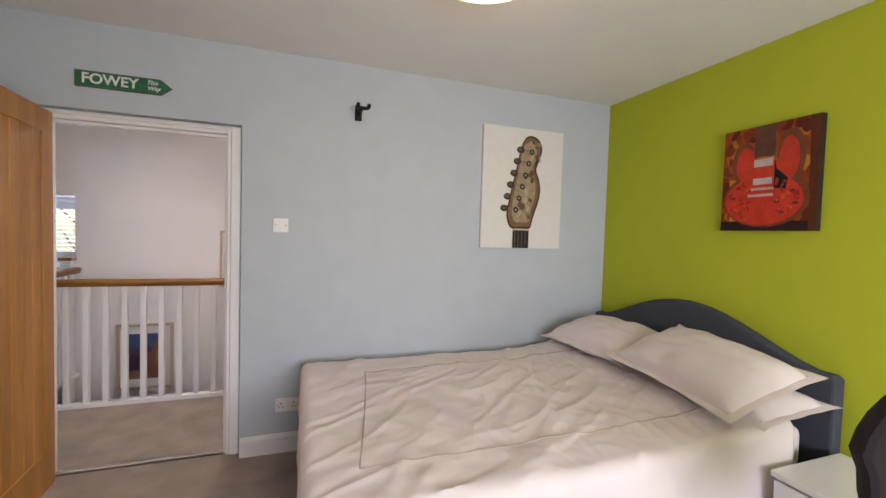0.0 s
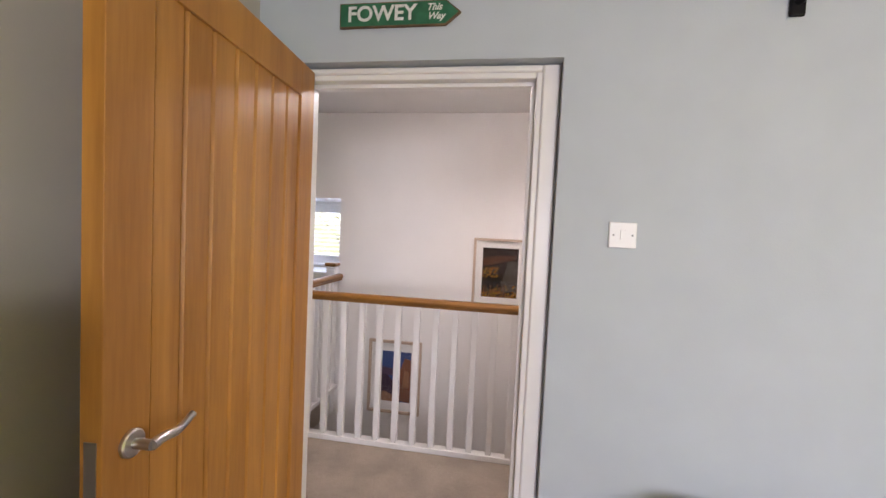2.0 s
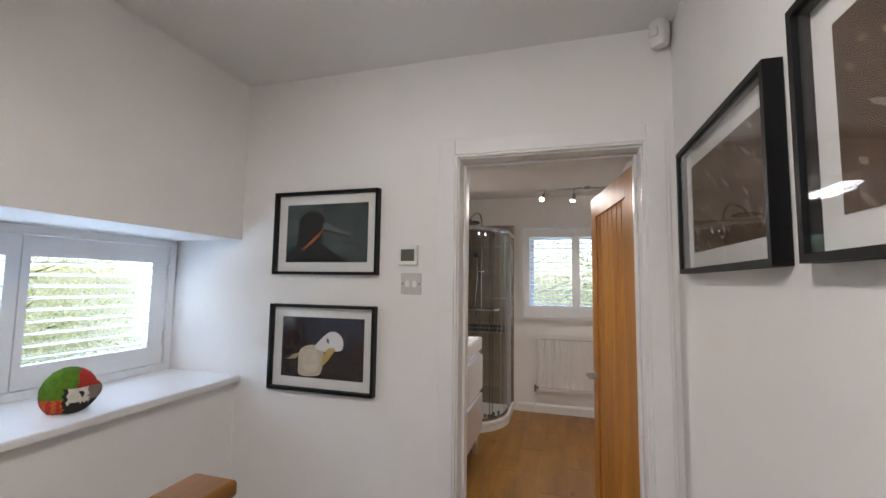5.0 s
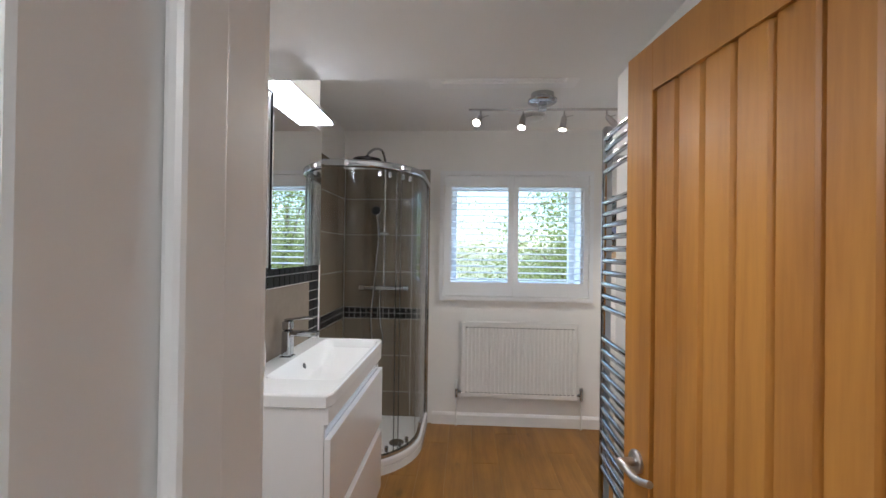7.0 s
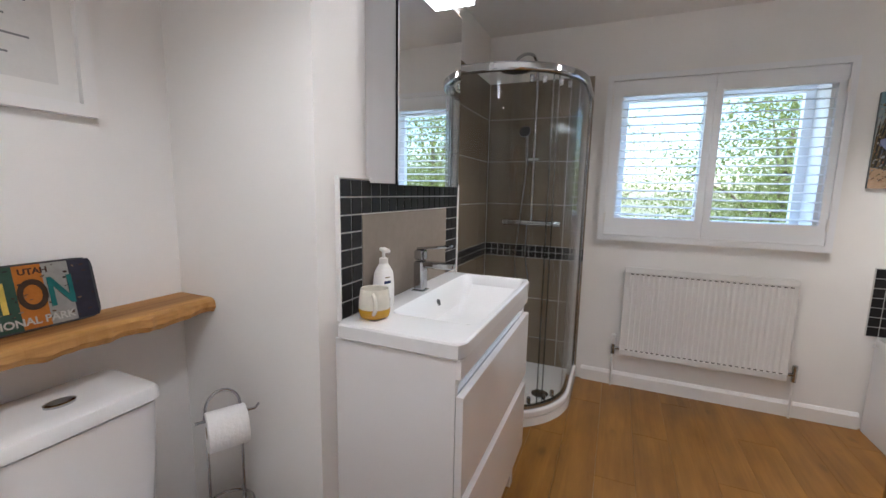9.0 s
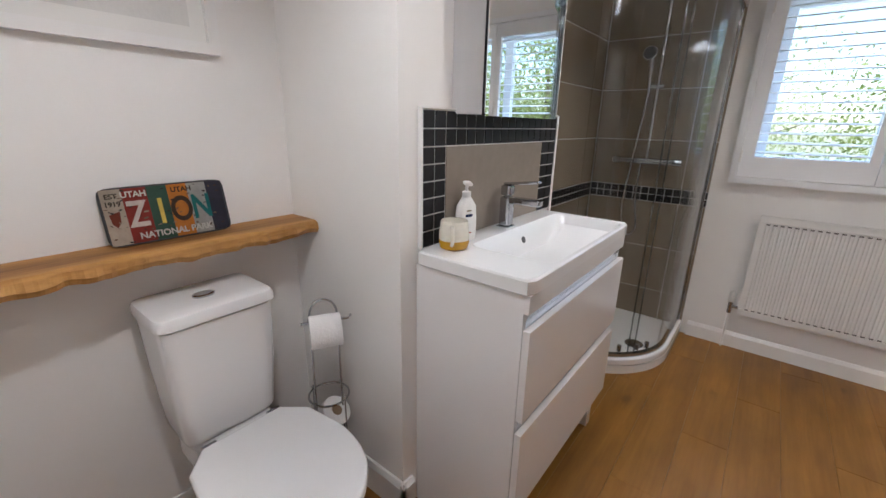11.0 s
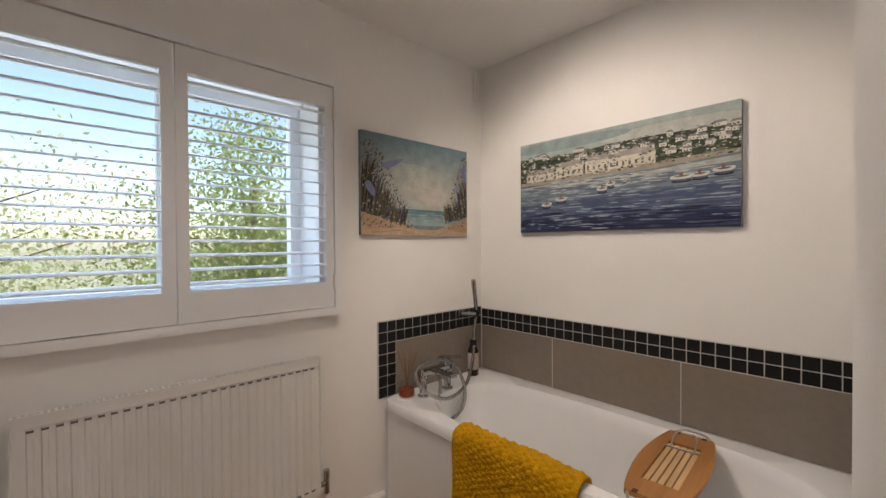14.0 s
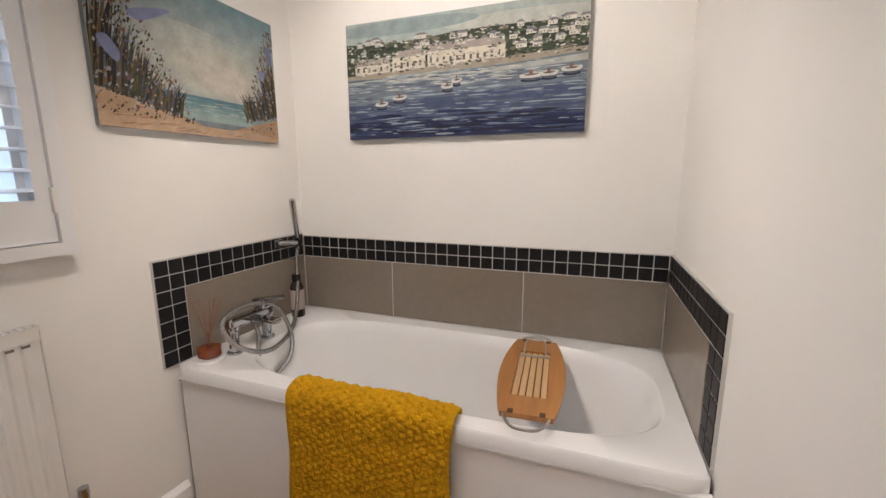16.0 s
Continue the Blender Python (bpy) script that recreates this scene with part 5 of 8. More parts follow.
def smoke_alarm():
    root = thing("smoke_alarm", "round white smoke alarm on the ceiling", "smoke alarm")
    cx, cy = -1.17, 4.06
    part("base", turned([(0.082, LH), (0.082, LH - 0.016)], cx, cy), PLASTIC, root)
    part("vent_ring", turned([(0.066, LH - 0.016), (0.066, LH - 0.026)], cx, cy), DARKMETAL, root)
    part("cover", turned([(0.080, LH - 0.026), (0.076, LH - 0.042), (0.040, LH - 0.052), (0.005, LH - 0.053)], cx, cy), PLASTIC, root)


smoke_alarm()


def spot_head(root, base, mouth, hot):
    b, m = Vector(base), Vector(mouth)
    d = (m - b).normalized()
    h = part("spot_head", tube(bmesh.new(), [b, b + d * 0.02, m - d * 0.022, m], [0.012, 0.019, 0.021, 0.027], 16), STEEL, root)
    part("lamp_face", tube(bmesh.new(), [m - d * 0.003, m + d * 0.0015], 0.0235, 16), hot, h)
    return h


HOT = glow("halogen_lamp_face", (1.0, 0.90, 0.76), 9.0)


def landing_spots():
    root = thing("ceiling_spotlight", "satin steel spotlight bar on the landing ceiling", "ceiling light")
    y = 3.70
    part("bar", boxes((-0.62, y - 0.012, LH - 0.05, 0.16, y + 0.012, LH - 0.038), bev=0.003), STEEL, root)
    part("mounting_plate", turned([(0.055, LH), (0.055, LH - 0.038)], -0.23, y, 24), STEEL, root)
    for k, x in enumerate((-0.55, -0.23 + 0.01, 0.10)):
        part("stem", bar((x, y, LH - 0.05), (x, y, LH - 0.075), 0.006), STEEL, root)
        spot_head(root, (x, y, LH - 0.072), (x + (0.03 if k else -0.03), y + 0.03, LH - 0.145), HOT)
        bulb("landing_spot", (x + (0.036 if k else -0.036), y + 0.036, LH - 0.19), LAND_W * (1.3, 0.55, 2.8)[k], COOL, 0.05, (None if k == 1 else (x + (1.0 if k else 0), y - 0.1, 0.2)), 165)


def parrot():
    """A felted bird's head ornament, one mesh in several colours."""
    bm = bmesh.new()
    bmesh.ops.create_icosphere(bm, subdivisions=4, radius=1.0)
    for v in bm.verts:
        x, y, z = v.co
        k = 1.0
        if x > 0.45 and z < 0.35:
            k = 1.0 + 0.25 * (x - 0.45) - 0.30 * max(0, -z)
        v.co = Vector((x * 0.075 * k, y * 0.058, (z if z > -0.72 else -0.72) * 0.068))
        v.co += v.co.normalized() * 0.002 * noise.noise(v.co * 160)
    cols = [(0.10, 0.22, 0.015), (0.50, 0.03, 0.02), (0.55, 0.13, 0.015), (0.68, 0.63, 0.55), (0.03, 0.025, 0.025), (0.24, 0.19, 0.15)]
    mats = [surf("felt", c, 1.0, var=0.2, scale=60, bump=0.4, bump_scale=260) for c in cols]
    for f in bm.faces:
        c = f.calc_center_median()
        x, z = c.x / 0.075, c.z / 0.068
        f.smooth = True
        if z > 0.25:
            f.material_index = 1 if x > 0.35 else 0
        elif x > 0.72:
            f.material_index = 5 if z > -0.25 else 4
        elif x > 0.05 and z > -0.32:
            f.material_index = 3 if (x - 0.5) ** 2 + (z - 0.02) ** 2 > 0.012 else 4
        elif x > -0.1:
            f.material_index = 4
        elif z < -0.15:
            f.material_index = 2 if int((x + 2) * 6) % 2 else 1
        else:
            f.material_index = 0
    ob = solid("bird_head_ornament", bm, mats[0], "green and red felt bird head ornament on the window board", "ornament")
    for m in mats[1:]:
        ob.data.materials.append(m)
    ob.matrix_basis = pose(1.16, 4.95, 1.034 + 0.0595, 0, 0, -38) @ Matrix.Diagonal((0.98, 1.0, 1.215, 1))


parrot()

landing_spots()

# ---------------------------------------------------------------- bathroom


def vanity():
    root = thing("vanity_unit", "white gloss vanity unit with two drawers", "vanity unit")
    x0, x1, yf, yb = 2.955, 3.80, 4.075, TK
    part("side_panel", boxes((x0, yf + 0.015, 0.0, x0 + 0.018, yb - 0.002, 0.946)), GLOSSCAB, root)
    part("side_panel", boxes((x1 - 0.018, yf + 0.015, 0.20, x1, yb - 0.002, 0.946)), GLOSSCAB, root)
    part("bottom_panel", boxes((x0 + 0.018, yf + 0.03, 0.20, x1 - 0.018, yb - 0.002, 0.22)), GLOSSCAB, root)
    part("back_panel", boxes((x0 + 0.018, yb - 0.02, 0.22, x1 - 0.018, yb - 0.002, 0.946)), GLOSSCAB, root)
    part("top_band", boxes((x0, yf, 0.892, x1, yf + 0.015, 0.946), bev=0.001), GLOSSCAB, root)
    for z0, z1 in ((0.555, 0.845), (0.205, 0.512)):
        d = part("drawer", boxes((x0, yf - 0.008, z0, x1, yf + 0.013, z1), bev=0.0015), GLOSSCAB, root)
        bm = bmesh.new()
        prism(bm, [(yf + 0.014, z1 - 0.01), (yf + 0.020, z1 - 0.004), (yf + 0.030, z1 + 0.030), (yf + 0.013, z1 + 0.044), (yf + 0.006, z1 + 0.042), (yf + 0.008, z1 + 0.036), (yf + 0.016, z1 + 0.018)], 0, x0 + 0.019, x1 - 0.019)
        part("finger_channel", bm, ALUMINIUM, d, "polished aluminium grip channel")
    part("foot", boxes((x1 - 0.05, yf + 0.03, 0, x1 - 0.008, yf + 0.07, 0.20), bev=0.003), GLOSSCAB, root)
    part("foot", boxes((x1 - 0.05, yb - 0.07, 0, x1 - 0.008, yb - 0.03, 0.20), bev=0.003), GLOSSCAB, root)


vanity()


def basin():
    root = thing("basin", "white ceramic inset basin on the vanity unit", "basin")
    cx, cy, hx, hy = 3.383, 4.268, 0.437, 0.200
    bx, by = 3.45, 4.232
    rows = [(cx, cy, hx - 0.004, hy - 0.004, 26, 0.946), (cx, cy, hx, hy, 26, 0.950), (cx, cy, hx, hy, 26, 0.986), (cx, cy, hx - 0.005, hy - 0.005, 26, 0.991),
            (bx, by, 0.345, 0.146, 16, 0.991), (bx, by, 0.340, 0.141, 16, 0.986), (bx, by - 0.003, 0.322, 0.128, 12, 0.950), (bx - 0.03, by - 0.004, 0.23, 0.108, 7, 0.895), (bx - 0.05, by - 0.005, 0.14, 0.08, 4, 0.878), (bx - 0.07, by - 0.015, 0.022, 0.022, 2, 0.875)]
    part("bowl", lofted(rows, 96, cap0=False), CERAMIC, root)
    part("waste", turned([(0.031, 0.877), (0.031, 0.883), (0.022, 0.888), (0.004, 0.889)], bx - 0.075, by - 0.02, 28), CHROME, root, "chrome click waste")
    part("overflow", moved(turned([(0.013, 0), (0.013, 0.003)], 0, 0, 20), pose(3.445, 4.355, 0.942, 70, 0, 0)), DARKMETAL, root)


basin()


def basin_tap():
    root = thing("basin_tap", "chrome square-bodied basin mixer tap", "tap")
    x, y, z = 3.415, 4.42, 0.991
    part("body", boxes((x - 0.024, y - 0.022, z, x + 0.024, y + 0.022, z + 0.118), bev=0.012, seg=4), CHROME, root)
    part("spout", boxes((x - 0.02, y - 0.14, z + 0.093, x + 0.02, y - 0.015, z + 0.117), bev=0.007, seg=3), CHROME, root)
    part("cartridge", boxes((x - 0.022, y - 0.02, z + 0.121, x + 0.022, y + 0.02, z + 0.16), bev=0.008, seg=3), CHROME, root)
    bm = boxes((-0.014, -0.13, -0.004, 0.014, 0.012, 0.006), bev=0.003)
    part("lever", moved(bm, pose(x, y, z + 0.164, -7, 0, 0)), CHROME, root)
    part("base_ring", boxes((x - 0.027, y - 0.025, z, x + 0.027, y + 0.025, z + 0.004)), CHROME, root)


basin_tap()


def soap_bottle():
    root = thing("soap_bottle", "white plastic hand soap pump bottle", "soap bottle")
    x, y, z = 3.16, 4.430, 0.991
    part("bottle", lofted([(x, y, 0.036, 0.024, 3, z), (x, y, 0.040, 0.027, 3, z + 0.008), (x, y, 0.042, 0.028, 2.6, z + 0.07), (x, y, 0.038, 0.026, 2.4, z + 0.115), (x, y, 0.022, 0.018, 2, z + 0.138), (x, y, 0.013, 0.013, 2, z + 0.145)], 32), PLASTIC, root)
    part("collar", turned([(0.0145, z + 0.145), (0.0145, z + 0.162), (0.009, z + 0.165)], x, y, 20), PLASTIC, root)
    part("pump", piped([(x, y, z + 0.163), (x, y, z + 0.188)], 0.005), PLASTIC, root)
    part("nozzle", moved(boxes((-0.012, -0.045, 0, 0.012, 0.014, 0.011), bev=0.004), pose(x, y, z + 0.186, 0, 0, -45)), PLASTIC, root)
    for k, (w, c, zz) in enumerate(((0.026, (0.015, 0.03, 0.09), 0.088), (0.018, (0.25, 0.2, 0.12), 0.104), (0.022, (0.35, 0.03, 0.02), 0.03))):
        bm = boxes((-w / 2, -0.0008, -0.0045 if k == 0 else -0.002, w / 2, 0.0, 0.0045 if k == 0 else 0.002))
        part("label_print", moved(bm, pose(x - 0.019, y - 0.0262, z + zz, 0, 0, -22)), paint(c), root)


soap_bottle()


def mug():
    root = thing("mug", "speckled white stoneware mug with a mustard yellow base", "mug")
    x, y, z = 3.05, 4.395, 0.991
    part("lower_glaze", turned([(0.034, z), (0.043, z + 0.004), (0.0475, z + 0.02), (0.0478, z + 0.031)], x, y, 36), surf("mustard_glaze", (0.52, 0.28, 0.015), 0.25, var=0.1), root)
    part("cup", turned([(0.0478, z + 0.031), (0.0475, z + 0.05), (0.043, z + 0.085), (0.0415, z + 0.09), (0.039, z + 0.088), (0.0435, z + 0.045), (0.04, z + 0.012)], x, y, 36), surf("cream_glaze", (0.72, 0.69, 0.59), 0.22, var=0.06, scale=70), root)
    pts = smoothpath([(x - 0.038, y - 0.02, z + 0.078), (x - 0.058, y - 0.038, z + 0.072), (x - 0.062, y - 0.042, z + 0.045), (x - 0.042, y - 0.024, z + 0.022)], 5)
    part("handle", piped(pts, 0.006), surf("cream_glaze", (0.72, 0.69, 0.59), 0.22, var=0.06), root)


mug()


def mirror_cabinet():
    root = thing("mirror_cabinet", "mirror-fronted bathroom cabinet with an LED strip on top", "mirror cabinet")
    x0, x1, y0, z0, z1 = 3.185, 3.712, 4.388, 1.392, 2.085
    bm = bmesh.new()
    prism(bm, [(3.118, TK - 0.002), (x0, y0 + 0.013), (x1, y0 + 0.013), (x1, TK - 0.002)], 2, z0 + 0.004, z1, bev=0.002)
    part("body", bm, surf("grey_white_cabinet", (0.55, 0.55, 0.55), 0.25, var=0.02), root)
    d = part("door", boxes((x0 - 0.003, y0 + 0.004, z0, x1 + 0.003, y0 + 0.011, z1)), BLACK, root)
    part("mirror", boxes((x0 - 0.001, y0, z0, x1 + 0.003, y0 + 0.0038, z1)), MIRROR, d)
    lampbody = part("lamp_bracket", boxes((3.142, 4.402, z1 + 0.009, 3.630, 4.415, z1 + 0.030), bev=0.002), CHROME, root)
    part("lamp_cover", boxes((3.138, 4.303, z1 + 0.0245, 3.634, 4.4015, z1 + 0.029), bev=0.001), CHROME, lampbody)
    part("lamp_arm", boxes((3.33, 4.402, z1, 3.43, 4.414, z1 + 0.009), bev=0.002), CHROME, lampbody)
    part("diffuser", boxes((3.14, 4.305, z1 + 0.010, 3.632, 4.4015, z1 + 0.024), bev=0.002), glow("led_diffuser", (0.97, 0.98, 1.0), 6.0), lampbody)


mirror_cabinet()


def toilet():
    root = thing("toilet", "white close-coupled ceramic toilet with its lid down", "toilet")
    cx, kx = 2.498, 2.488
    part("cistern", lofted([(kx, 4.900, 0.128, 0.085, 9, 0.445), (kx, 4.893, 0.136, 0.094, 9, 0.47), (kx, 4.888, 0.147, 0.104, 10, 0.66), (kx, 4.886, 0.153, 0.109, 11, 0.836)], 72), CERAMIC, root)
    lid = part("cistern_lid", lofted([(kx, 4.886, 0.152, 0.107, 11, 0.840), (kx, 4.884, 0.160, 0.114, 12, 0.843), (kx, 4.884, 0.160, 0.114, 12, 0.866), (kx, 4.884, 0.156, 0.110, 11, 0.875), (kx, 4.884, 0.148, 0.102, 10, 0.878), (kx, 4.884, 0.10, 0.06, 5, 0.8785)], 72), CERAMIC, root)
    part("flush_button", lofted([(kx - 0.005, 4.872, 0.030, 0.022, 2, 0.879), (kx - 0.005, 4.872, 0.030, 0.022, 2, 0.884), (kx - 0.005, 4.872, 0.024, 0.017, 2, 0.886)], 28), CHROME, lid, "chrome dual flush button")
    part("pan", lofted([(cx, 4.66, 0.115, 0.22, 3.2, 0.0), (cx, 4.66, 0.112, 0.215, 3.2, 0.03), (cx, 4.64, 0.115, 0.215, 3.0, 0.16), (cx, 4.60, 0.145, 0.235, 2.8, 0.30), (cx, 4.575, 0.172, 0.255, 2.6, 0.39), (cx, 4.57, 0.176, 0.258, 2.6, 0.425)], 56), CERAMIC, root)
    part("cistern_shelf", boxes((cx - 0.12, 4.76, 0.30, cx + 0.12, 5.0, 0.444), bev=0.03, seg=3), CERAMIC, root)
    def seat_outline(g):
        pts = []
        for k in range(40):
            a = math.pi * k / 39
            pts.append((cx + (0.197 + g) * math.cos(a), 4.56 - (0.268 + g) * math.sin(a) ** 0.9 if math.sin(a) > 1e-6 else 4.56))
        pts += [(cx - 0.180 - g, 4.70), (cx - 0.12, 4.775), (cx + 0.12, 4.775), (cx + 0.180 + g, 4.70)]
        return pts
    bm = bmesh.new()
    prism(bm, seat_outline(0.0), 2, 0.427, 0.442, bev=0.005)
    part("seat", bm, PLASTIC, root)
    bm = bmesh.new()
    prism(bm, seat_outline(0.003), 2, 0.444, 0.463, bev=0.007)
    part("seat_lid", bm, surf("white_seat_plastic", (0.81, 0.81, 0.82), 0.18, var=0.01), root)
    for s in (-1, 1):
        part("seat_hinge", bar((cx + s * 0.10 - 0.02, 4.778, 0.452), (cx + s * 0.10 + 0.02, 4.778, 0.452), 0.011), CHROME, root)


toilet()


def waney_shelf():
    bm = bmesh.new()
    N = 130
    rows = []
    for i in range(N + 1):
        x = LXB + 0.002 + i * (2.883 - LXB - 0.002) / N
        w = 0.016 * noise.noise(Vector((x * 5, 0, 0))) + 0.012 * noise.noise(Vector((x * 17, 3, 0))) + 0.006 * noise.noise(Vector((x * 45, 1, 0)))
        h = 0.009 * noise.noise(Vector((x * 9, 0, 4))) + 0.005 * noise.noise(Vector((x * 31, 0, 4)))
        rows.append([bm.verts.new(p) for p in ((x, TT - 0.001, 0.988), (x, 4.875 + w, 0.988 + h), (x, 4.862 + w * 1.4, 1.005 + h), (x, 4.868 + w, 1.024), (x, 4.882 + w, 1.032), (x, TT - 0.001, 1.032))])
    for a, b in zip(rows, rows[1:]):
        for j in range(6):
            bm.faces.new((a[j], a[(j + 1) % 6], b[(j + 1) % 6], b[j]))
    bm.faces.new(rows[0])
    bm.faces.new(rows[-1][::-1])
    solid("wall_shelf", bm, WANEY, "rough-edged oak shelf above the toilet", "shelf")


waney_shelf()


def plate_sign():
    root = thing("number_plate_sign", "collaged metal number plate sign leaning on the shelf", "sign")
    root.matrix_basis = pose(2.474, 4.972, 1.034, -12, 0, 0)
    w, h = 0.315, 0.158
    part("plate", lofted([(0, 0, w / 2, h / 2, 12, 0), (0, 0, w / 2, h / 2, 12, 0.002)], 64), DARKMETAL, root).matrix_basis = pose(0, 0, h / 2, 90, 0, 0)
    strips = [((0.36, 0.30, 0.24), 0.0, 0.155), ((0.20, 0.028, 0.022), 0.155, 0.345), ((0.035, 0.075, 0.055), 0.345, 0.51), ((0.44, 0.15, 0.025), 0.51, 0.68), ((0.30, 0.29, 0.27), 0.68, 0.85), ((0.03, 0.03, 0.045), 0.85, 1.0)]
    for c, a, b in strips:
        art(root, (-w / 2, -0.0025, 0), (w, 0, 0), (0, 0, h), (0, -1, 0), [(c, rect(0.02 + 0.96 * a, 0.03, 0.02 + 0.96 * b, 0.97))], "painted_strip")
    art(root, (-w / 2, -0.0033, 0), (w, 0, 0), (0, 0, h), (0, -1, 0), [((0.16, 0.035, 0.02), [(0.05, 0.55), (0.13, 0.6), (0.12, 0.4), (0.09, 0.33), (0.06, 0.4)])], "painted_patch")
    wear = []
    for k in range(90):
        wear.append((random.choice([(0.05, 0.03, 0.025), (0.14, 0.09, 0.06), (0.24, 0.18, 0.13), (0.03, 0.03, 0.03)]), disc(0.03 + 0.94 * random.random(), 0.05 + 0.9 * random.random(), 0.003 + 0.014 * random.random(), 0.004 + 0.02 * random.random(), 6, random.random() * 3)))
    art(root, (-w / 2, -0.0037, 0), (w, 0, 0), (0, 0, h), (0, -1, 0), wear, "scuffs")
    cols = {"Z": (0.50, 0.42, 0.38), "I": (0.60, 0.44, 0.09), "O": (0.05, 0.03, 0.02), "N": (0.02, 0.13, 0.13)}
    for ch, a in zip("ZION", (0.25, 0.43, 0.595, 0.765)):
        lettering(ch, root, pose((a - 0.5) * w, -0.0062, h * 0.50, 90, 0, 0), 0.098, paint(cols[ch]), sx=0.72)
    for txt, a, b, s, c in (("UTAH", 0.25, 0.86, 0.022, (0.6, 0.56, 0.5)), ("UTAH", 0.62, 0.87, 0.020, (0.06, 0.03, 0.02)), ("NATIONAL PARK", 0.52, 0.135, 0.024, (0.5, 0.47, 0.43)), ("EST", 0.09, 0.85, 0.018, (0.05, 0.04, 0.03)), ("1919", 0.09, 0.72, 0.018, (0.05, 0.04, 0.03))):
        lettering(txt, root, pose((a - 0.5) * w, -0.0062, h * b, 90, 0, 0), s, paint(c))


plate_sign()


def white_frame():
    text = [((0.70, 0.69, 0.67), rect(0, 0, 1, 1))]
    random.seed(5)
    for r in range(6):
        a = 0.12
        while a < 0.85:
            w = 0.05 + random.random() * 0.12
            text.append(((0.25, 0.25, 0.26), rect(a, 0.16 + r * 0.13, min(0.9, a + w), 0.175 + r * 0.13)))
            a += w + 0.04
    framed("framed_print", 0, 2.08, 2.685, 1.547, 2.0, TT, -1, 0.025, 0.03, GLOSS, True, (2.15, 2.615, 1.615, 1.93), "white framed print of handwritten lines above the toilet", text, glazed=False)


white_frame()


STAND = pose(2.787, 4.74, 0, 0, 0, -30) @ pose(-2.80, -4.80, 0)


def roll_stand():
    root = thing("toilet_roll_stand", "chrome wire toilet roll stand with rolls", "toilet roll stand")
    cx, cy = 2.80, 4.80
    part("base_ring", piped([(cx + 0.075 * math.cos(a), cy + 0.075 * math.sin(a), 0.006) for a in [2 * math.pi * k / 28 for k in range(28)]], 0.004, 8, True), CHROME, root)
    part("upper_ring", piped([(cx + 0.07 * math.cos(a), cy + 0.07 * math.sin(a), 0.43) for a in [2 * math.pi * k / 28 for k in range(28)]], 0.0035, 8, True), CHROME, root)
    arch = [(cx - 0.045, cy, 0.006), (cx - 0.045, cy, 0.745)] + [(cx - 0.045 * math.cos(a), cy, 0.745 + 0.055 * math.sin(a)) for a in [math.pi * k / 10 for k in range(1, 10)]] + [(cx + 0.045, cy, 0.745), (cx + 0.045, cy, 0.006)]
    part("frame_wire", piped(arch, 0.004), CHROME, root)
    for a in (-0.8, 0.8, 2.4, 3.9):
        x, y = cx + 0.07 * math.cos(a), cy + 0.07 * math.sin(a)
        up = part("upright", bar((x, y, 0.006), (x, y, 0.44), 0.003), CHROME, root)
        part("ball", turned([(0.001, 0.435), (0.0065, 0.440), (0.0065, 0.444), (0.001, 0.449)], x, y, 12), CHROME, up)
    part("roll_arm", piped([(cx - 0.075, cy - 0.055, 0.747), (cx + 0.075, cy - 0.055, 0.747), (cx + 0.085, cy - 0.055, 0.759)], 0.004), CHROME, root)
    root.matrix_basis = STAND
    for s in (-1, 1):
        part("arm_clip", piped([(cx + s * 0.045, cy, 0.747), (cx + s * 0.055, cy - 0.055, 0.747)], 0.003), CHROME, root)


roll_stand()


def paper_roll(m, label):
    bm = bmesh.new()
    lathe(bm, [(0.020, -0.05), (0.052, -0.05), (0.054, -0.048), (0.054, 0.048), (0.052, 0.05), (0.020, 0.05), (0.020, -0.05)], 0, 0, 32, cap=False)
    ob = solid("toilet_roll", bm, PAPER, label, "toilet roll")
    part("core", turned([(0.0195, -0.0495), (0.0195, 0.0495)], 0, 0, 20), surf("cardboard_core", (0.30, 0.22, 0.15), 0.9), ob)
    ob.matrix_basis = m
    return ob


paper_roll(STAND @ pose(2.80, 4.745, 0.712, 0, 90, 0), "white toilet roll on the stand's arm")
paper_roll(pose(2.787, 4.74, 0.335, 38, 12, 0), "spare white toilet roll in the stand")
paper_roll(pose(2.787, 4.74, 0.062), "spare white toilet roll at the bottom of the stand")

# shower


def quad_path(inset, y_end=TS, x_end=TB):
    r = 0.495 - inset
    cx, cy = 4.682, 4.43
    pts = [(cx - r, y_end), (cx - r, cy)]
    pts += [(cx - r * math.cos(a), cy - r * math.sin(a)) for a in [math.pi / 2 * k / 20 for k in range(1, 20)]]
    pts += [(cx, cy - r), (x_end, cy - r)]
    return pts


def ribbon(bm, path, t, z0, z1):
    """An upright band along a plan path, t thick to its inner side."""
    out = []
    for i, p in enumerate(path):
        a, b = path[max(0, i - 1)], path[min(len(path) - 1, i + 1)]
        d = Vector((b[0] - a[0], b[1] - a[1])).normalized()
        n = Vector((-d.y, d.x))
        out.append((Vector(p), Vector(p) + n * t))
    prev = None
    first = last = None
    for o, i in out:
        q = [bm.verts.new((o.x, o.y, z0)), bm.verts.new((o.x, o.y, z1)), bm.verts.new((i.x, i.y, z1)), bm.verts.new((i.x, i.y, z0))]
        if prev:
            for k in range(4):
                f = bm.faces.new((prev[k], q[k], q[(k + 1) % 4], prev[(k + 1) % 4]))
                f.smooth = k in (0, 2)
        else:
            first = q
        prev = q
    bm.faces.new(first)
    bm.faces.new(prev[::-1])
    return bm


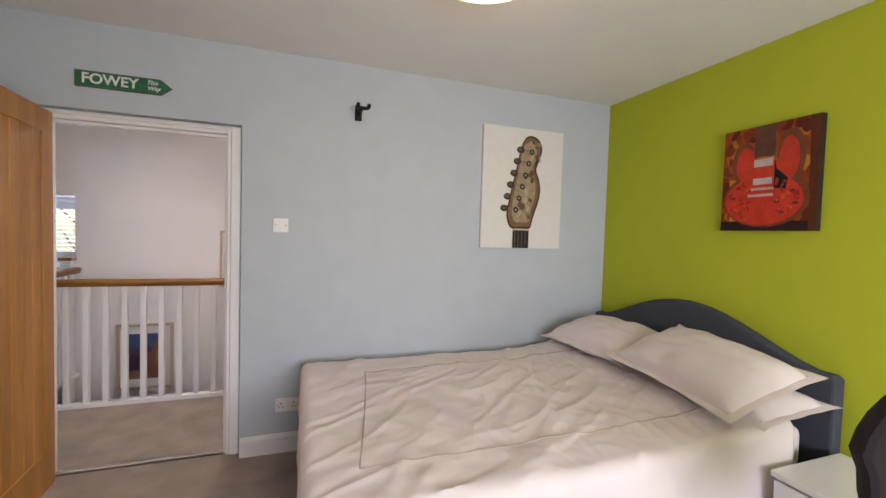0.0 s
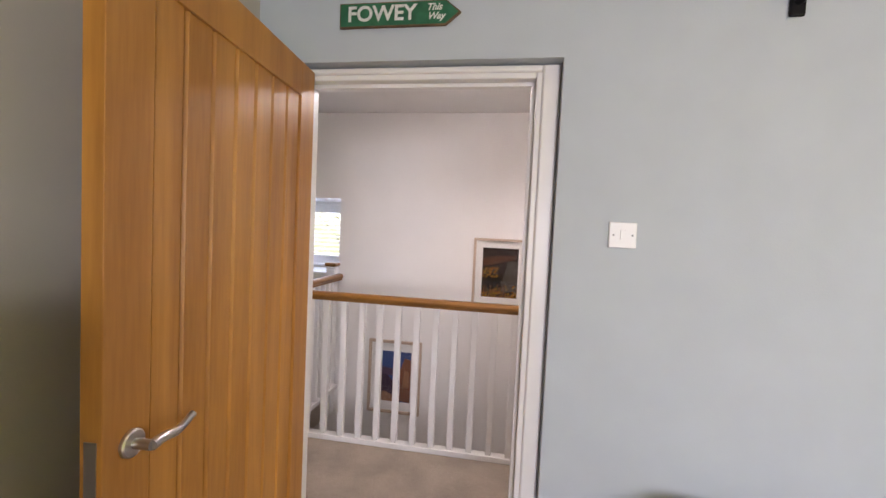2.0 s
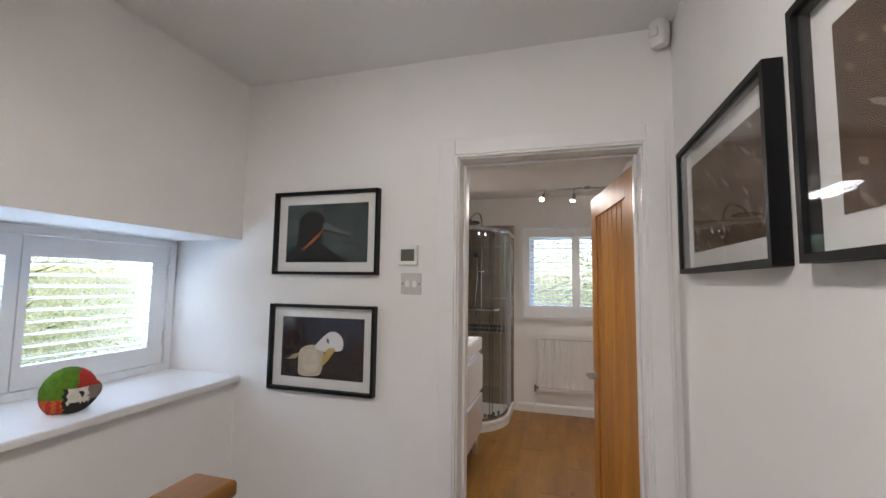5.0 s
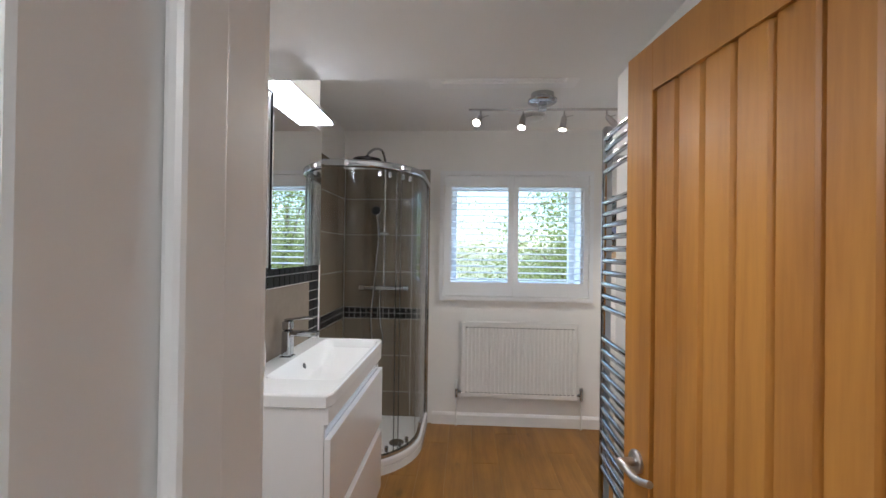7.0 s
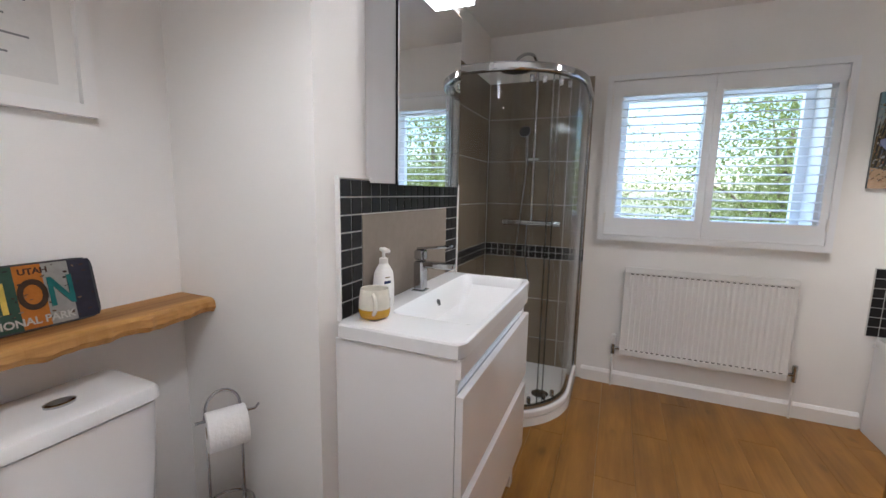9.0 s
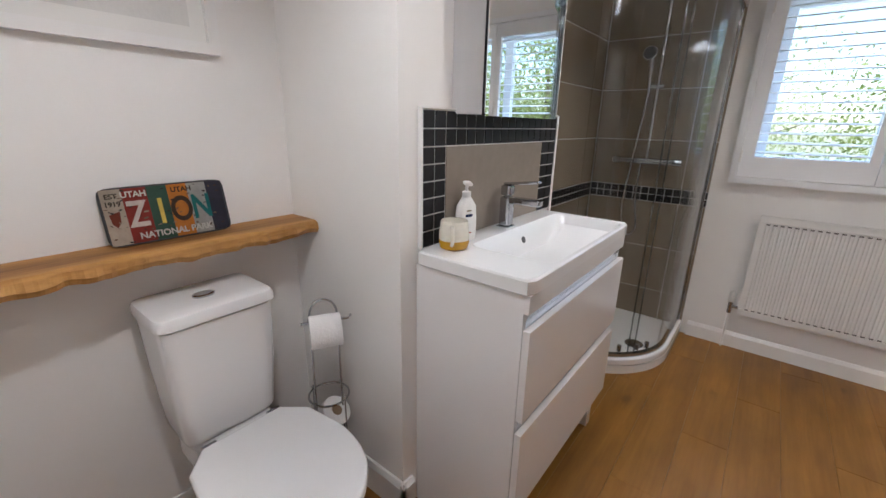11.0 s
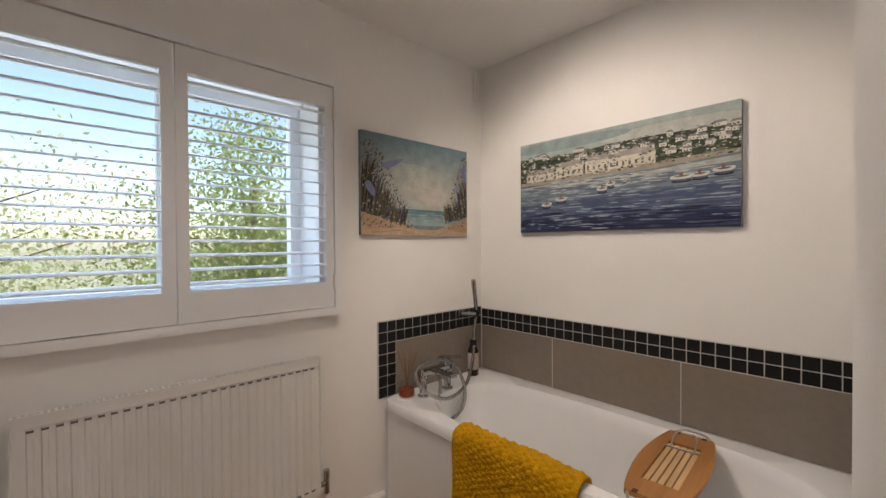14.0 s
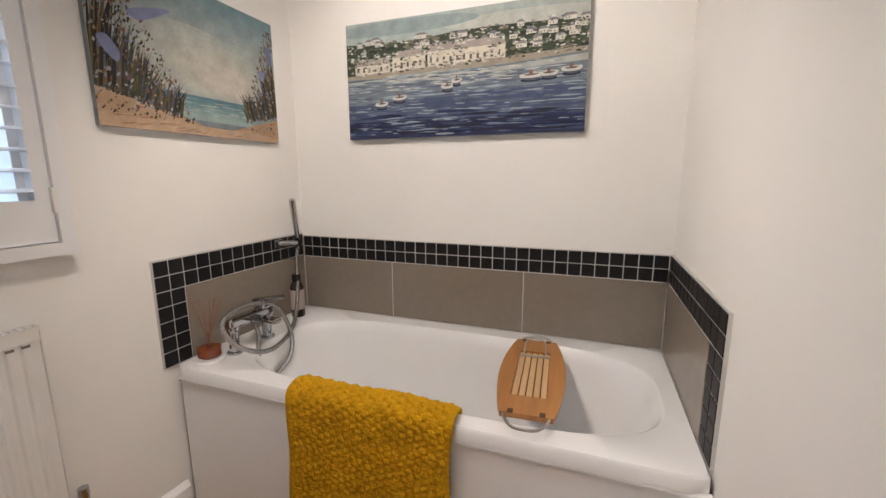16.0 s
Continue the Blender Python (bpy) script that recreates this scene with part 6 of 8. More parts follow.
def shower_tray():
    root = thing("shower_tray", "white quadrant shower tray", "shower tray")
    pts = quad_path(0.0) + [(TB - 0.001, TS - 0.001)]
    pts[0], pts[-2] = (pts[0][0], TS - 0.001), (TB - 0.001, pts[-2][1])
    bm = bmesh.new()
    prism(bm, pts, 2, 0.0, 0.05)
    part("base", bm, ACRYLIC, root)
    bm = bmesh.new()
    ribbon(bm, [(x, y) for x, y in quad_path(0.0, TS - 0.002, TB - 0.002)], 0.05, 0.05, 0.095)
    ob = part("upstand", bm, ACRYLIC, root)
    edge_bevel(ob, 0.012)
    part("waste_cover", turned([(0.055, 0.05), (0.055, 0.056), (0.04, 0.062), (0.005, 0.063)], 4.62, 4.12, 32), CHROME, root)


shower_tray()


SEAL = glass("clear_seal", (0.70, 0.72, 0.72), 0.1, gloss=0.04)


def shower_enclosure():
    root = thing("shower_enclosure", "curved glass shower enclosure with chrome rails", "shower enclosure")
    path = quad_path(0.018, TS - 0.004, TB - 0.012)
    top = part("top_rail", ribbon(bmesh.new(), quad_path(0.0, TS - 0.004, TB - 0.012), 0.045, 2.008, 2.056), CHROME, root)
    edge_bevel(top, 0.012)
    part("bottom_rail", ribbon(bmesh.new(), path, 0.024, 0.096, 0.118), CHROME, root)
    n = len(path)
    cuts = [(0, 6), (5, 12), (11, 18), (17, n - 1)]
    for k, (a, b) in enumerate(cuts):
        off = 0.012 if k in (1, 2) else 0.004
        g = part("glass_door" if k in (1, 2) else "glass_panel", ribbon(bmesh.new(), [path[i] for i in range(a, b + 1)], 0.005, 0.12, 2.008), SHGLASS, root)
        if off > 0.01:
            g.location = (0.008, 0.008, 0)
        g.visible_shadow = False
    for i in (11, 12):
        p = path[i]
        part("door_seal", boxes((p[0] - 0.001, p[1] - 0.001, 0.12, p[0] + 0.007, p[1] + 0.007, 2.008), bev=0.002), SEAL, root)
    part("wall_profile", boxes((path[0][0] - 0.003, TS - 0.03, 0.095, path[0][0] + 0.015, TS - 0.001, 2.008), bev=0.002), CHROME, root)
    part("wall_profile", boxes((TB - 0.034, path[-1][1] - 0.006, 0.095, TB - 0.001, path[-1][1] + 0.026, 2.008), bev=0.002), CHROME, root)
    for i, z in ((8, 0.14), (10, 0.14), (13, 0.14), (15, 0.14), (8, 1.98), (10, 1.98), (13, 1.98), (15, 1.98)):
        p = path[i]
        part("roller", boxes((p[0] + 0.010, p[1] + 0.010, z - 0.02, p[0] + 0.034, p[1] + 0.034, z + 0.02), bev=0.006), CHROME, root)
    return root


shower_enclosure()


def shower_set():
    root = thing("shower_set", "chrome thermostatic bar shower with a round overhead rose", "shower")
    x, y = TB - 0.075, 4.315
    part("valve_bar", bar((x, 4.155, 1.155), (x, 4.475, 1.155), 0.02, 18), CHROME, root)
    for yy in (4.14, 4.49):
        s = -1 if yy < 4.3 else 1
        part("valve_knob", bar((x, yy - s * 0.01, 1.155), (x, yy + s * 0.035, 1.155), 0.023, 18), CHROME, root)
    for yy in (4.24, 4.39):
        part("wall_elbow", bar((TB - 0.012, yy, 1.155), (x, yy, 1.155), 0.014), CHROME, root)
    part("riser", piped(smoothpath([(x, y, 1.16), (x, y, 1.7), (x, y, 2.15), (x - 0.015, y + 0.005, 2.25), (x - 0.08, y + 0.02, 2.303), (x - 0.20, y + 0.05, 2.280), (x - 0.315, y + 0.07, 2.220), (x - 0.34, y + 0.075, 2.190)], 6), 0.0105, 12), CHROME, root)
    part("riser_bracket", bar((TB - 0.012, y, 1.95), (x, y, 1.95), 0.012), CHROME, root)
    hx, hy = x - 0.34, y + 0.075
    # Chrome rose, its dark reflection put into the base colour.
    part("rose", turned([(0.012, 2.197), (0.02, 2.182), (0.105, 2.168), (0.11, 2.162), (0.11, 2.152), (0.106, 2.149)], hx, hy, 40), surf("dark_reflection_chrome", (0.10, 0.10, 0.105), 0.2, 1.0, var=0.03), root)
    part("rose_plate", turned([(0.103, 2.1485), (0.103, 2.146)], hx, hy, 40), DARKMETAL, root)
    part("slider", boxes((x - 0.02, y - 0.04, 1.60, x + 0.016, y + 0.05, 1.625), bev=0.006), CHROME, root)
    part("spray_handle", tube(bmesh.new(), [(x - 0.02, y + 0.045, 1.58), (x - 0.03, y + 0.05, 1.70), (x - 0.05, y + 0.052, 1.79), (x - 0.085, y + 0.055, 1.80)], [0.010, 0.012, 0.020, 0.042], 16), CHROME, root)
    part("spray_face", tube(bmesh.new(), [(x - 0.0852, y + 0.055, 1.8), (x - 0.090, y + 0.0553, 1.8008)], [0.041, 0.036], 20), DARKMETAL, root, "dark nozzle face of the hand shower")
    part("hose", piped(smoothpath([(x - 0.02, y + 0.045, 1.58), (x - 0.03, y + 0.075, 1.2), (x - 0.035, y + 0.10, 0.85), (x - 0.02, y + 0.06, 0.66), (x - 0.01, y, 0.70), (x, y + 0.03, 0.9), (x, y + 0.03, 1.135)], 8), 0.007, 10), CHROME, root)


shower_set()


def radiator():
    root = thing("radiator", "white panel radiator below the window", "radiator")
    y0, y1, z0, z1, xf = 2.695, 3.645, 0.25, 0.884, 5.05
    pts = [(TB - 0.034, y0), (xf + 0.009, y0)]
    n = 28
    for k in range(n):
        a = y0 + 0.02 + (y1 - y0 - 0.04) * k / n
        w = (y1 - y0 - 0.04) / n
        pts += [(xf + 0.009, a + 0.1 * w), (xf, a + 0.24 * w), (xf, a + 0.58 * w), (xf + 0.009, a + 0.72 * w)]
    pts += [(xf + 0.009, y1), (TB - 0.034, y1)]
    bm = bmesh.new()
    prism(bm, pts, 2, z0 + 0.04, z1 - 0.04)
    part("front_panel", bm, ENAMEL, root)
    # Plain dark plate that gives the grille gaps their inner shade.
    part("convector_fins", boxes((xf + 0.0125, y0 + 0.01, z1 - 0.039, TB - 0.0365, y1 - 0.01, z1 - 0.018)), DARKMETAL, root, "dark plate standing in for shade under the grille")
    part("top_channel", boxes((xf + 0.001, y0, z1 - 0.04, xf + 0.012, y1, z1 - 0.006), bev=0.003), ENAMEL, root)
    part("bottom_channel", boxes((xf + 0.001, y0, z0, xf + 0.012, y1, z0 + 0.04), bev=0.003), ENAMEL, root)
    # Grey dashes on the flute ends, shade of the steps put in as colour.
    for z in (z1 - 0.047, z0 + 0.043):
        bm = bmesh.new()
        for k in range(n):
            a = y0 + 0.02 + (y1 - y0 - 0.04) * (k + 0.4) / n
            box(bm, xf - 0.0012, a - 0.0085, z - 0.0035, xf + 0.002, a + 0.0085, z + 0.0035)
        part("flute_slots", bm, surf("slot_shadow_grey", (0.16, 0.155, 0.15), 0.8), root)
    bm = boxes((xf - 0.002, y0 - 0.003, z1 - 0.008, xf + 0.004, y1 + 0.003, z1), (TB - 0.036, y0 - 0.003, z1 - 0.008, TB - 0.030, y1 + 0.003, z1))
    for k in range(60):
        a = y0 + (y1 - y0) * k / 59
        box(bm, xf + 0.004, a - 0.003, z1 - 0.006, TB - 0.036, a + 0.003, z1 - 0.001)
    part("top_grille", bm, ENAMEL, root)
    for a, b in ((y0 - 0.004, y0), (y1, y1 + 0.004)):
        part("side_panel", boxes((xf, a, z0 + 0.01, TB - 0.032, b, z1 - 0.004), bev=0.001), ENAMEL, root)
    part("back_panel", boxes((TB - 0.034, y0, z0, TB - 0.030, y1, z1 - 0.01)), ENAMEL, root)
    for k in (0.2, 0.8):
        yy = y0 + (y1 - y0) * k
        part("wall_bracket", boxes((TB - 0.03, yy - 0.02, z0 + 0.05, TB - 0.001, yy + 0.02, z1 - 0.1)), ENAMEL, root)
    for yy, s in ((y1 + 0.045, 1), (y0 - 0.045, -1)):
        v = part("valve", bar((5.08, yy, 0.24), (5.08, yy, 0.315), 0.013, 14), CHROME, root, "chrome radiator valve")
        part("valve_tail", bar((5.08, yy, 0.285), (5.08, yy - s * 0.045, 0.285), 0.011, 12), CHROME, v)
        part("valve_head", turned([(0.014, 0.315), (0.017, 0.325), (0.017, 0.375), (0.012, 0.385)] if s > 0 else [(0.014, 0.315), (0.015, 0.32), (0.014, 0.345)], 5.08, yy, 18), PLASTIC if s > 0 else CHROME, v)
        part("pipe", bar((5.08, yy, 0.0), (5.08, yy, 0.24), 0.0075), ENAMEL, root)


radiator()


def towel_rail():
    root = thing("towel_radiator", "tall chrome ladder towel radiator on the wall", "towel radiator")
    y, xa, xb = 3.085, 2.755, 3.245
    for x in (xa, xb):
        part("upright", boxes((x - 0.017, y - 0.018, 0.18, x + 0.017, y + 0.018, 1.965), bev=0.012, seg=3), CHROME, root)
    zs = [1.913 - 0.042 * k for k in range(4)] + [1.666 - 0.0447 * k for k in range(10)] + [1.142 - 0.0447 * k for k in range(12)] + [0.50 - 0.0447 * k for k in range(7)]
    for z in zs:
        pts = [(xa, y + 0.006, z)] + [(xa + (xb - xa) * t, y + 0.008 + 0.010 * math.sin(math.pi * t), z) for t in (0.1, 0.25, 0.4, 0.5, 0.6, 0.75, 0.9)] + [(xb, y + 0.006, z)]
        part("bar", piped(pts, 0.0105, 12), CHROME, root)
    for x in (xa, xb):
        for z in (0.45, 1.84):
            part("wall_bracket", bar((x, LS + 0.001, z), (x, y - 0.01, z), 0.013), CHROME, root)
    for x in (xa, xb):
        part("valve", bar((x, y, 0.0), (x, y, 0.18), 0.011), CHROME, root)


towel_rail()


def track_lights():
    root = thing("track_spotlight", "satin steel track with four halogen spotlights, switched on", "ceiling light")
    x, ya, yb, z = 4.318, 2.652, 3.62, 2.408
    part("track", boxes((x - 0.010, ya, z - 0.006, x + 0.010, yb, z + 0.006), bev=0.003), STEEL, root)
    part("ceiling_rose", turned([(0.075, FH), (0.075, FH - 0.030), (0.094, FH - 0.040), (0.094, FH - 0.052), (0.080, FH - 0.062), (0.03, FH - 0.066)], x, 3.14, 40), CHROME, root)
    part("clamp", boxes((x - 0.02, 3.115, z - 0.008, x + 0.02, 3.165, FH - 0.06), bev=0.005), CHROME, root)
    for yy, tip in ((3.542, (-0.060, 0.028, -0.062)), (3.262, (-0.030, 0.015, -0.084)), (2.997, (-0.005, 0.012, -0.092)), (2.726, (-0.004, -0.060, -0.068))):
        part("stem", bar((x, yy, z), (x, yy, z - 0.045), 0.006), STEEL, root)
        b = Vector((x, yy, z - 0.042))
        m = b + Vector(tip)
        h = spot_head(root, b, m, HOT)
        part("aiming_pin", bar(b + Vector((-0.002, 0, -0.012)), b + Vector((-0.03, -0.05, -0.004)), 0.003, 8), STEEL, h)
        d = (m - b).normalized()
        bulb("track_lamp", tuple(m + d * 0.02), 20.0 if yy < 2.9 else BATH_W * (3.0 if yy > 3.5 else 0.9), WARM, 0.03, tuple(m + d), 122 if yy < 2.9 else 150)


track_lights()


def hatch():
    root = thing("loft_hatch", "white loft hatch recessed behind stepped mouldings", "hatch", kind="structure")
    flat = Matrix(((1, 0, 0, 0), (0, 0, 1, 0), (0, -1, 0, FH), (0, 0, 0, 1)))
    def collar(o, w, z0, z1, bev=0.003):
        return moved(border(0, HX0 + o, HX1 - o, HY0 + o, HY1 - o, HX0 + o + w, HX1 - o - w, HY0 + o + w, HY1 - o - w, z0, z1, bev), flat)
    part("architrave", collar(-0.075, 0.0755, 0.0005, 0.014), GLOSS, root)
    for k in range(4):
        part("moulding", collar(0.001, 0.016 + 0.014 * k, -0.022 - 0.030 * k, -0.001 - 0.030 * k, 0.005), GLOSS, root)
    part("hatch_panel", boxes((HX0 + 0.02, HY0 + 0.02, FH + 0.125, HX1 - 0.02, HY1 - 0.02, FH + 0.14)), CEIL, root)


hatch()


# Added fitting and lamp, out of view, to brighten the toilet end.
def fill_downlight():
    root = thing("fill_downlight", "small round recessed downlight added as unseen fill light", "ceiling light")
    cx, cy = 2.28, 4.06
    part("bezel", turned([(0.045, NH), (0.045, NH - 0.004), (0.036, NH - 0.006)], cx, cy, 28), CHROME, root)
    part("lamp_face", turned([(0.034, NH - 0.0062), (0.034, NH - 0.0075)], cx, cy, 24), HOT, root)
    bulb("fill_downlight_lamp", (cx, cy, NH - 0.03), FILL_W, (1.0, 0.95, 0.89), 0.04, (cx, cy, 0), 150)


fill_downlight()


def extractor():
    root = thing("extractor_vent", "round white ceiling extractor vent", "vent")
    cx, cy = 4.70, 3.13
    part("collar", turned([(0.085, FH), (0.085, FH - 0.012), (0.07, FH - 0.016)], cx, cy, 32), PLASTIC, root)
    part("disc", turned([(0.065, FH - 0.034), (0.07, FH - 0.038), (0.05, FH - 0.048), (0.004, FH - 0.050)], cx, cy, 32), PLASTIC, root)
    part("spigot", bar((cx, cy, FH - 0.04), (cx, cy, FH - 0.004), 0.01), PLASTIC, root)


extractor()


def bath():
    root = thing("bath", "white acrylic bath with a plain front panel", "bath")
    cx, cy, hx, hy = (SX + TB) / 2 + 0.002, 1.925, (TB - SX) / 2 - 0.006, 0.385
    tx, ty = 4.19, 1.935
    rows = [(cx, cy, hx, hy, 40, 0.535), (cx, cy, hx, hy, 40, 0.572), (cx, cy, hx - 0.006, hy - 0.006, 40, 0.58), (tx, ty, 0.762, 0.312, 3.6, 0.58), (tx, ty, 0.752, 0.302, 3.6, 0.572), (tx, ty, 0.735, 0.288, 3.6, 0.53), (tx + 0.02, ty, 0.66, 0.245, 3.4, 0.33), (tx + 0.03, ty, 0.58, 0.205, 3.2, 0.20), (tx + 0.03, ty, 0.50, 0.16, 3, 0.175), (tx + 0.03, ty, 0.05, 0.05, 2, 0.17)]
    part("tub", lofted(rows, 120, cap0=False), ACRYLIC, root)
    part("front_panel", boxes((SX + 0.004, 2.285, 0.0, TB - 0.022, 2.300, 0.520), bev=0.002), ACRYLIC, root)
    part("rim_return", boxes((SX + 0.004, 2.288, 0.524, TB - 0.022, 2.3095, 0.5345), bev=0.003), ACRYLIC, root)
    part("overflow", moved(turned([(0.032, 0), (0.032, 0.006), (0.02, 0.012)], 0, 0, 28), pose(4.912, 2.08, 0.47, 0, -80, 0)), CHROME, root)
    bm = bmesh.new()
    for k in range(5):
        box(bm, 3.62, 1.99 + k * 0.035, 0.1845, 3.95, 2.003 + k * 0.035, 0.1875, 0.001)
    part("grip_strips", bm, ACRYLIC, root)


bath()


HOSE = surf("steel_shower_hose", (0.42, 0.42, 0.42), 0.26, 1.0, var=0.1, bump=0.5, bump_scale=260)


def bath_mixer():
    root = thing("bath_mixer", "chrome bath mixer tap with hand shower and hose", "tap")
    x, y, z, zb = 4.985, 2.055, 0.58, 0.705
    for s in (-1, 1):
        leg = part("pillar", turned([(0.030, z), (0.030, z + 0.008), (0.020, z + 0.012), (0.020, zb - 0.02)], x, y + s * 0.088, 24), CHROME, root)
        part("pillar_collar", turned([(0.024, zb - 0.035), (0.026, zb - 0.03), (0.026, zb - 0.012), (0.022, zb - 0.008)], x, y + s * 0.088, 24), CHROME, leg)
    part("body", boxes((x - 0.026, y - 0.115, zb - 0.022, x + 0.022, y + 0.115, zb + 0.022), bev=0.012, seg=3), CHROME, root)
    part("spout", boxes((x - 0.15, y - 0.022, zb - 0.014, x - 0.02, y + 0.022, zb + 0.006), bev=0.007, seg=3), CHROME, root)
    part("diverter", bar((x - 0.10, y, zb + 0.004), (x - 0.10, y, zb + 0.022), 0.008, 14), CHROME, root)
    part("cartridge", bar((x, y - 0.06, zb + 0.018), (x, y - 0.06, zb + 0.05), 0.024, 20), CHROME, root)
    part("lever", moved(boxes((-0.10, -0.020, -0.004, 0.026, 0.020, 0.007), bev=0.003), pose(x, y - 0.06, zb + 0.055, 0, 4, 25)), CHROME, root)
    part("hose", piped(smoothpath([(x - 0.025, y, zb - 0.028), (4.935, 2.065, 0.63), (4.92, 2.088, 0.535), (4.90, 2.047, 0.45), (4.89, 1.951, 0.488), (4.90, 1.915, 0.579), (4.93, 1.934, 0.689), (4.945, 1.99, 0.745), (4.935, 2.13, 0.775), (4.90, 2.26, 0.758), (4.87, 2.252, 0.682), (4.85, 2.156, 0.61), (4.88, 2.016, 0.578), (4.94, 1.85, 0.605), (5.02, 1.715, 0.72), (5.045, 1.68, 0.85), (TB - 0.066, 1.664, 0.925)], 9), 0.0095, 12), HOSE, root)
    part("holder", piped([(TB - 0.012, 1.735, 0.955), (TB - 0.055, 1.71, 0.957), (TB - 0.075, 1.672, 0.955)], 0.012, 14), CHROME, root)
    part("holder_plate", boxes((TB - 0.022, 1.712, 0.935, TB - 0.013, 1.762, 0.975), bev=0.004), CHROME, root)
    part("holder_cup", moved(turned([(0.019, -0.018), (0.020, 0.018)], 0, 0, 20), pose(TB - 0.070, 1.662, 0.955, 12, -8, 0)), BLACK, root)
    part("spray_handle", tube(bmesh.new(), [(TB - 0.062, 1.656, 0.91), (TB - 0.07, 1.66, 0.98), (TB - 0.105, 1.722, 1.16), (TB - 0.107, 1.725, 1.172)], [0.010, 0.0125, 0.016, 0.014], 16), CHROME, root)


bath_mixer()


def bath_bottle():
    root = thing("toiletry_bottle", "dark bottle with a pale label on the bath rim", "bottle")
    x, y, z = 5.045, 1.69, 0.58
    part("bottle", turned([(0.030, z), (0.033, z + 0.004), (0.033, z + 0.150), (0.024, z + 0.172), (0.016, z + 0.178)], x, y, 28), surf("dark_plastic", (0.03, 0.018, 0.016), 0.25), root)
    part("label_wrap", turned([(0.0336, z + 0.04), (0.0336, z + 0.14)], x, y, 28), surf("pale_label", (0.46, 0.36, 0.33), 0.6), root)
    part("cap", turned([(0.021, z + 0.178), (0.021, z + 0.215), (0.019, z + 0.218)], x, y, 24), BLACK, root)


bath_bottle()


def diffuser():
    root = thing("reed_diffuser", "glass reed diffuser with amber oil on a white coaster", "reed diffuser")
    x, y, z = 5.035, 2.215, 0.58
    part("coaster", turned([(0.056, z), (0.058, z + 0.004), (0.056, z + 0.008)], x, y, 32), CERAMIC, root)
    part("oil", turned([(0.036, z + 0.011), (0.040, z + 0.014), (0.040, z + 0.048)], x, y, 28), AMBER, root)
    g = part("jar", turned([(0.038, z + 0.008), (0.044, z + 0.012), (0.044, z + 0.065), (0.040, z + 0.078), (0.036, z + 0.082)], x, y, 28), PICGLASS, root)
    g.visible_shadow = False
    random.seed(3)
    for k in range(8):
        a = 2 * math.pi * k / 8
        part("reed", bar((x - 0.02 * math.cos(a), y - 0.02 * math.sin(a), z + 0.02), (x + 0.045 * math.cos(a) - 0.01, y + 0.06 * math.sin(a), z + 0.24 + 0.02 * random.random()), 0.0016, 6), surf("reed_brown", (0.24, 0.10, 0.05), 0.8), root)


diffuser()


def bath_towel():
    NX, NS = 150, 190
    prof = [(2.215, 0.36), (2.222, 0.50), (2.232, 0.575), (2.262, 0.598), (2.295, 0.598), (2.322, 0.578), (2.328, 0.50), (2.334, 0.30), (2.340, 0.12)]
    path = smoothpath([(0, p, q) for p, q in prof], 12)
    L = [0.0]
    for a, b in zip(path, path[1:]):
        L.append(L[-1] + (b - a).length)
    bm = bmesh.new()
    grid = []
    for i in range(NX + 1):
        row = []
        for j in range(NS + 1):
            s = L[-1] * j / NS
            k = max(0, min(len(L) - 2, next((m for m in range(len(L) - 1) if L[m + 1] >= s), len(L) - 2)))
            t = (s - L[k]) / (L[k + 1] - L[k])
            p = path[k].lerp(path[k + 1], t)
            tan = (path[k + 1] - path[k]).normalized()
            nrm = Vector((0, -tan.z, tan.y))
            if nrm.dot(p - Vector((0, 2.27, 0.45))) < 0:
                nrm.negate()
            u = i / NX
            x = 4.005 + 0.565 * u + 0.012 * noise.noise(Vector((s * 5, 0, u * 2)))
            c = Vector((x * 120 + 0.5 * math.sin(s * 90), s * 120, 0.0))
            bob = abs(math.sin(c.x * 1.1) * math.sin(c.y * 1.1 + (1.57 if int(c.x * 1.1 / math.pi) % 2 else 0)))
            lump = 0.009 * bob ** 0.8 + 0.004 * noise.noise(c * 0.9)
            edge = min(u, 1 - u) * 30
            w = 0.010 * noise.noise(Vector((x * 6, s * 2, 7)))
            row.append(bm.verts.new(Vector((x, p.y, p.z)) + nrm * (0.008 + lump * min(1, edge) + max(0, w))))
        grid.append(row)
    for i in range(NX):
        for j in range(NS):
            f = bm.faces.new((grid[i][j], grid[i + 1][j], grid[i + 1][j + 1], grid[i][j + 1]))
            f.smooth = True
    ob = solid("bath_mat", bm, TOWEL, "mustard yellow bobbly bath mat hung over the bath", "bath mat")
    md = ob.modifiers.new("thickness", "SOLIDIFY")
    md.thickness, md.offset = 0.012, -1


bath_towel()


# Dark brown for the shade in the tray's notches and slat gaps.
BAMBOO_SHADE = surf("bamboo_shade", (0.07, 0.03, 0.012), 0.7, var=0.2)


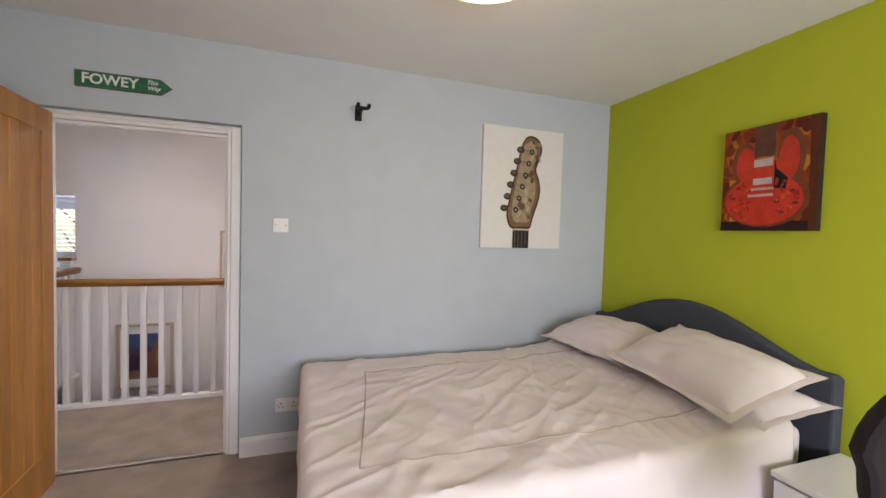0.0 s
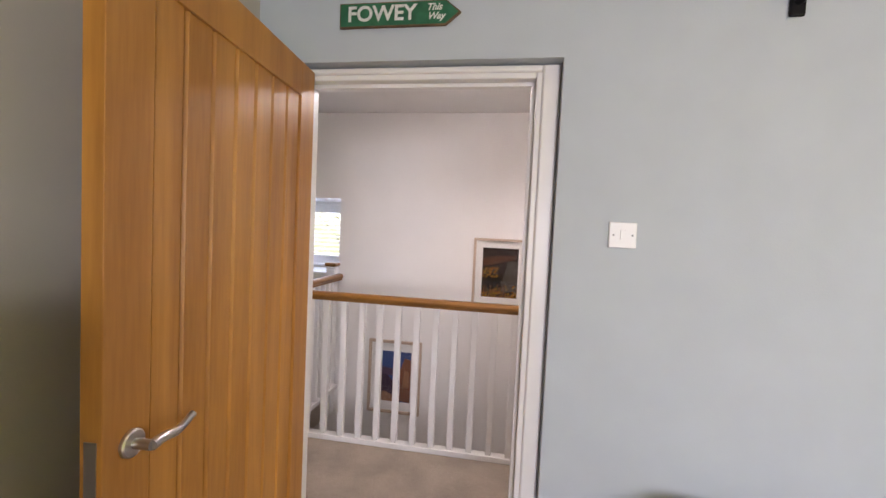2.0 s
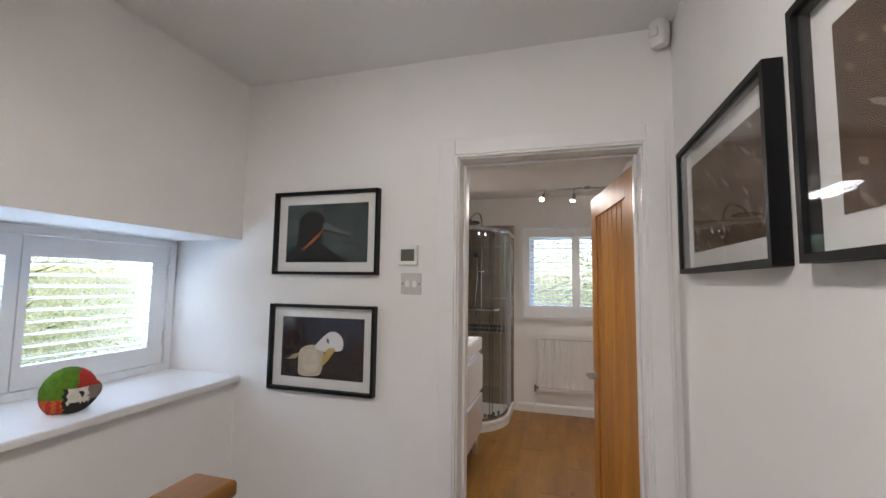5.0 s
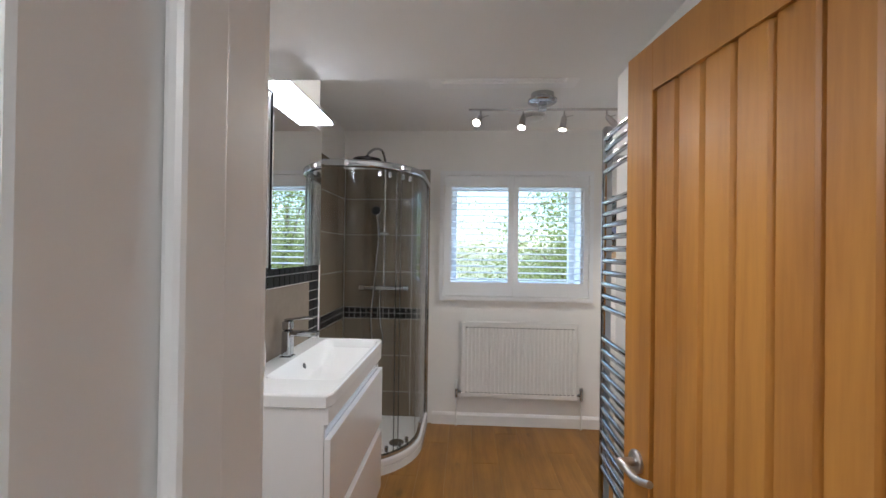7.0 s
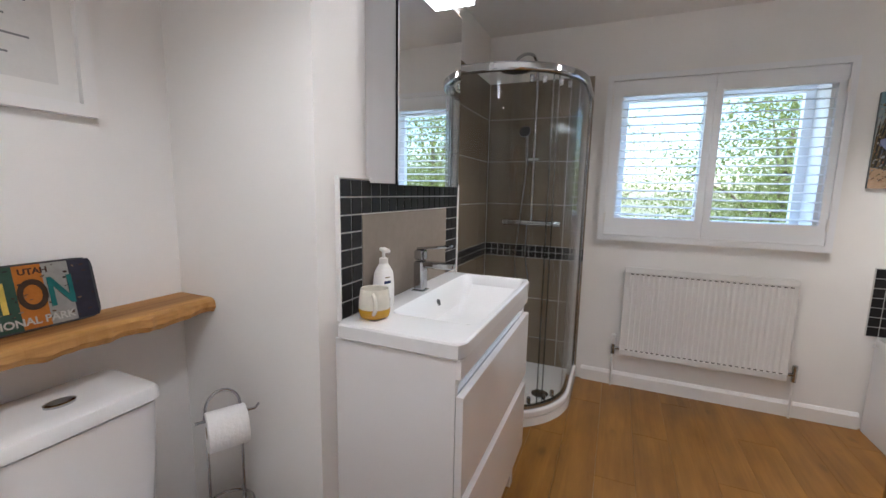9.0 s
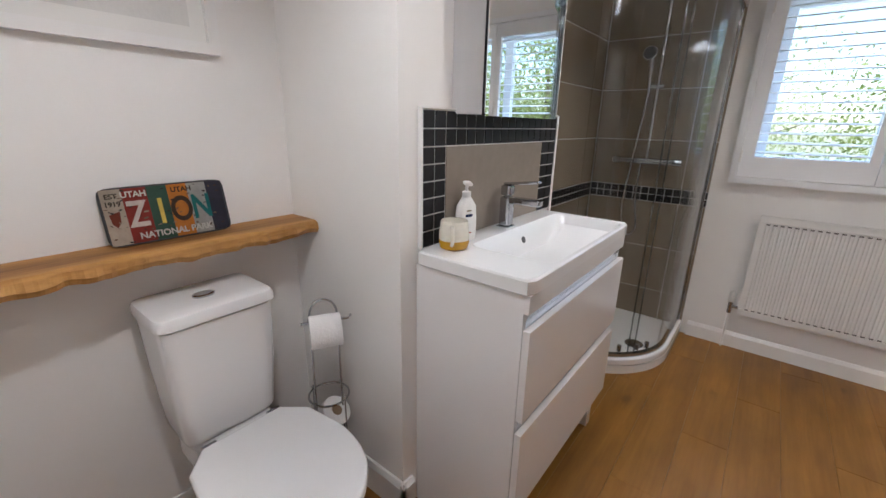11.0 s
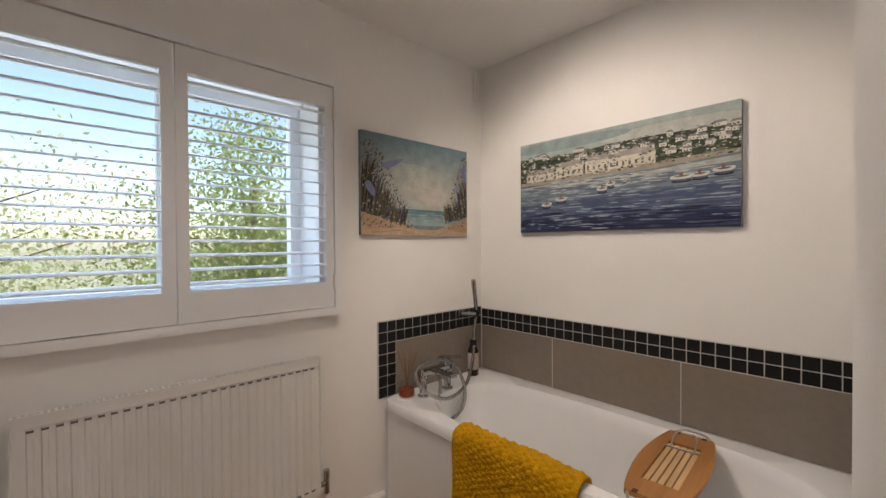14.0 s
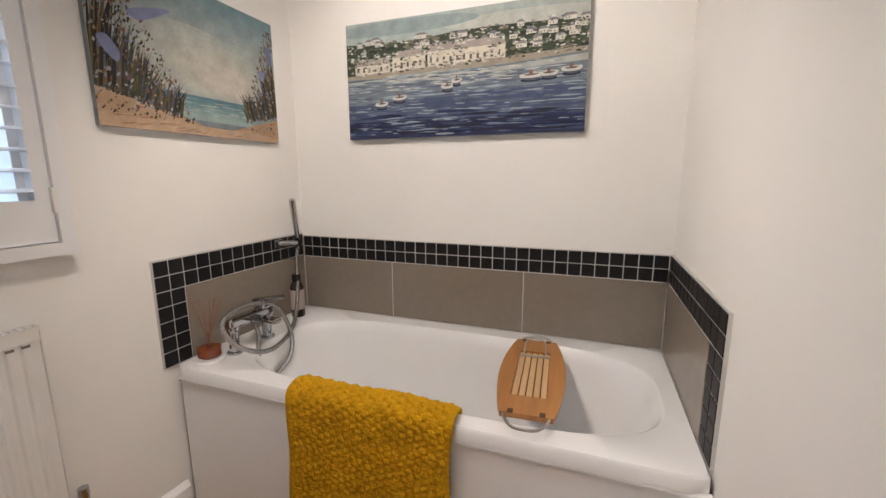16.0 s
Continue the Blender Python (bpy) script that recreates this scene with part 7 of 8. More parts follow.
def bath_caddy():
    root = thing("bath_caddy", "bamboo bath caddy tray with steel loops across the bath", "bath tray")
    root.matrix_basis = pose(3.83, 1.975, 0.602, 0, 0, 4)
    bm = bmesh.new()
    n = 16
    outer = []
    for k in range(n + 1):
        v = -0.27 + 0.54 * k / n
        w = 0.075 + 0.035 * math.cos(v / 0.27 * math.pi / 2) ** 0.8
        outer.append((w, v))
    for s in (-1, 1):
        for k in range(n):
            (a, va), (b, vb) = outer[k], outer[k + 1]
            q = [bm.verts.new((s * px, py, z)) for z in (0, 0.016) for px, py in ((0.055, va), (a, va), (b, vb), (0.055, vb))]
            for f in ((0, 1, 2, 3), (7, 6, 5, 4), (0, 4, 5, 1), (1, 5, 6, 2), (2, 6, 7, 3), (3, 7, 4, 0)):
                bm.faces.new([q[i] for i in f])
    box(bm, -0.055, -0.27, 0, 0.055, -0.16, 0.016)
    box(bm, -0.055, 0.17, 0, 0.055, 0.27, 0.016)
    bmesh.ops.remove_doubles(bm, verts=bm.verts, dist=1e-4)
    part("tray_frame", bm, BAMBOO, root)
    for k in range(5):
        x = -0.044 + k * 0.022
        part("slat", boxes((x - 0.009, -0.16, 0.001, x + 0.009, 0.17, 0.010), bev=0.002), BAMBOO_PALE, root)
    for s in (-1, 1):
        for xx in (-0.045, 0.045):
            part("end_notch", boxes((xx - 0.008, s * 0.262 - 0.012, 0.0155, xx + 0.008, s * 0.262 + 0.009, 0.0168)), BAMBOO_SHADE, root, "dark patch standing in for a shaded cut notch")
    part("slat_well", boxes((-0.0545, -0.1595, -0.006, 0.0545, 0.1695, 0.0005)), BAMBOO_SHADE, root, "dark sheet standing in for shade between the slats")
    part("cross_bar", bar((-0.055, -0.12, 0.016), (0.055, -0.12, 0.016), 0.004), STEEL, root)
    for s in (-1, 1):
        pts = smoothpath([(-0.065, s * 0.24, 0.010), (-0.06, s * 0.285, 0.010), (-0.03, s * 0.325, 0.008), (0.03, s * 0.325, 0.008), (0.06, s * 0.285, 0.010), (0.065, s * 0.24, 0.010)], 5)
        part("loop_handle", piped(pts, 0.0045, 8), STEEL, root)
    part("reading_wire", piped(smoothpath([(-0.04, -0.13, 0.016), (-0.03, -0.19, 0.05), (0.03, -0.19, 0.05), (0.04, -0.13, 0.016)], 5), 0.003, 8), STEEL, root)


bath_caddy()


# Slim upright lump in wall paint, high in the south-east corner.
def corner_stub():
    solid("pipe_stub", turned([(0.004, 2.290), (0.011, 2.300), (0.012, 2.475), (0.004, 2.482)], TB - 0.011, 1.60, 14), WHITE, "short upright white lump in the wall corner", "pipe")


corner_stub()

# paintings
random.seed(21)
beach = []


def blend(c, d, t):
    return tuple(round(p + (q - p) * t, 2) for p, q in zip(c, d))


for k in range(26):
    v = 0.26 + 0.74 * k / 26
    c = blend((0.43, 0.41, 0.36), (0.17, 0.26, 0.30), min(1, max(0, (v - 0.34) / 0.6)) ** 1.1)
    beach.append((c, [(0, v), (1, v + 0.01), (1, v + 0.05), (0, v + 0.05)]))
for k in range(9):
    beach.append((blend((0.33, 0.36, 0.34), (0.46, 0.43, 0.38), k / 8), disc(0.52 + 0.02 * k, 0.50 - 0.012 * k, 0.40 - 0.035 * k, 0.24 - 0.02 * k, 30, -0.2)))
for k in range(8):
    beach.append((blend((0.10, 0.20, 0.24), (0.27, 0.36, 0.35), k / 7), rect(0.15, 0.265 - 0.02 * (k + 1), 0.95, 0.275 - 0.02 * k)))
for k in range(40):
    beach.append((random.choice([(0.34, 0.42, 0.40), (0.16, 0.28, 0.32), (0.42, 0.43, 0.38)]), disc(0.3 + 0.5 * random.random(), 0.12 + 0.14 * random.random(), 0.02 + 0.05 * random.random(), 0.003, 8)))
beach += [((0.42, 0.29, 0.19), [(0, 0), (0.64, 0), (0.50, 0.05), (0.36, 0.12), (0.20, 0.17), (0, 0.22)]), ((0.42, 0.28, 0.18), [(0.5, 0), (1, 0), (1, 0.20), (0.85, 0.14), (0.68, 0.06)]), ((0.48, 0.34, 0.23), [(0, 0), (1, 0), (1, 0.05), (0.7, 0.06), (0.3, 0.07), (0, 0.07)])]
for k in range(70):
    a = random.random()
    beach.append((random.choice([(0.50, 0.36, 0.25), (0.36, 0.23, 0.15), (0.46, 0.33, 0.24)]), disc(a, 0.02 + 0.10 * random.random() * abs(2 * a - 1), 0.02 + 0.03 * random.random(), 0.006, 8, 0.2)))
for k in range(460):
    side = random.random() < 0.64
    foot = (0.36 if side else 0.24) * random.random() ** 1.5
    low = 0.06 + 0.16 * (1 - foot / 0.42) + 0.06 * random.random()
    tall = (0.06 + 0.16 * random.random() + 0.52 * max(0, 1 - foot / (0.24 if side else 0.15)) * random.random()) * (1.0 if side else 0.95)
    tall = max(0.05, tall)
    lean = (0.02 + 0.10 * random.random()) * (0.4 + tall)
    w = 0.003 + 0.005 * random.random()
    pts = [(foot - w, low), (foot + w, low), (foot + lean * 0.35 + w * 0.8, low + tall * 0.55), (foot + lean, low + tall), (foot + lean * 0.35 - w * 0.8, low + tall * 0.55)]
    c = random.choice([(0.03, 0.03, 0.03), (0.06, 0.05, 0.04), (0.10, 0.08, 0.04), (0.05, 0.06, 0.04), (0.15, 0.11, 0.06), (0.09, 0.10, 0.13)])
    beach.append((c, pts if side else [(1 - a, b) for a, b in pts]))
for k in range(820):
    side = random.random() < 0.64
    b = 0.08 + 0.84 * random.random() ** 1.15
    lim = (0.42 * (1 - b) ** 0.8 + 0.05) if side else (0.26 * (1 - b) ** 0.9 + 0.03)
    a = random.random() ** 0.8 * lim
    a = a if side else 1 - a
    c = random.choice([(0.03, 0.03, 0.03), (0.07, 0.05, 0.04), (0.14, 0.09, 0.05), (0.12, 0.14, 0.24), (0.24, 0.25, 0.28), (0.20, 0.08, 0.05), (0.06, 0.07, 0.04), (0.28, 0.21, 0.12), (0.38, 0.36, 0.32)])
    beach.append((c, disc(a, b, 0.002 + 0.005 * random.random(), 0.004 + 0.014 * random.random(), 5, (-0.6 if side else 0.6) * random.random())))
beach += [((0.20, 0.22, 0.36), rounded([(0.03, 0.50), (0.07, 0.52), (0.11, 0.44), (0.10, 0.38), (0.06, 0.42)])), ((0.20, 0.22, 0.36), rounded([(0.16, 0.70), (0.26, 0.76), (0.36, 0.79), (0.28, 0.71), (0.20, 0.66)])), ((0.22, 0.25, 0.38), rounded([(0.86, 0.56), (0.92, 0.58), (0.90, 0.50)])), ((0.16, 0.18, 0.34), rounded([(0.94, 0.78), (0.97, 0.80), (0.98, 0.64), (0.95, 0.68)]))]
canvas("beach_canvas", 1, 1.69, 2.45, 1.435, 1.957, TB, -1, 0.022, surf("blue_canvas_edge", (0.20, 0.24, 0.26), 0.8, var=0.3, scale=14), "canvas painting of a beach between dune grasses", beach)

harbour = [((0.36, 0.42, 0.41), rect(0, 0, 1, 1)), ((0.46, 0.48, 0.45), disc(0.75, 0.88, 0.3, 0.06)), ((0.27, 0.34, 0.35), disc(0.25, 0.93, 0.35, 0.06)), ((0.05, 0.065, 0.045), [(0, 0.83), (0.1, 0.82), (0.3, 0.80), (0.5, 0.84), (0.7, 0.84), (1, 0.82), (1, 0.58), (0, 0.55)])]
for k in range(150):
    a, b = random.random(), 0.60 + 0.22 * random.random()
    harbour.append((random.choice([(0.03, 0.04, 0.03), (0.09, 0.11, 0.06), (0.16, 0.15, 0.11), (0.06, 0.08, 0.05)]), disc(a, b, 0.02, 0.016, 7)))
for k in range(46):
    a, b, w, h = random.random(), 0.63 + 0.19 * random.random(), 0.02 + 0.025 * random.random(), 0.03
    harbour += [((0.62, 0.60, 0.54), rect(a, b, a + w, b + h)), ((0.22, 0.21, 0.22), [(a - 0.004, b + h), (a + w + 0.004, b + h), (a + w - 0.006, b + h + 0.02), (a + 0.006, b + h + 0.02)])]
    for q in range(2):
        harbour.append(((0.12, 0.12, 0.12), rect(a + 0.006 + q * 0.011, b + 0.008, a + 0.010 + q * 0.011, b + 0.02)))
for a0, a1, b0, b1 in ((0.04, 0.21, 0.55, 0.64), (0.22, 0.37, 0.565, 0.68), (0.38, 0.70, 0.575, 0.70)):
    harbour += [((0.62, 0.58, 0.49), rect(a0, b0, a1, b1)), ((0.36, 0.32, 0.29), [(a0 - 0.005, b1), (a1 + 0.005, b1), (a1 - 0.02, b1 + 0.055), (a0 + 0.02, b1 + 0.055)])]
    for k in range(int((a1 - a0) / 0.028)):
        harbour.append(((0.13, 0.12, 0.11), rect(a0 + 0.010 + k * 0.028, b0 + 0.035, a0 + 0.020 + k * 0.028, b0 + 0.075)))
harbour += [((0.34, 0.30, 0.24), [(0, 0.5), (0.25, 0.53), (0.7, 0.545), (1, 0.585), (1, 0.62), (0.68, 0.60), (0.2, 0.57), (0, 0.56)]), ((0.17, 0.21, 0.25), [(0, 0), (1, 0), (1, 0.585), (0.7, 0.545), (0.25, 0.52), (0.0, 0.44)]), ((0.40, 0.41, 0.40), [(0.25, 0.50), (0.7, 0.53), (1, 0.57), (1, 0.52), (0.6, 0.49), (0.3, 0.46)]), ((0.075, 0.10, 0.18), [(0, 0), (1, 0), (1, 0.38), (0.5, 0.35), (0, 0.30)]), ((0.030, 0.036, 0.085), rect(0, 0, 1, 0.15))]
for k in range(230):
    a, b = random.random(), 0.02 + 0.5 * random.random() ** 0.9
    t = b / 0.5
    c = random.choice([(0.06 + 0.12 * t, 0.085 + 0.13 * t, 0.16 + 0.10 * t), (0.04 + 0.1 * t, 0.05 + 0.12 * t, 0.12 + 0.1 * t), (0.30, 0.36, 0.42), (0.11, 0.14, 0.22)])
    harbour.append((c, disc(a, b, 0.02 + 0.06 * random.random(), 0.004 + 0.006 * random.random(), 8, 0.05 * (random.random() - 0.5))))
for k in range(620):
    a = random.random()
    b = 0.55 + 0.04 * a + 0.27 * random.random() ** 1.1
    c = random.choice([(0.55, 0.52, 0.45), (0.10, 0.10, 0.09), (0.26, 0.22, 0.17), (0.05, 0.07, 0.04), (0.40, 0.36, 0.30), (0.16, 0.17, 0.19), (0.60, 0.59, 0.55)])
    harbour.append((c, disc(a, b, 0.002 + 0.008 * random.random(), 0.003 + 0.010 * random.random(), 5, random.random() * 3)))
for k in range(420):
    a, b = random.random(), 0.02 + 0.48 * random.random()
    t = b / 0.5
    c = random.choice([(0.05 + 0.16 * t, 0.07 + 0.18 * t, 0.15 + 0.16 * t), (0.03 + 0.1 * t, 0.04 + 0.11 * t, 0.10 + 0.09 * t), (0.24 + 0.1 * t, 0.30 + 0.1 * t, 0.36 + 0.06 * t)])
    harbour.append((c, disc(a, b, 0.008 + 0.035 * random.random(), 0.0015 + 0.004 * random.random(), 6, 0.16 * (random.random() - 0.5))))
for k in range(150):
    a, b = 0.2 + 0.7 * random.random(), 0.40 + 0.13 * random.random()
    harbour.append((random.choice([(0.50, 0.50, 0.48), (0.42, 0.44, 0.44), (0.30, 0.35, 0.40), (0.56, 0.55, 0.51)]), disc(a, b + 0.03 * a, 0.01 + 0.03 * random.random(), 0.0015 + 0.004 * random.random(), 7, 0.1 * (random.random() - 0.3))))
for k in range(60):
    a, b = random.random(), 0.02 + 0.2 * random.random()
    harbour.append((random.choice([(0.02, 0.025, 0.07), (0.035, 0.045, 0.11), (0.03, 0.03, 0.05)]), disc(a, b, 0.03 + 0.06 * random.random(), 0.004 + 0.006 * random.random(), 8, 0.08 * (random.random() - 0.5))))
for a, b, s in ((0.165, 0.30, 0.9), (0.25, 0.345, 0.95), (0.465, 0.41, 0.8), (0.505, 0.45, 0.6), (0.80, 0.44, 1.3), (0.865, 0.445, 1.0), (0.945, 0.465, 1.1)):
    harbour += [((0.03, 0.04, 0.07), disc(a, b - 0.034, 0.030 * s, 0.016)), ((0.10, 0.11, 0.14), rounded([(a - 0.027 * s, b + 0.010), (a + 0.029 * s, b + 0.014), (a + 0.020 * s, b - 0.032), (a - 0.018 * s, b - 0.032)], 3)), ((0.58, 0.57, 0.54), rounded([(a - 0.030 * s, b + 0.012), (a + 0.032 * s, b + 0.020), (a + 0.024 * s, b - 0.014), (a - 0.024 * s, b - 0.016)], 3)), ((0.16, 0.13, 0.12), rounded([(a - 0.020 * s, b + 0.010), (a + 0.022 * s, b + 0.014), (a + 0.012 * s, b + 0.001), (a - 0.012 * s, b)], 3)), ((0.22, 0.12, 0.09), rect(a - 0.006 * s, b + 0.010, a + 0.005 * s, b + 0.040))]
canvas("harbour_canvas", 0, 3.715, 4.775, 1.45, 1.955, BY, 1, 0.03, surf("grey_canvas_edge", (0.24, 0.27, 0.30), 0.8, var=0.3, scale=14), "wide canvas painting of a harbour town with boats", harbour)

# ---------------------------------------------------------------- tiling and floor boards


def tiler(name, axis, d, side, th, label):
    root = thing(name, label, "wall tiles", kind="structure")
    cache = {}
    def lay(a0, a1, z0, z1, material, kind, gap=0.0035, proud=0.0):
        """One tile in the wall's plane between a0..a1 and z0..z1."""
        w, h = abs(a1 - a0) - gap, z1 - z0 - gap
        key = (round(w, 4), round(h, 4), material.name)
        if key not in cache:
            bm = bmesh.new()
            box(bm, -w / 2, -th / 2, -h / 2, w / 2, th / 2, h / 2, 0.0012, 1)
            me = bpy.data.meshes.new(kind)
            bm.to_mesh(me)
            bm.free()
            me.materials.append(material)
            cache[key] = me
        ob = new(kind, cache[key])
        ob.parent = root
        c = d + side * (th / 2 + 0.003 + proud)
        ob.matrix_basis = pose((a0 + a1) / 2, c, (z0 + z1) / 2) if axis == 0 else pose(c, (a0 + a1) / 2, (z0 + z1) / 2, 0, 0, 90)
    def bed(a0, a1, z0, z1):
        e, f = sorted((d + side * 0.0005, d + side * (0.003 + th * 0.7)))
        part("grout_bed", boxes((a0, e, z0, a1, f, z1) if axis == 0 else (e, a0, z0, f, a1, z1)), GROUT, root)
    return root, lay, bed


def mosaic_strip(lay, a0, a1, z0, z1, pitch):
    na, nz = max(1, round((a1 - a0) / pitch)), max(1, round((z1 - z0) / pitch))
    for i in range(na):
        for j in range(nz):
            lay(a0 + (a1 - a0) * i / na, a0 + (a1 - a0) * (i + 1) / na, z0 + (z1 - z0) * j / nz, z0 + (z1 - z0) * (j + 1) / nz, MOSAIC, "mosaic_tile", 0.004)


# splashback behind the basin
_, lay, bed_of = tiler("splashback", 0, TK, -1, 0.008, "charcoal mosaic and taupe tile splashback behind the basin")
bed_of(2.972, 3.895, 0.991, 1.408)
mosaic_strip(lay, 2.975, 3.892, 1.300, 1.405, 0.0525)
mosaic_strip(lay, 2.975, 3.083, 0.992, 1.300, 0.054)
mosaic_strip(lay, 3.760, 3.892, 0.992, 1.300, 0.054)
lay(3.083, 3.760, 0.992, 1.300, TAN, "taupe_tile")
structure("trim_tile_edge", boxes((3.893, TK - 0.014, 0.0, TSX + 0.002, TK - 0.0005, 1.408), (2.965, TK - 0.013, 0.991, 2.972, TK - 0.0005, 1.413), (2.972, TK - 0.013, 1.408, 3.893, TK - 0.0005, 1.413)), GLOSS, "white tile edge trim", "trim")

# bath surround
_, lay, bed_of = tiler("bath_tiles_long", 0, BY, 1, 0.008, "taupe tiles with a charcoal mosaic border along the bath")
bed_of(SX + 0.012, TB - 0.001, 0.581, 0.972)
mosaic_strip(lay, SX + 0.013, TB - 0.013, 0.862, 0.970, 0.054)
for a0, a1 in ((SX + 0.013, 3.935), (3.935, 4.58), (4.58, TB - 0.013)):
    lay(a0, a1, 0.582, 0.862, TAN, "taupe_tile", 0.0045)
_, lay, bed_of = tiler("bath_tiles_east", 1, TB, -1, 0.008, "taupe tile with a charcoal mosaic border at the tap end")
bed_of(BY + 0.0125, 2.345, 0.581, 0.985)
mosaic_strip(lay, BY + 0.0125, 2.343, 0.868, 0.982, 0.0555)
mosaic_strip(lay, 2.232, 2.343, 0.582, 0.868, 0.0555)
lay(BY + 0.0125, 2.232, 0.582, 0.868, TAN, "taupe_tile")
_, lay, bed_of = tiler("bath_tiles_west", 1, SX, 1, 0.008, "taupe tile with a charcoal mosaic border at the foot of the bath")
bed_of(BY + 0.0125, 2.268, 0.581, 0.975)
mosaic_strip(lay, BY + 0.0125, 2.266, 0.862, 0.972, 0.054)
mosaic_strip(lay, 2.156, 2.266, 0.582, 0.862, 0.054)
lay(BY + 0.0125, 2.156, 0.582, 0.862, TAN, "taupe_tile")

# shower walls
rows = [(0.05, 0.26), (0.26, 0.57), (0.57, 0.884), (0.98, 1.289), (1.289, 1.604), (1.604, 1.913), (1.913, 2.174)]
_, lay, bed_of = tiler("shower_tiles_north", 0, TS, -1, 0.008, "taupe shower tiles with a charcoal mosaic band")
bed_of(TSX + 0.002, TB - 0.001, 0.0, 2.176)
cuts = [TSX + 0.003, 4.30, 4.90, TB - 0.012]
for z0, z1 in rows:
    for a0, a1 in zip(cuts, cuts[1:]):
        lay(a0, a1, z0, z1, SHTILE, "taupe_tile", 0.004)
mosaic_strip(lay, TSX + 0.003, TB - 0.012, 0.884, 0.98, 0.048)
_, lay, bed_of = tiler("shower_tiles_east", 1, TB, -1, 0.008, "taupe shower tiles with a charcoal mosaic band")
bed_of(3.935, TS - 0.012, 0.0, 2.176)
cuts = [3.936, 4.09, TS - 0.012]
for z0, z1 in rows:
    for a0, a1 in zip(cuts, cuts[1:]):
        lay(a0, a1, z0, z1, SHTILE, "taupe_tile", 0.004)
mosaic_strip(lay, 3.936, TS - 0.012, 0.884, 0.98, 0.048)


def floor_planks():
    root = bpy.data.objects["floor_bathroom"]
    W, Lg = 0.184, 1.22
    cache = {}
    y = BY + 0.001
    r = 0
    while y < TT - 0.002:
        y1 = min(y + W, TT - 0.001)
        x = LX + 0.1 - (r * 0.47 % Lg)
        while x < TB:
            a0, a1 = max(x, LX + 0.1), min(x + Lg, TB - 0.001)
            if y1 < LS:
                a0 = max(a0, SX - 0.05)
            if a1 - a0 > 0.02:
                key = (round(a1 - a0, 3), round(y1 - y, 3))
                if key not in cache:
                    bm = bmesh.new()
                    box(bm, -key[0] / 2 + 0.0003, -key[1] / 2 + 0.0003, -0.006, key[0] / 2 - 0.0003, key[1] / 2 - 0.0003, 0.006, 0.0012, 1)
                    me = bpy.data.meshes.new("plank")
                    bm.to_mesh(me)
                    bm.free()
                    me.materials.append(PLANK)
                    cache[key] = me
                ob = new("plank", cache[key])
                ob.parent = root
                ob.matrix_basis = pose((a0 + a1) / 2, (y + y1) / 2, -0.006)
            x += Lg
        y += W
        r += 1


floor_planks()

# ---------------------------------------------------------------- outside
GROUND = surf("garden_ground", (0.26, 0.27, 0.19), 1.0, var=0.4, scale=0.8, bump=0.3, bump_scale=8)
structure("ground", boxes((-400, -400, -3.4, 400, 400, -2.95)), GROUND, "garden ground outside the house", "ground")
BARK = surf("bark", (0.10, 0.075, 0.05), 0.95, var=0.4, scale=8, bump=0.5, bump_scale=30)


def leaf_material(name, rgb):
    m = surf(name, rgb, 0.55, var=0.35, scale=1.2)
    nt = m.node_tree
    b = nt.nodes["Principled BSDF"]
    tl = nt.nodes.new("ShaderNodeBsdfTranslucent")
    tl.inputs[0].default_value = (rgb[0] * 1.6, rgb[1] * 1.5, rgb[2] * 0.8, 1)
    mx = nt.nodes.new("ShaderNodeMixShader")
    mx.inputs[0].default_value = 0.5
    nt.links.new(b.outputs[0], mx.inputs[1])
    nt.links.new(tl.outputs[0], mx.inputs[2])
    nt.links.new(mx.outputs[0], nt.nodes["Material Output"].inputs[0])
    return m


LEAF = [leaf_material("leaf_green", (0.20, 0.25, 0.10)), leaf_material("leaf_yellow_green", (0.38, 0.41, 0.30))]


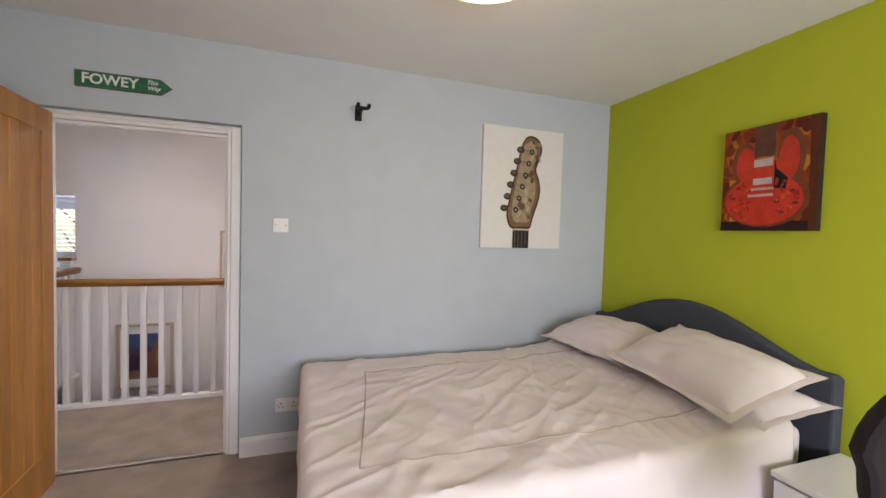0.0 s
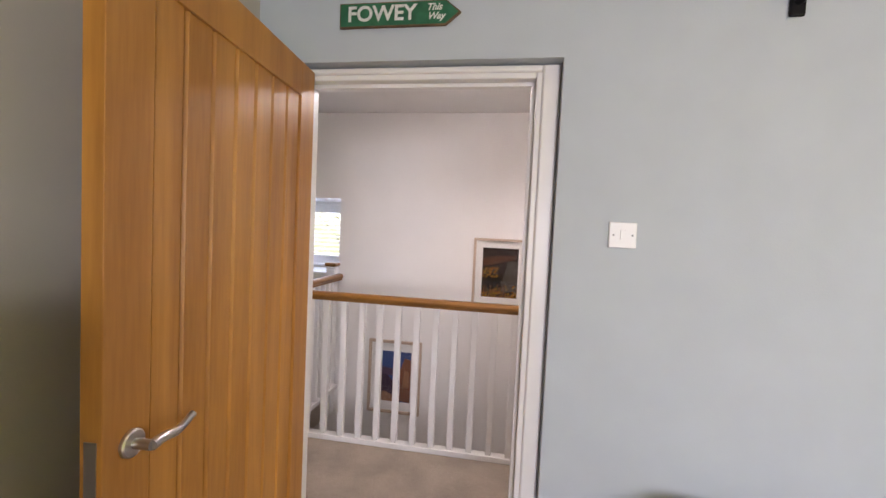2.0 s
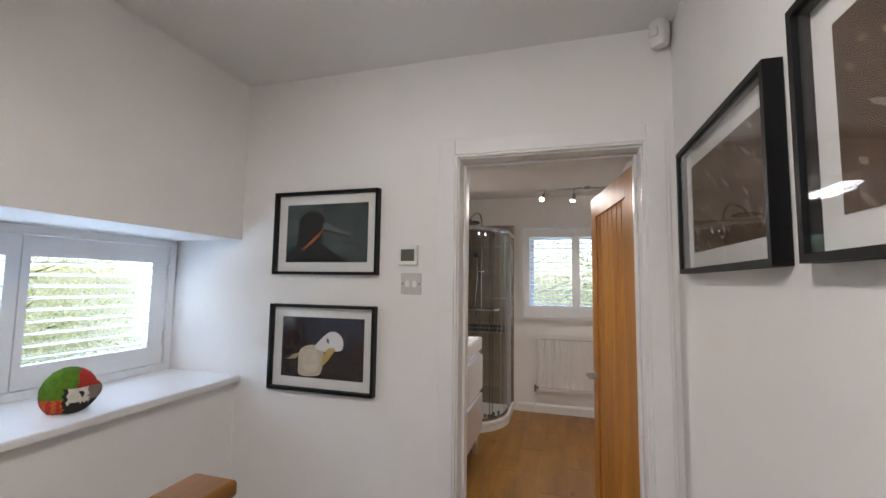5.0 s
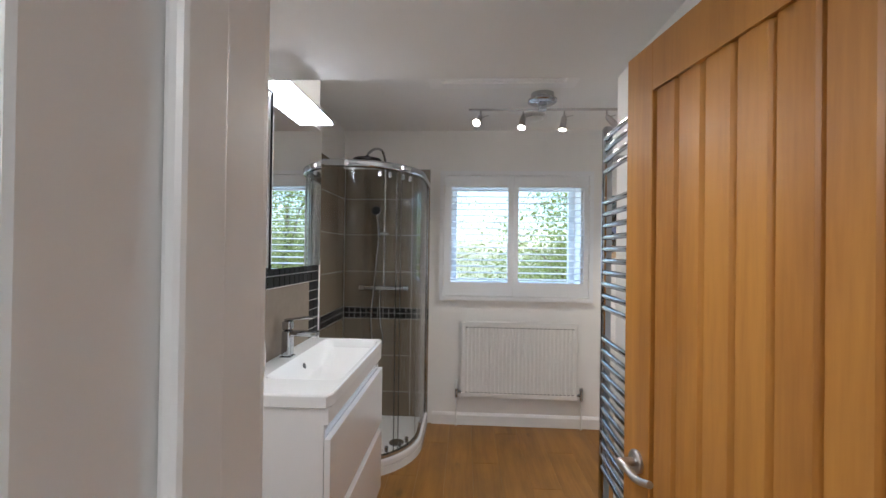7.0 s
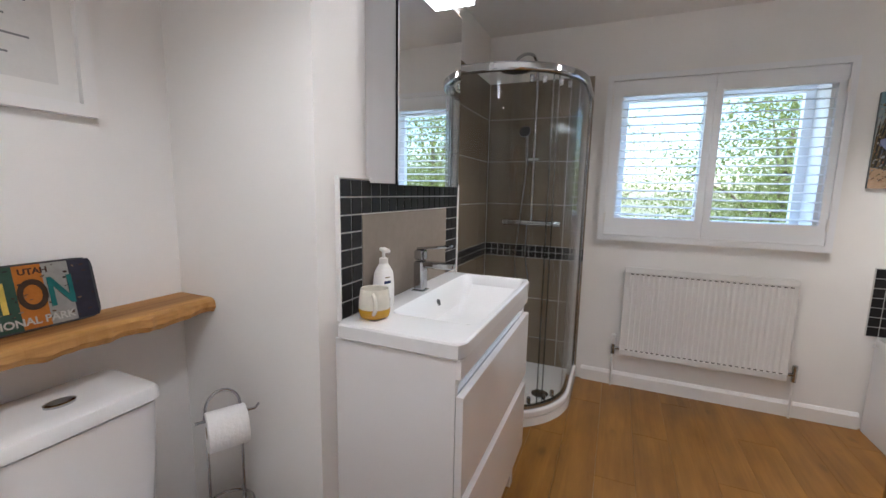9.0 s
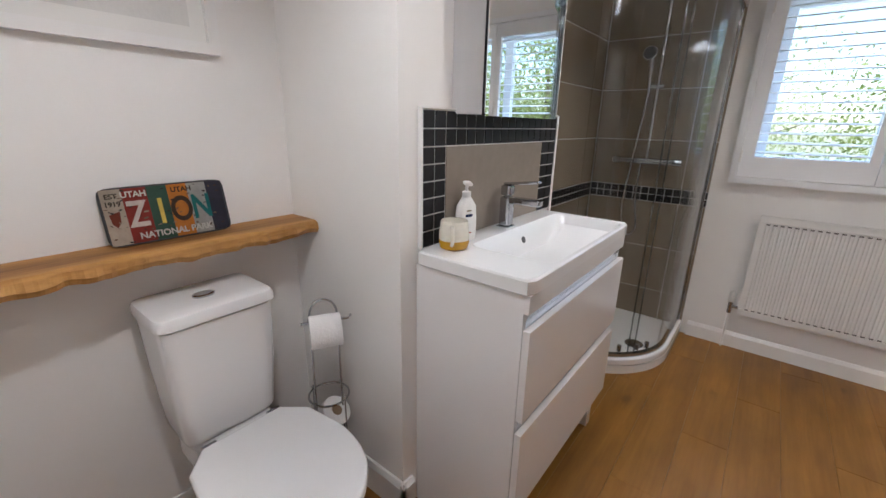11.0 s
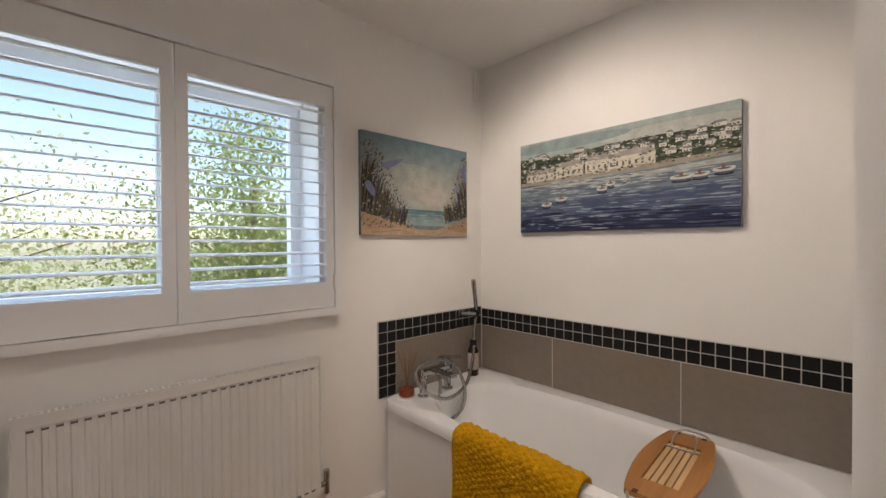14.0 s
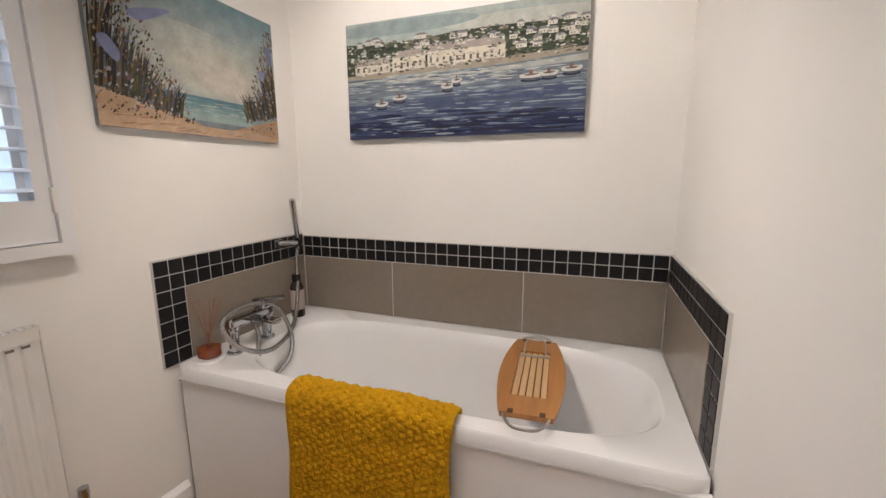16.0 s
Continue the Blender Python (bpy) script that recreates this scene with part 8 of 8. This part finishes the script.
def tree(x, y, h, spread, seed, leaves, which, label):
    rng = np.random.default_rng(seed)
    root = thing("tree", label, "tree", "garden trees", at=(x, y, -2.95))
    trunk = part("trunk", tube(bmesh.new(), [(0, 0, 0), (0.05, 0.02, h * 0.3), (-0.05, 0.05, h * 0.6), (0.05, -0.04, h * 0.9)], [0.16, 0.13, 0.09, 0.03], 10), BARK, root)
    tips = []
    for k in range(12):
        a = 2 * math.pi * k / 12 + rng.uniform(-0.3, 0.3)
        z0 = h * rng.uniform(0.25, 0.7)
        r = spread * rng.uniform(0.55, 1.0)
        tip = (r * math.cos(a), r * math.sin(a), min(h, z0 + h * rng.uniform(0.05, 0.35)))
        part("limb", tube(bmesh.new(), [(0, 0, z0), (tip[0] * 0.5, tip[1] * 0.5, z0 + (tip[2] - z0) * 0.65), tip], [0.035, 0.02, 0.007], 7), BARK, trunk)
        tips.append(tip)
    tips = np.array(tips + [(0, 0, h)])
    c = tips[rng.integers(0, len(tips), leaves // 60)] * rng.uniform(0.5, 1.05, (leaves // 60, 1)) + rng.normal(0, spread * 0.16, (leaves // 60, 3))
    c[:, 2] = np.clip(c[:, 2], h * 0.12, h * 1.08)
    p = np.repeat(c, 60, axis=0) + rng.normal(0, 0.30, (len(c) * 60, 3))
    n = len(p)
    u = rng.normal(size=(n, 3))
    u /= np.linalg.norm(u, axis=1, keepdims=True)
    w = np.cross(u, rng.normal(size=(n, 3)))
    w /= np.linalg.norm(w, axis=1, keepdims=True)
    s = rng.uniform(0.024, 0.05, (n, 1))
    verts = np.stack([p - u * s, p + w * s * 0.5, p + u * s, p - w * s * 0.5], axis=1).reshape(-1, 3)
    faces = np.arange(n * 4).reshape(-1, 4)
    me = bpy.data.meshes.new("crown")
    me.from_pydata(verts.tolist(), [], faces.tolist())
    me.materials.append(LEAF[which])
    ob = new("crown", me)
    ob.parent = root
    tagged(ob, kind="stuff")


tree(10.2, 1.3, 6.0, 2.0, 1, 44000, 0, "leafy green tree beyond the bathroom window")
tree(11.5, 5.3, 6.4, 2.2, 2, 20000, 1, "pale leafy tree beyond the bathroom window")
tree(9.4, -0.6, 5.6, 1.9, 3, 40000, 0, "leafy green tree at the garden edge")
tree(1.0, 10.5, 5.6, 1.9, 4, 34000, 0, "leafy green tree beyond the landing window")
tree(4.2, 12.5, 6.2, 2.2, 5, 28000, 1, "pale leafy tree across the garden")
tree(-4.2, 12.5, 6.0, 2.2, 6, 30000, 1, "pale leafy tree beyond the stair window")
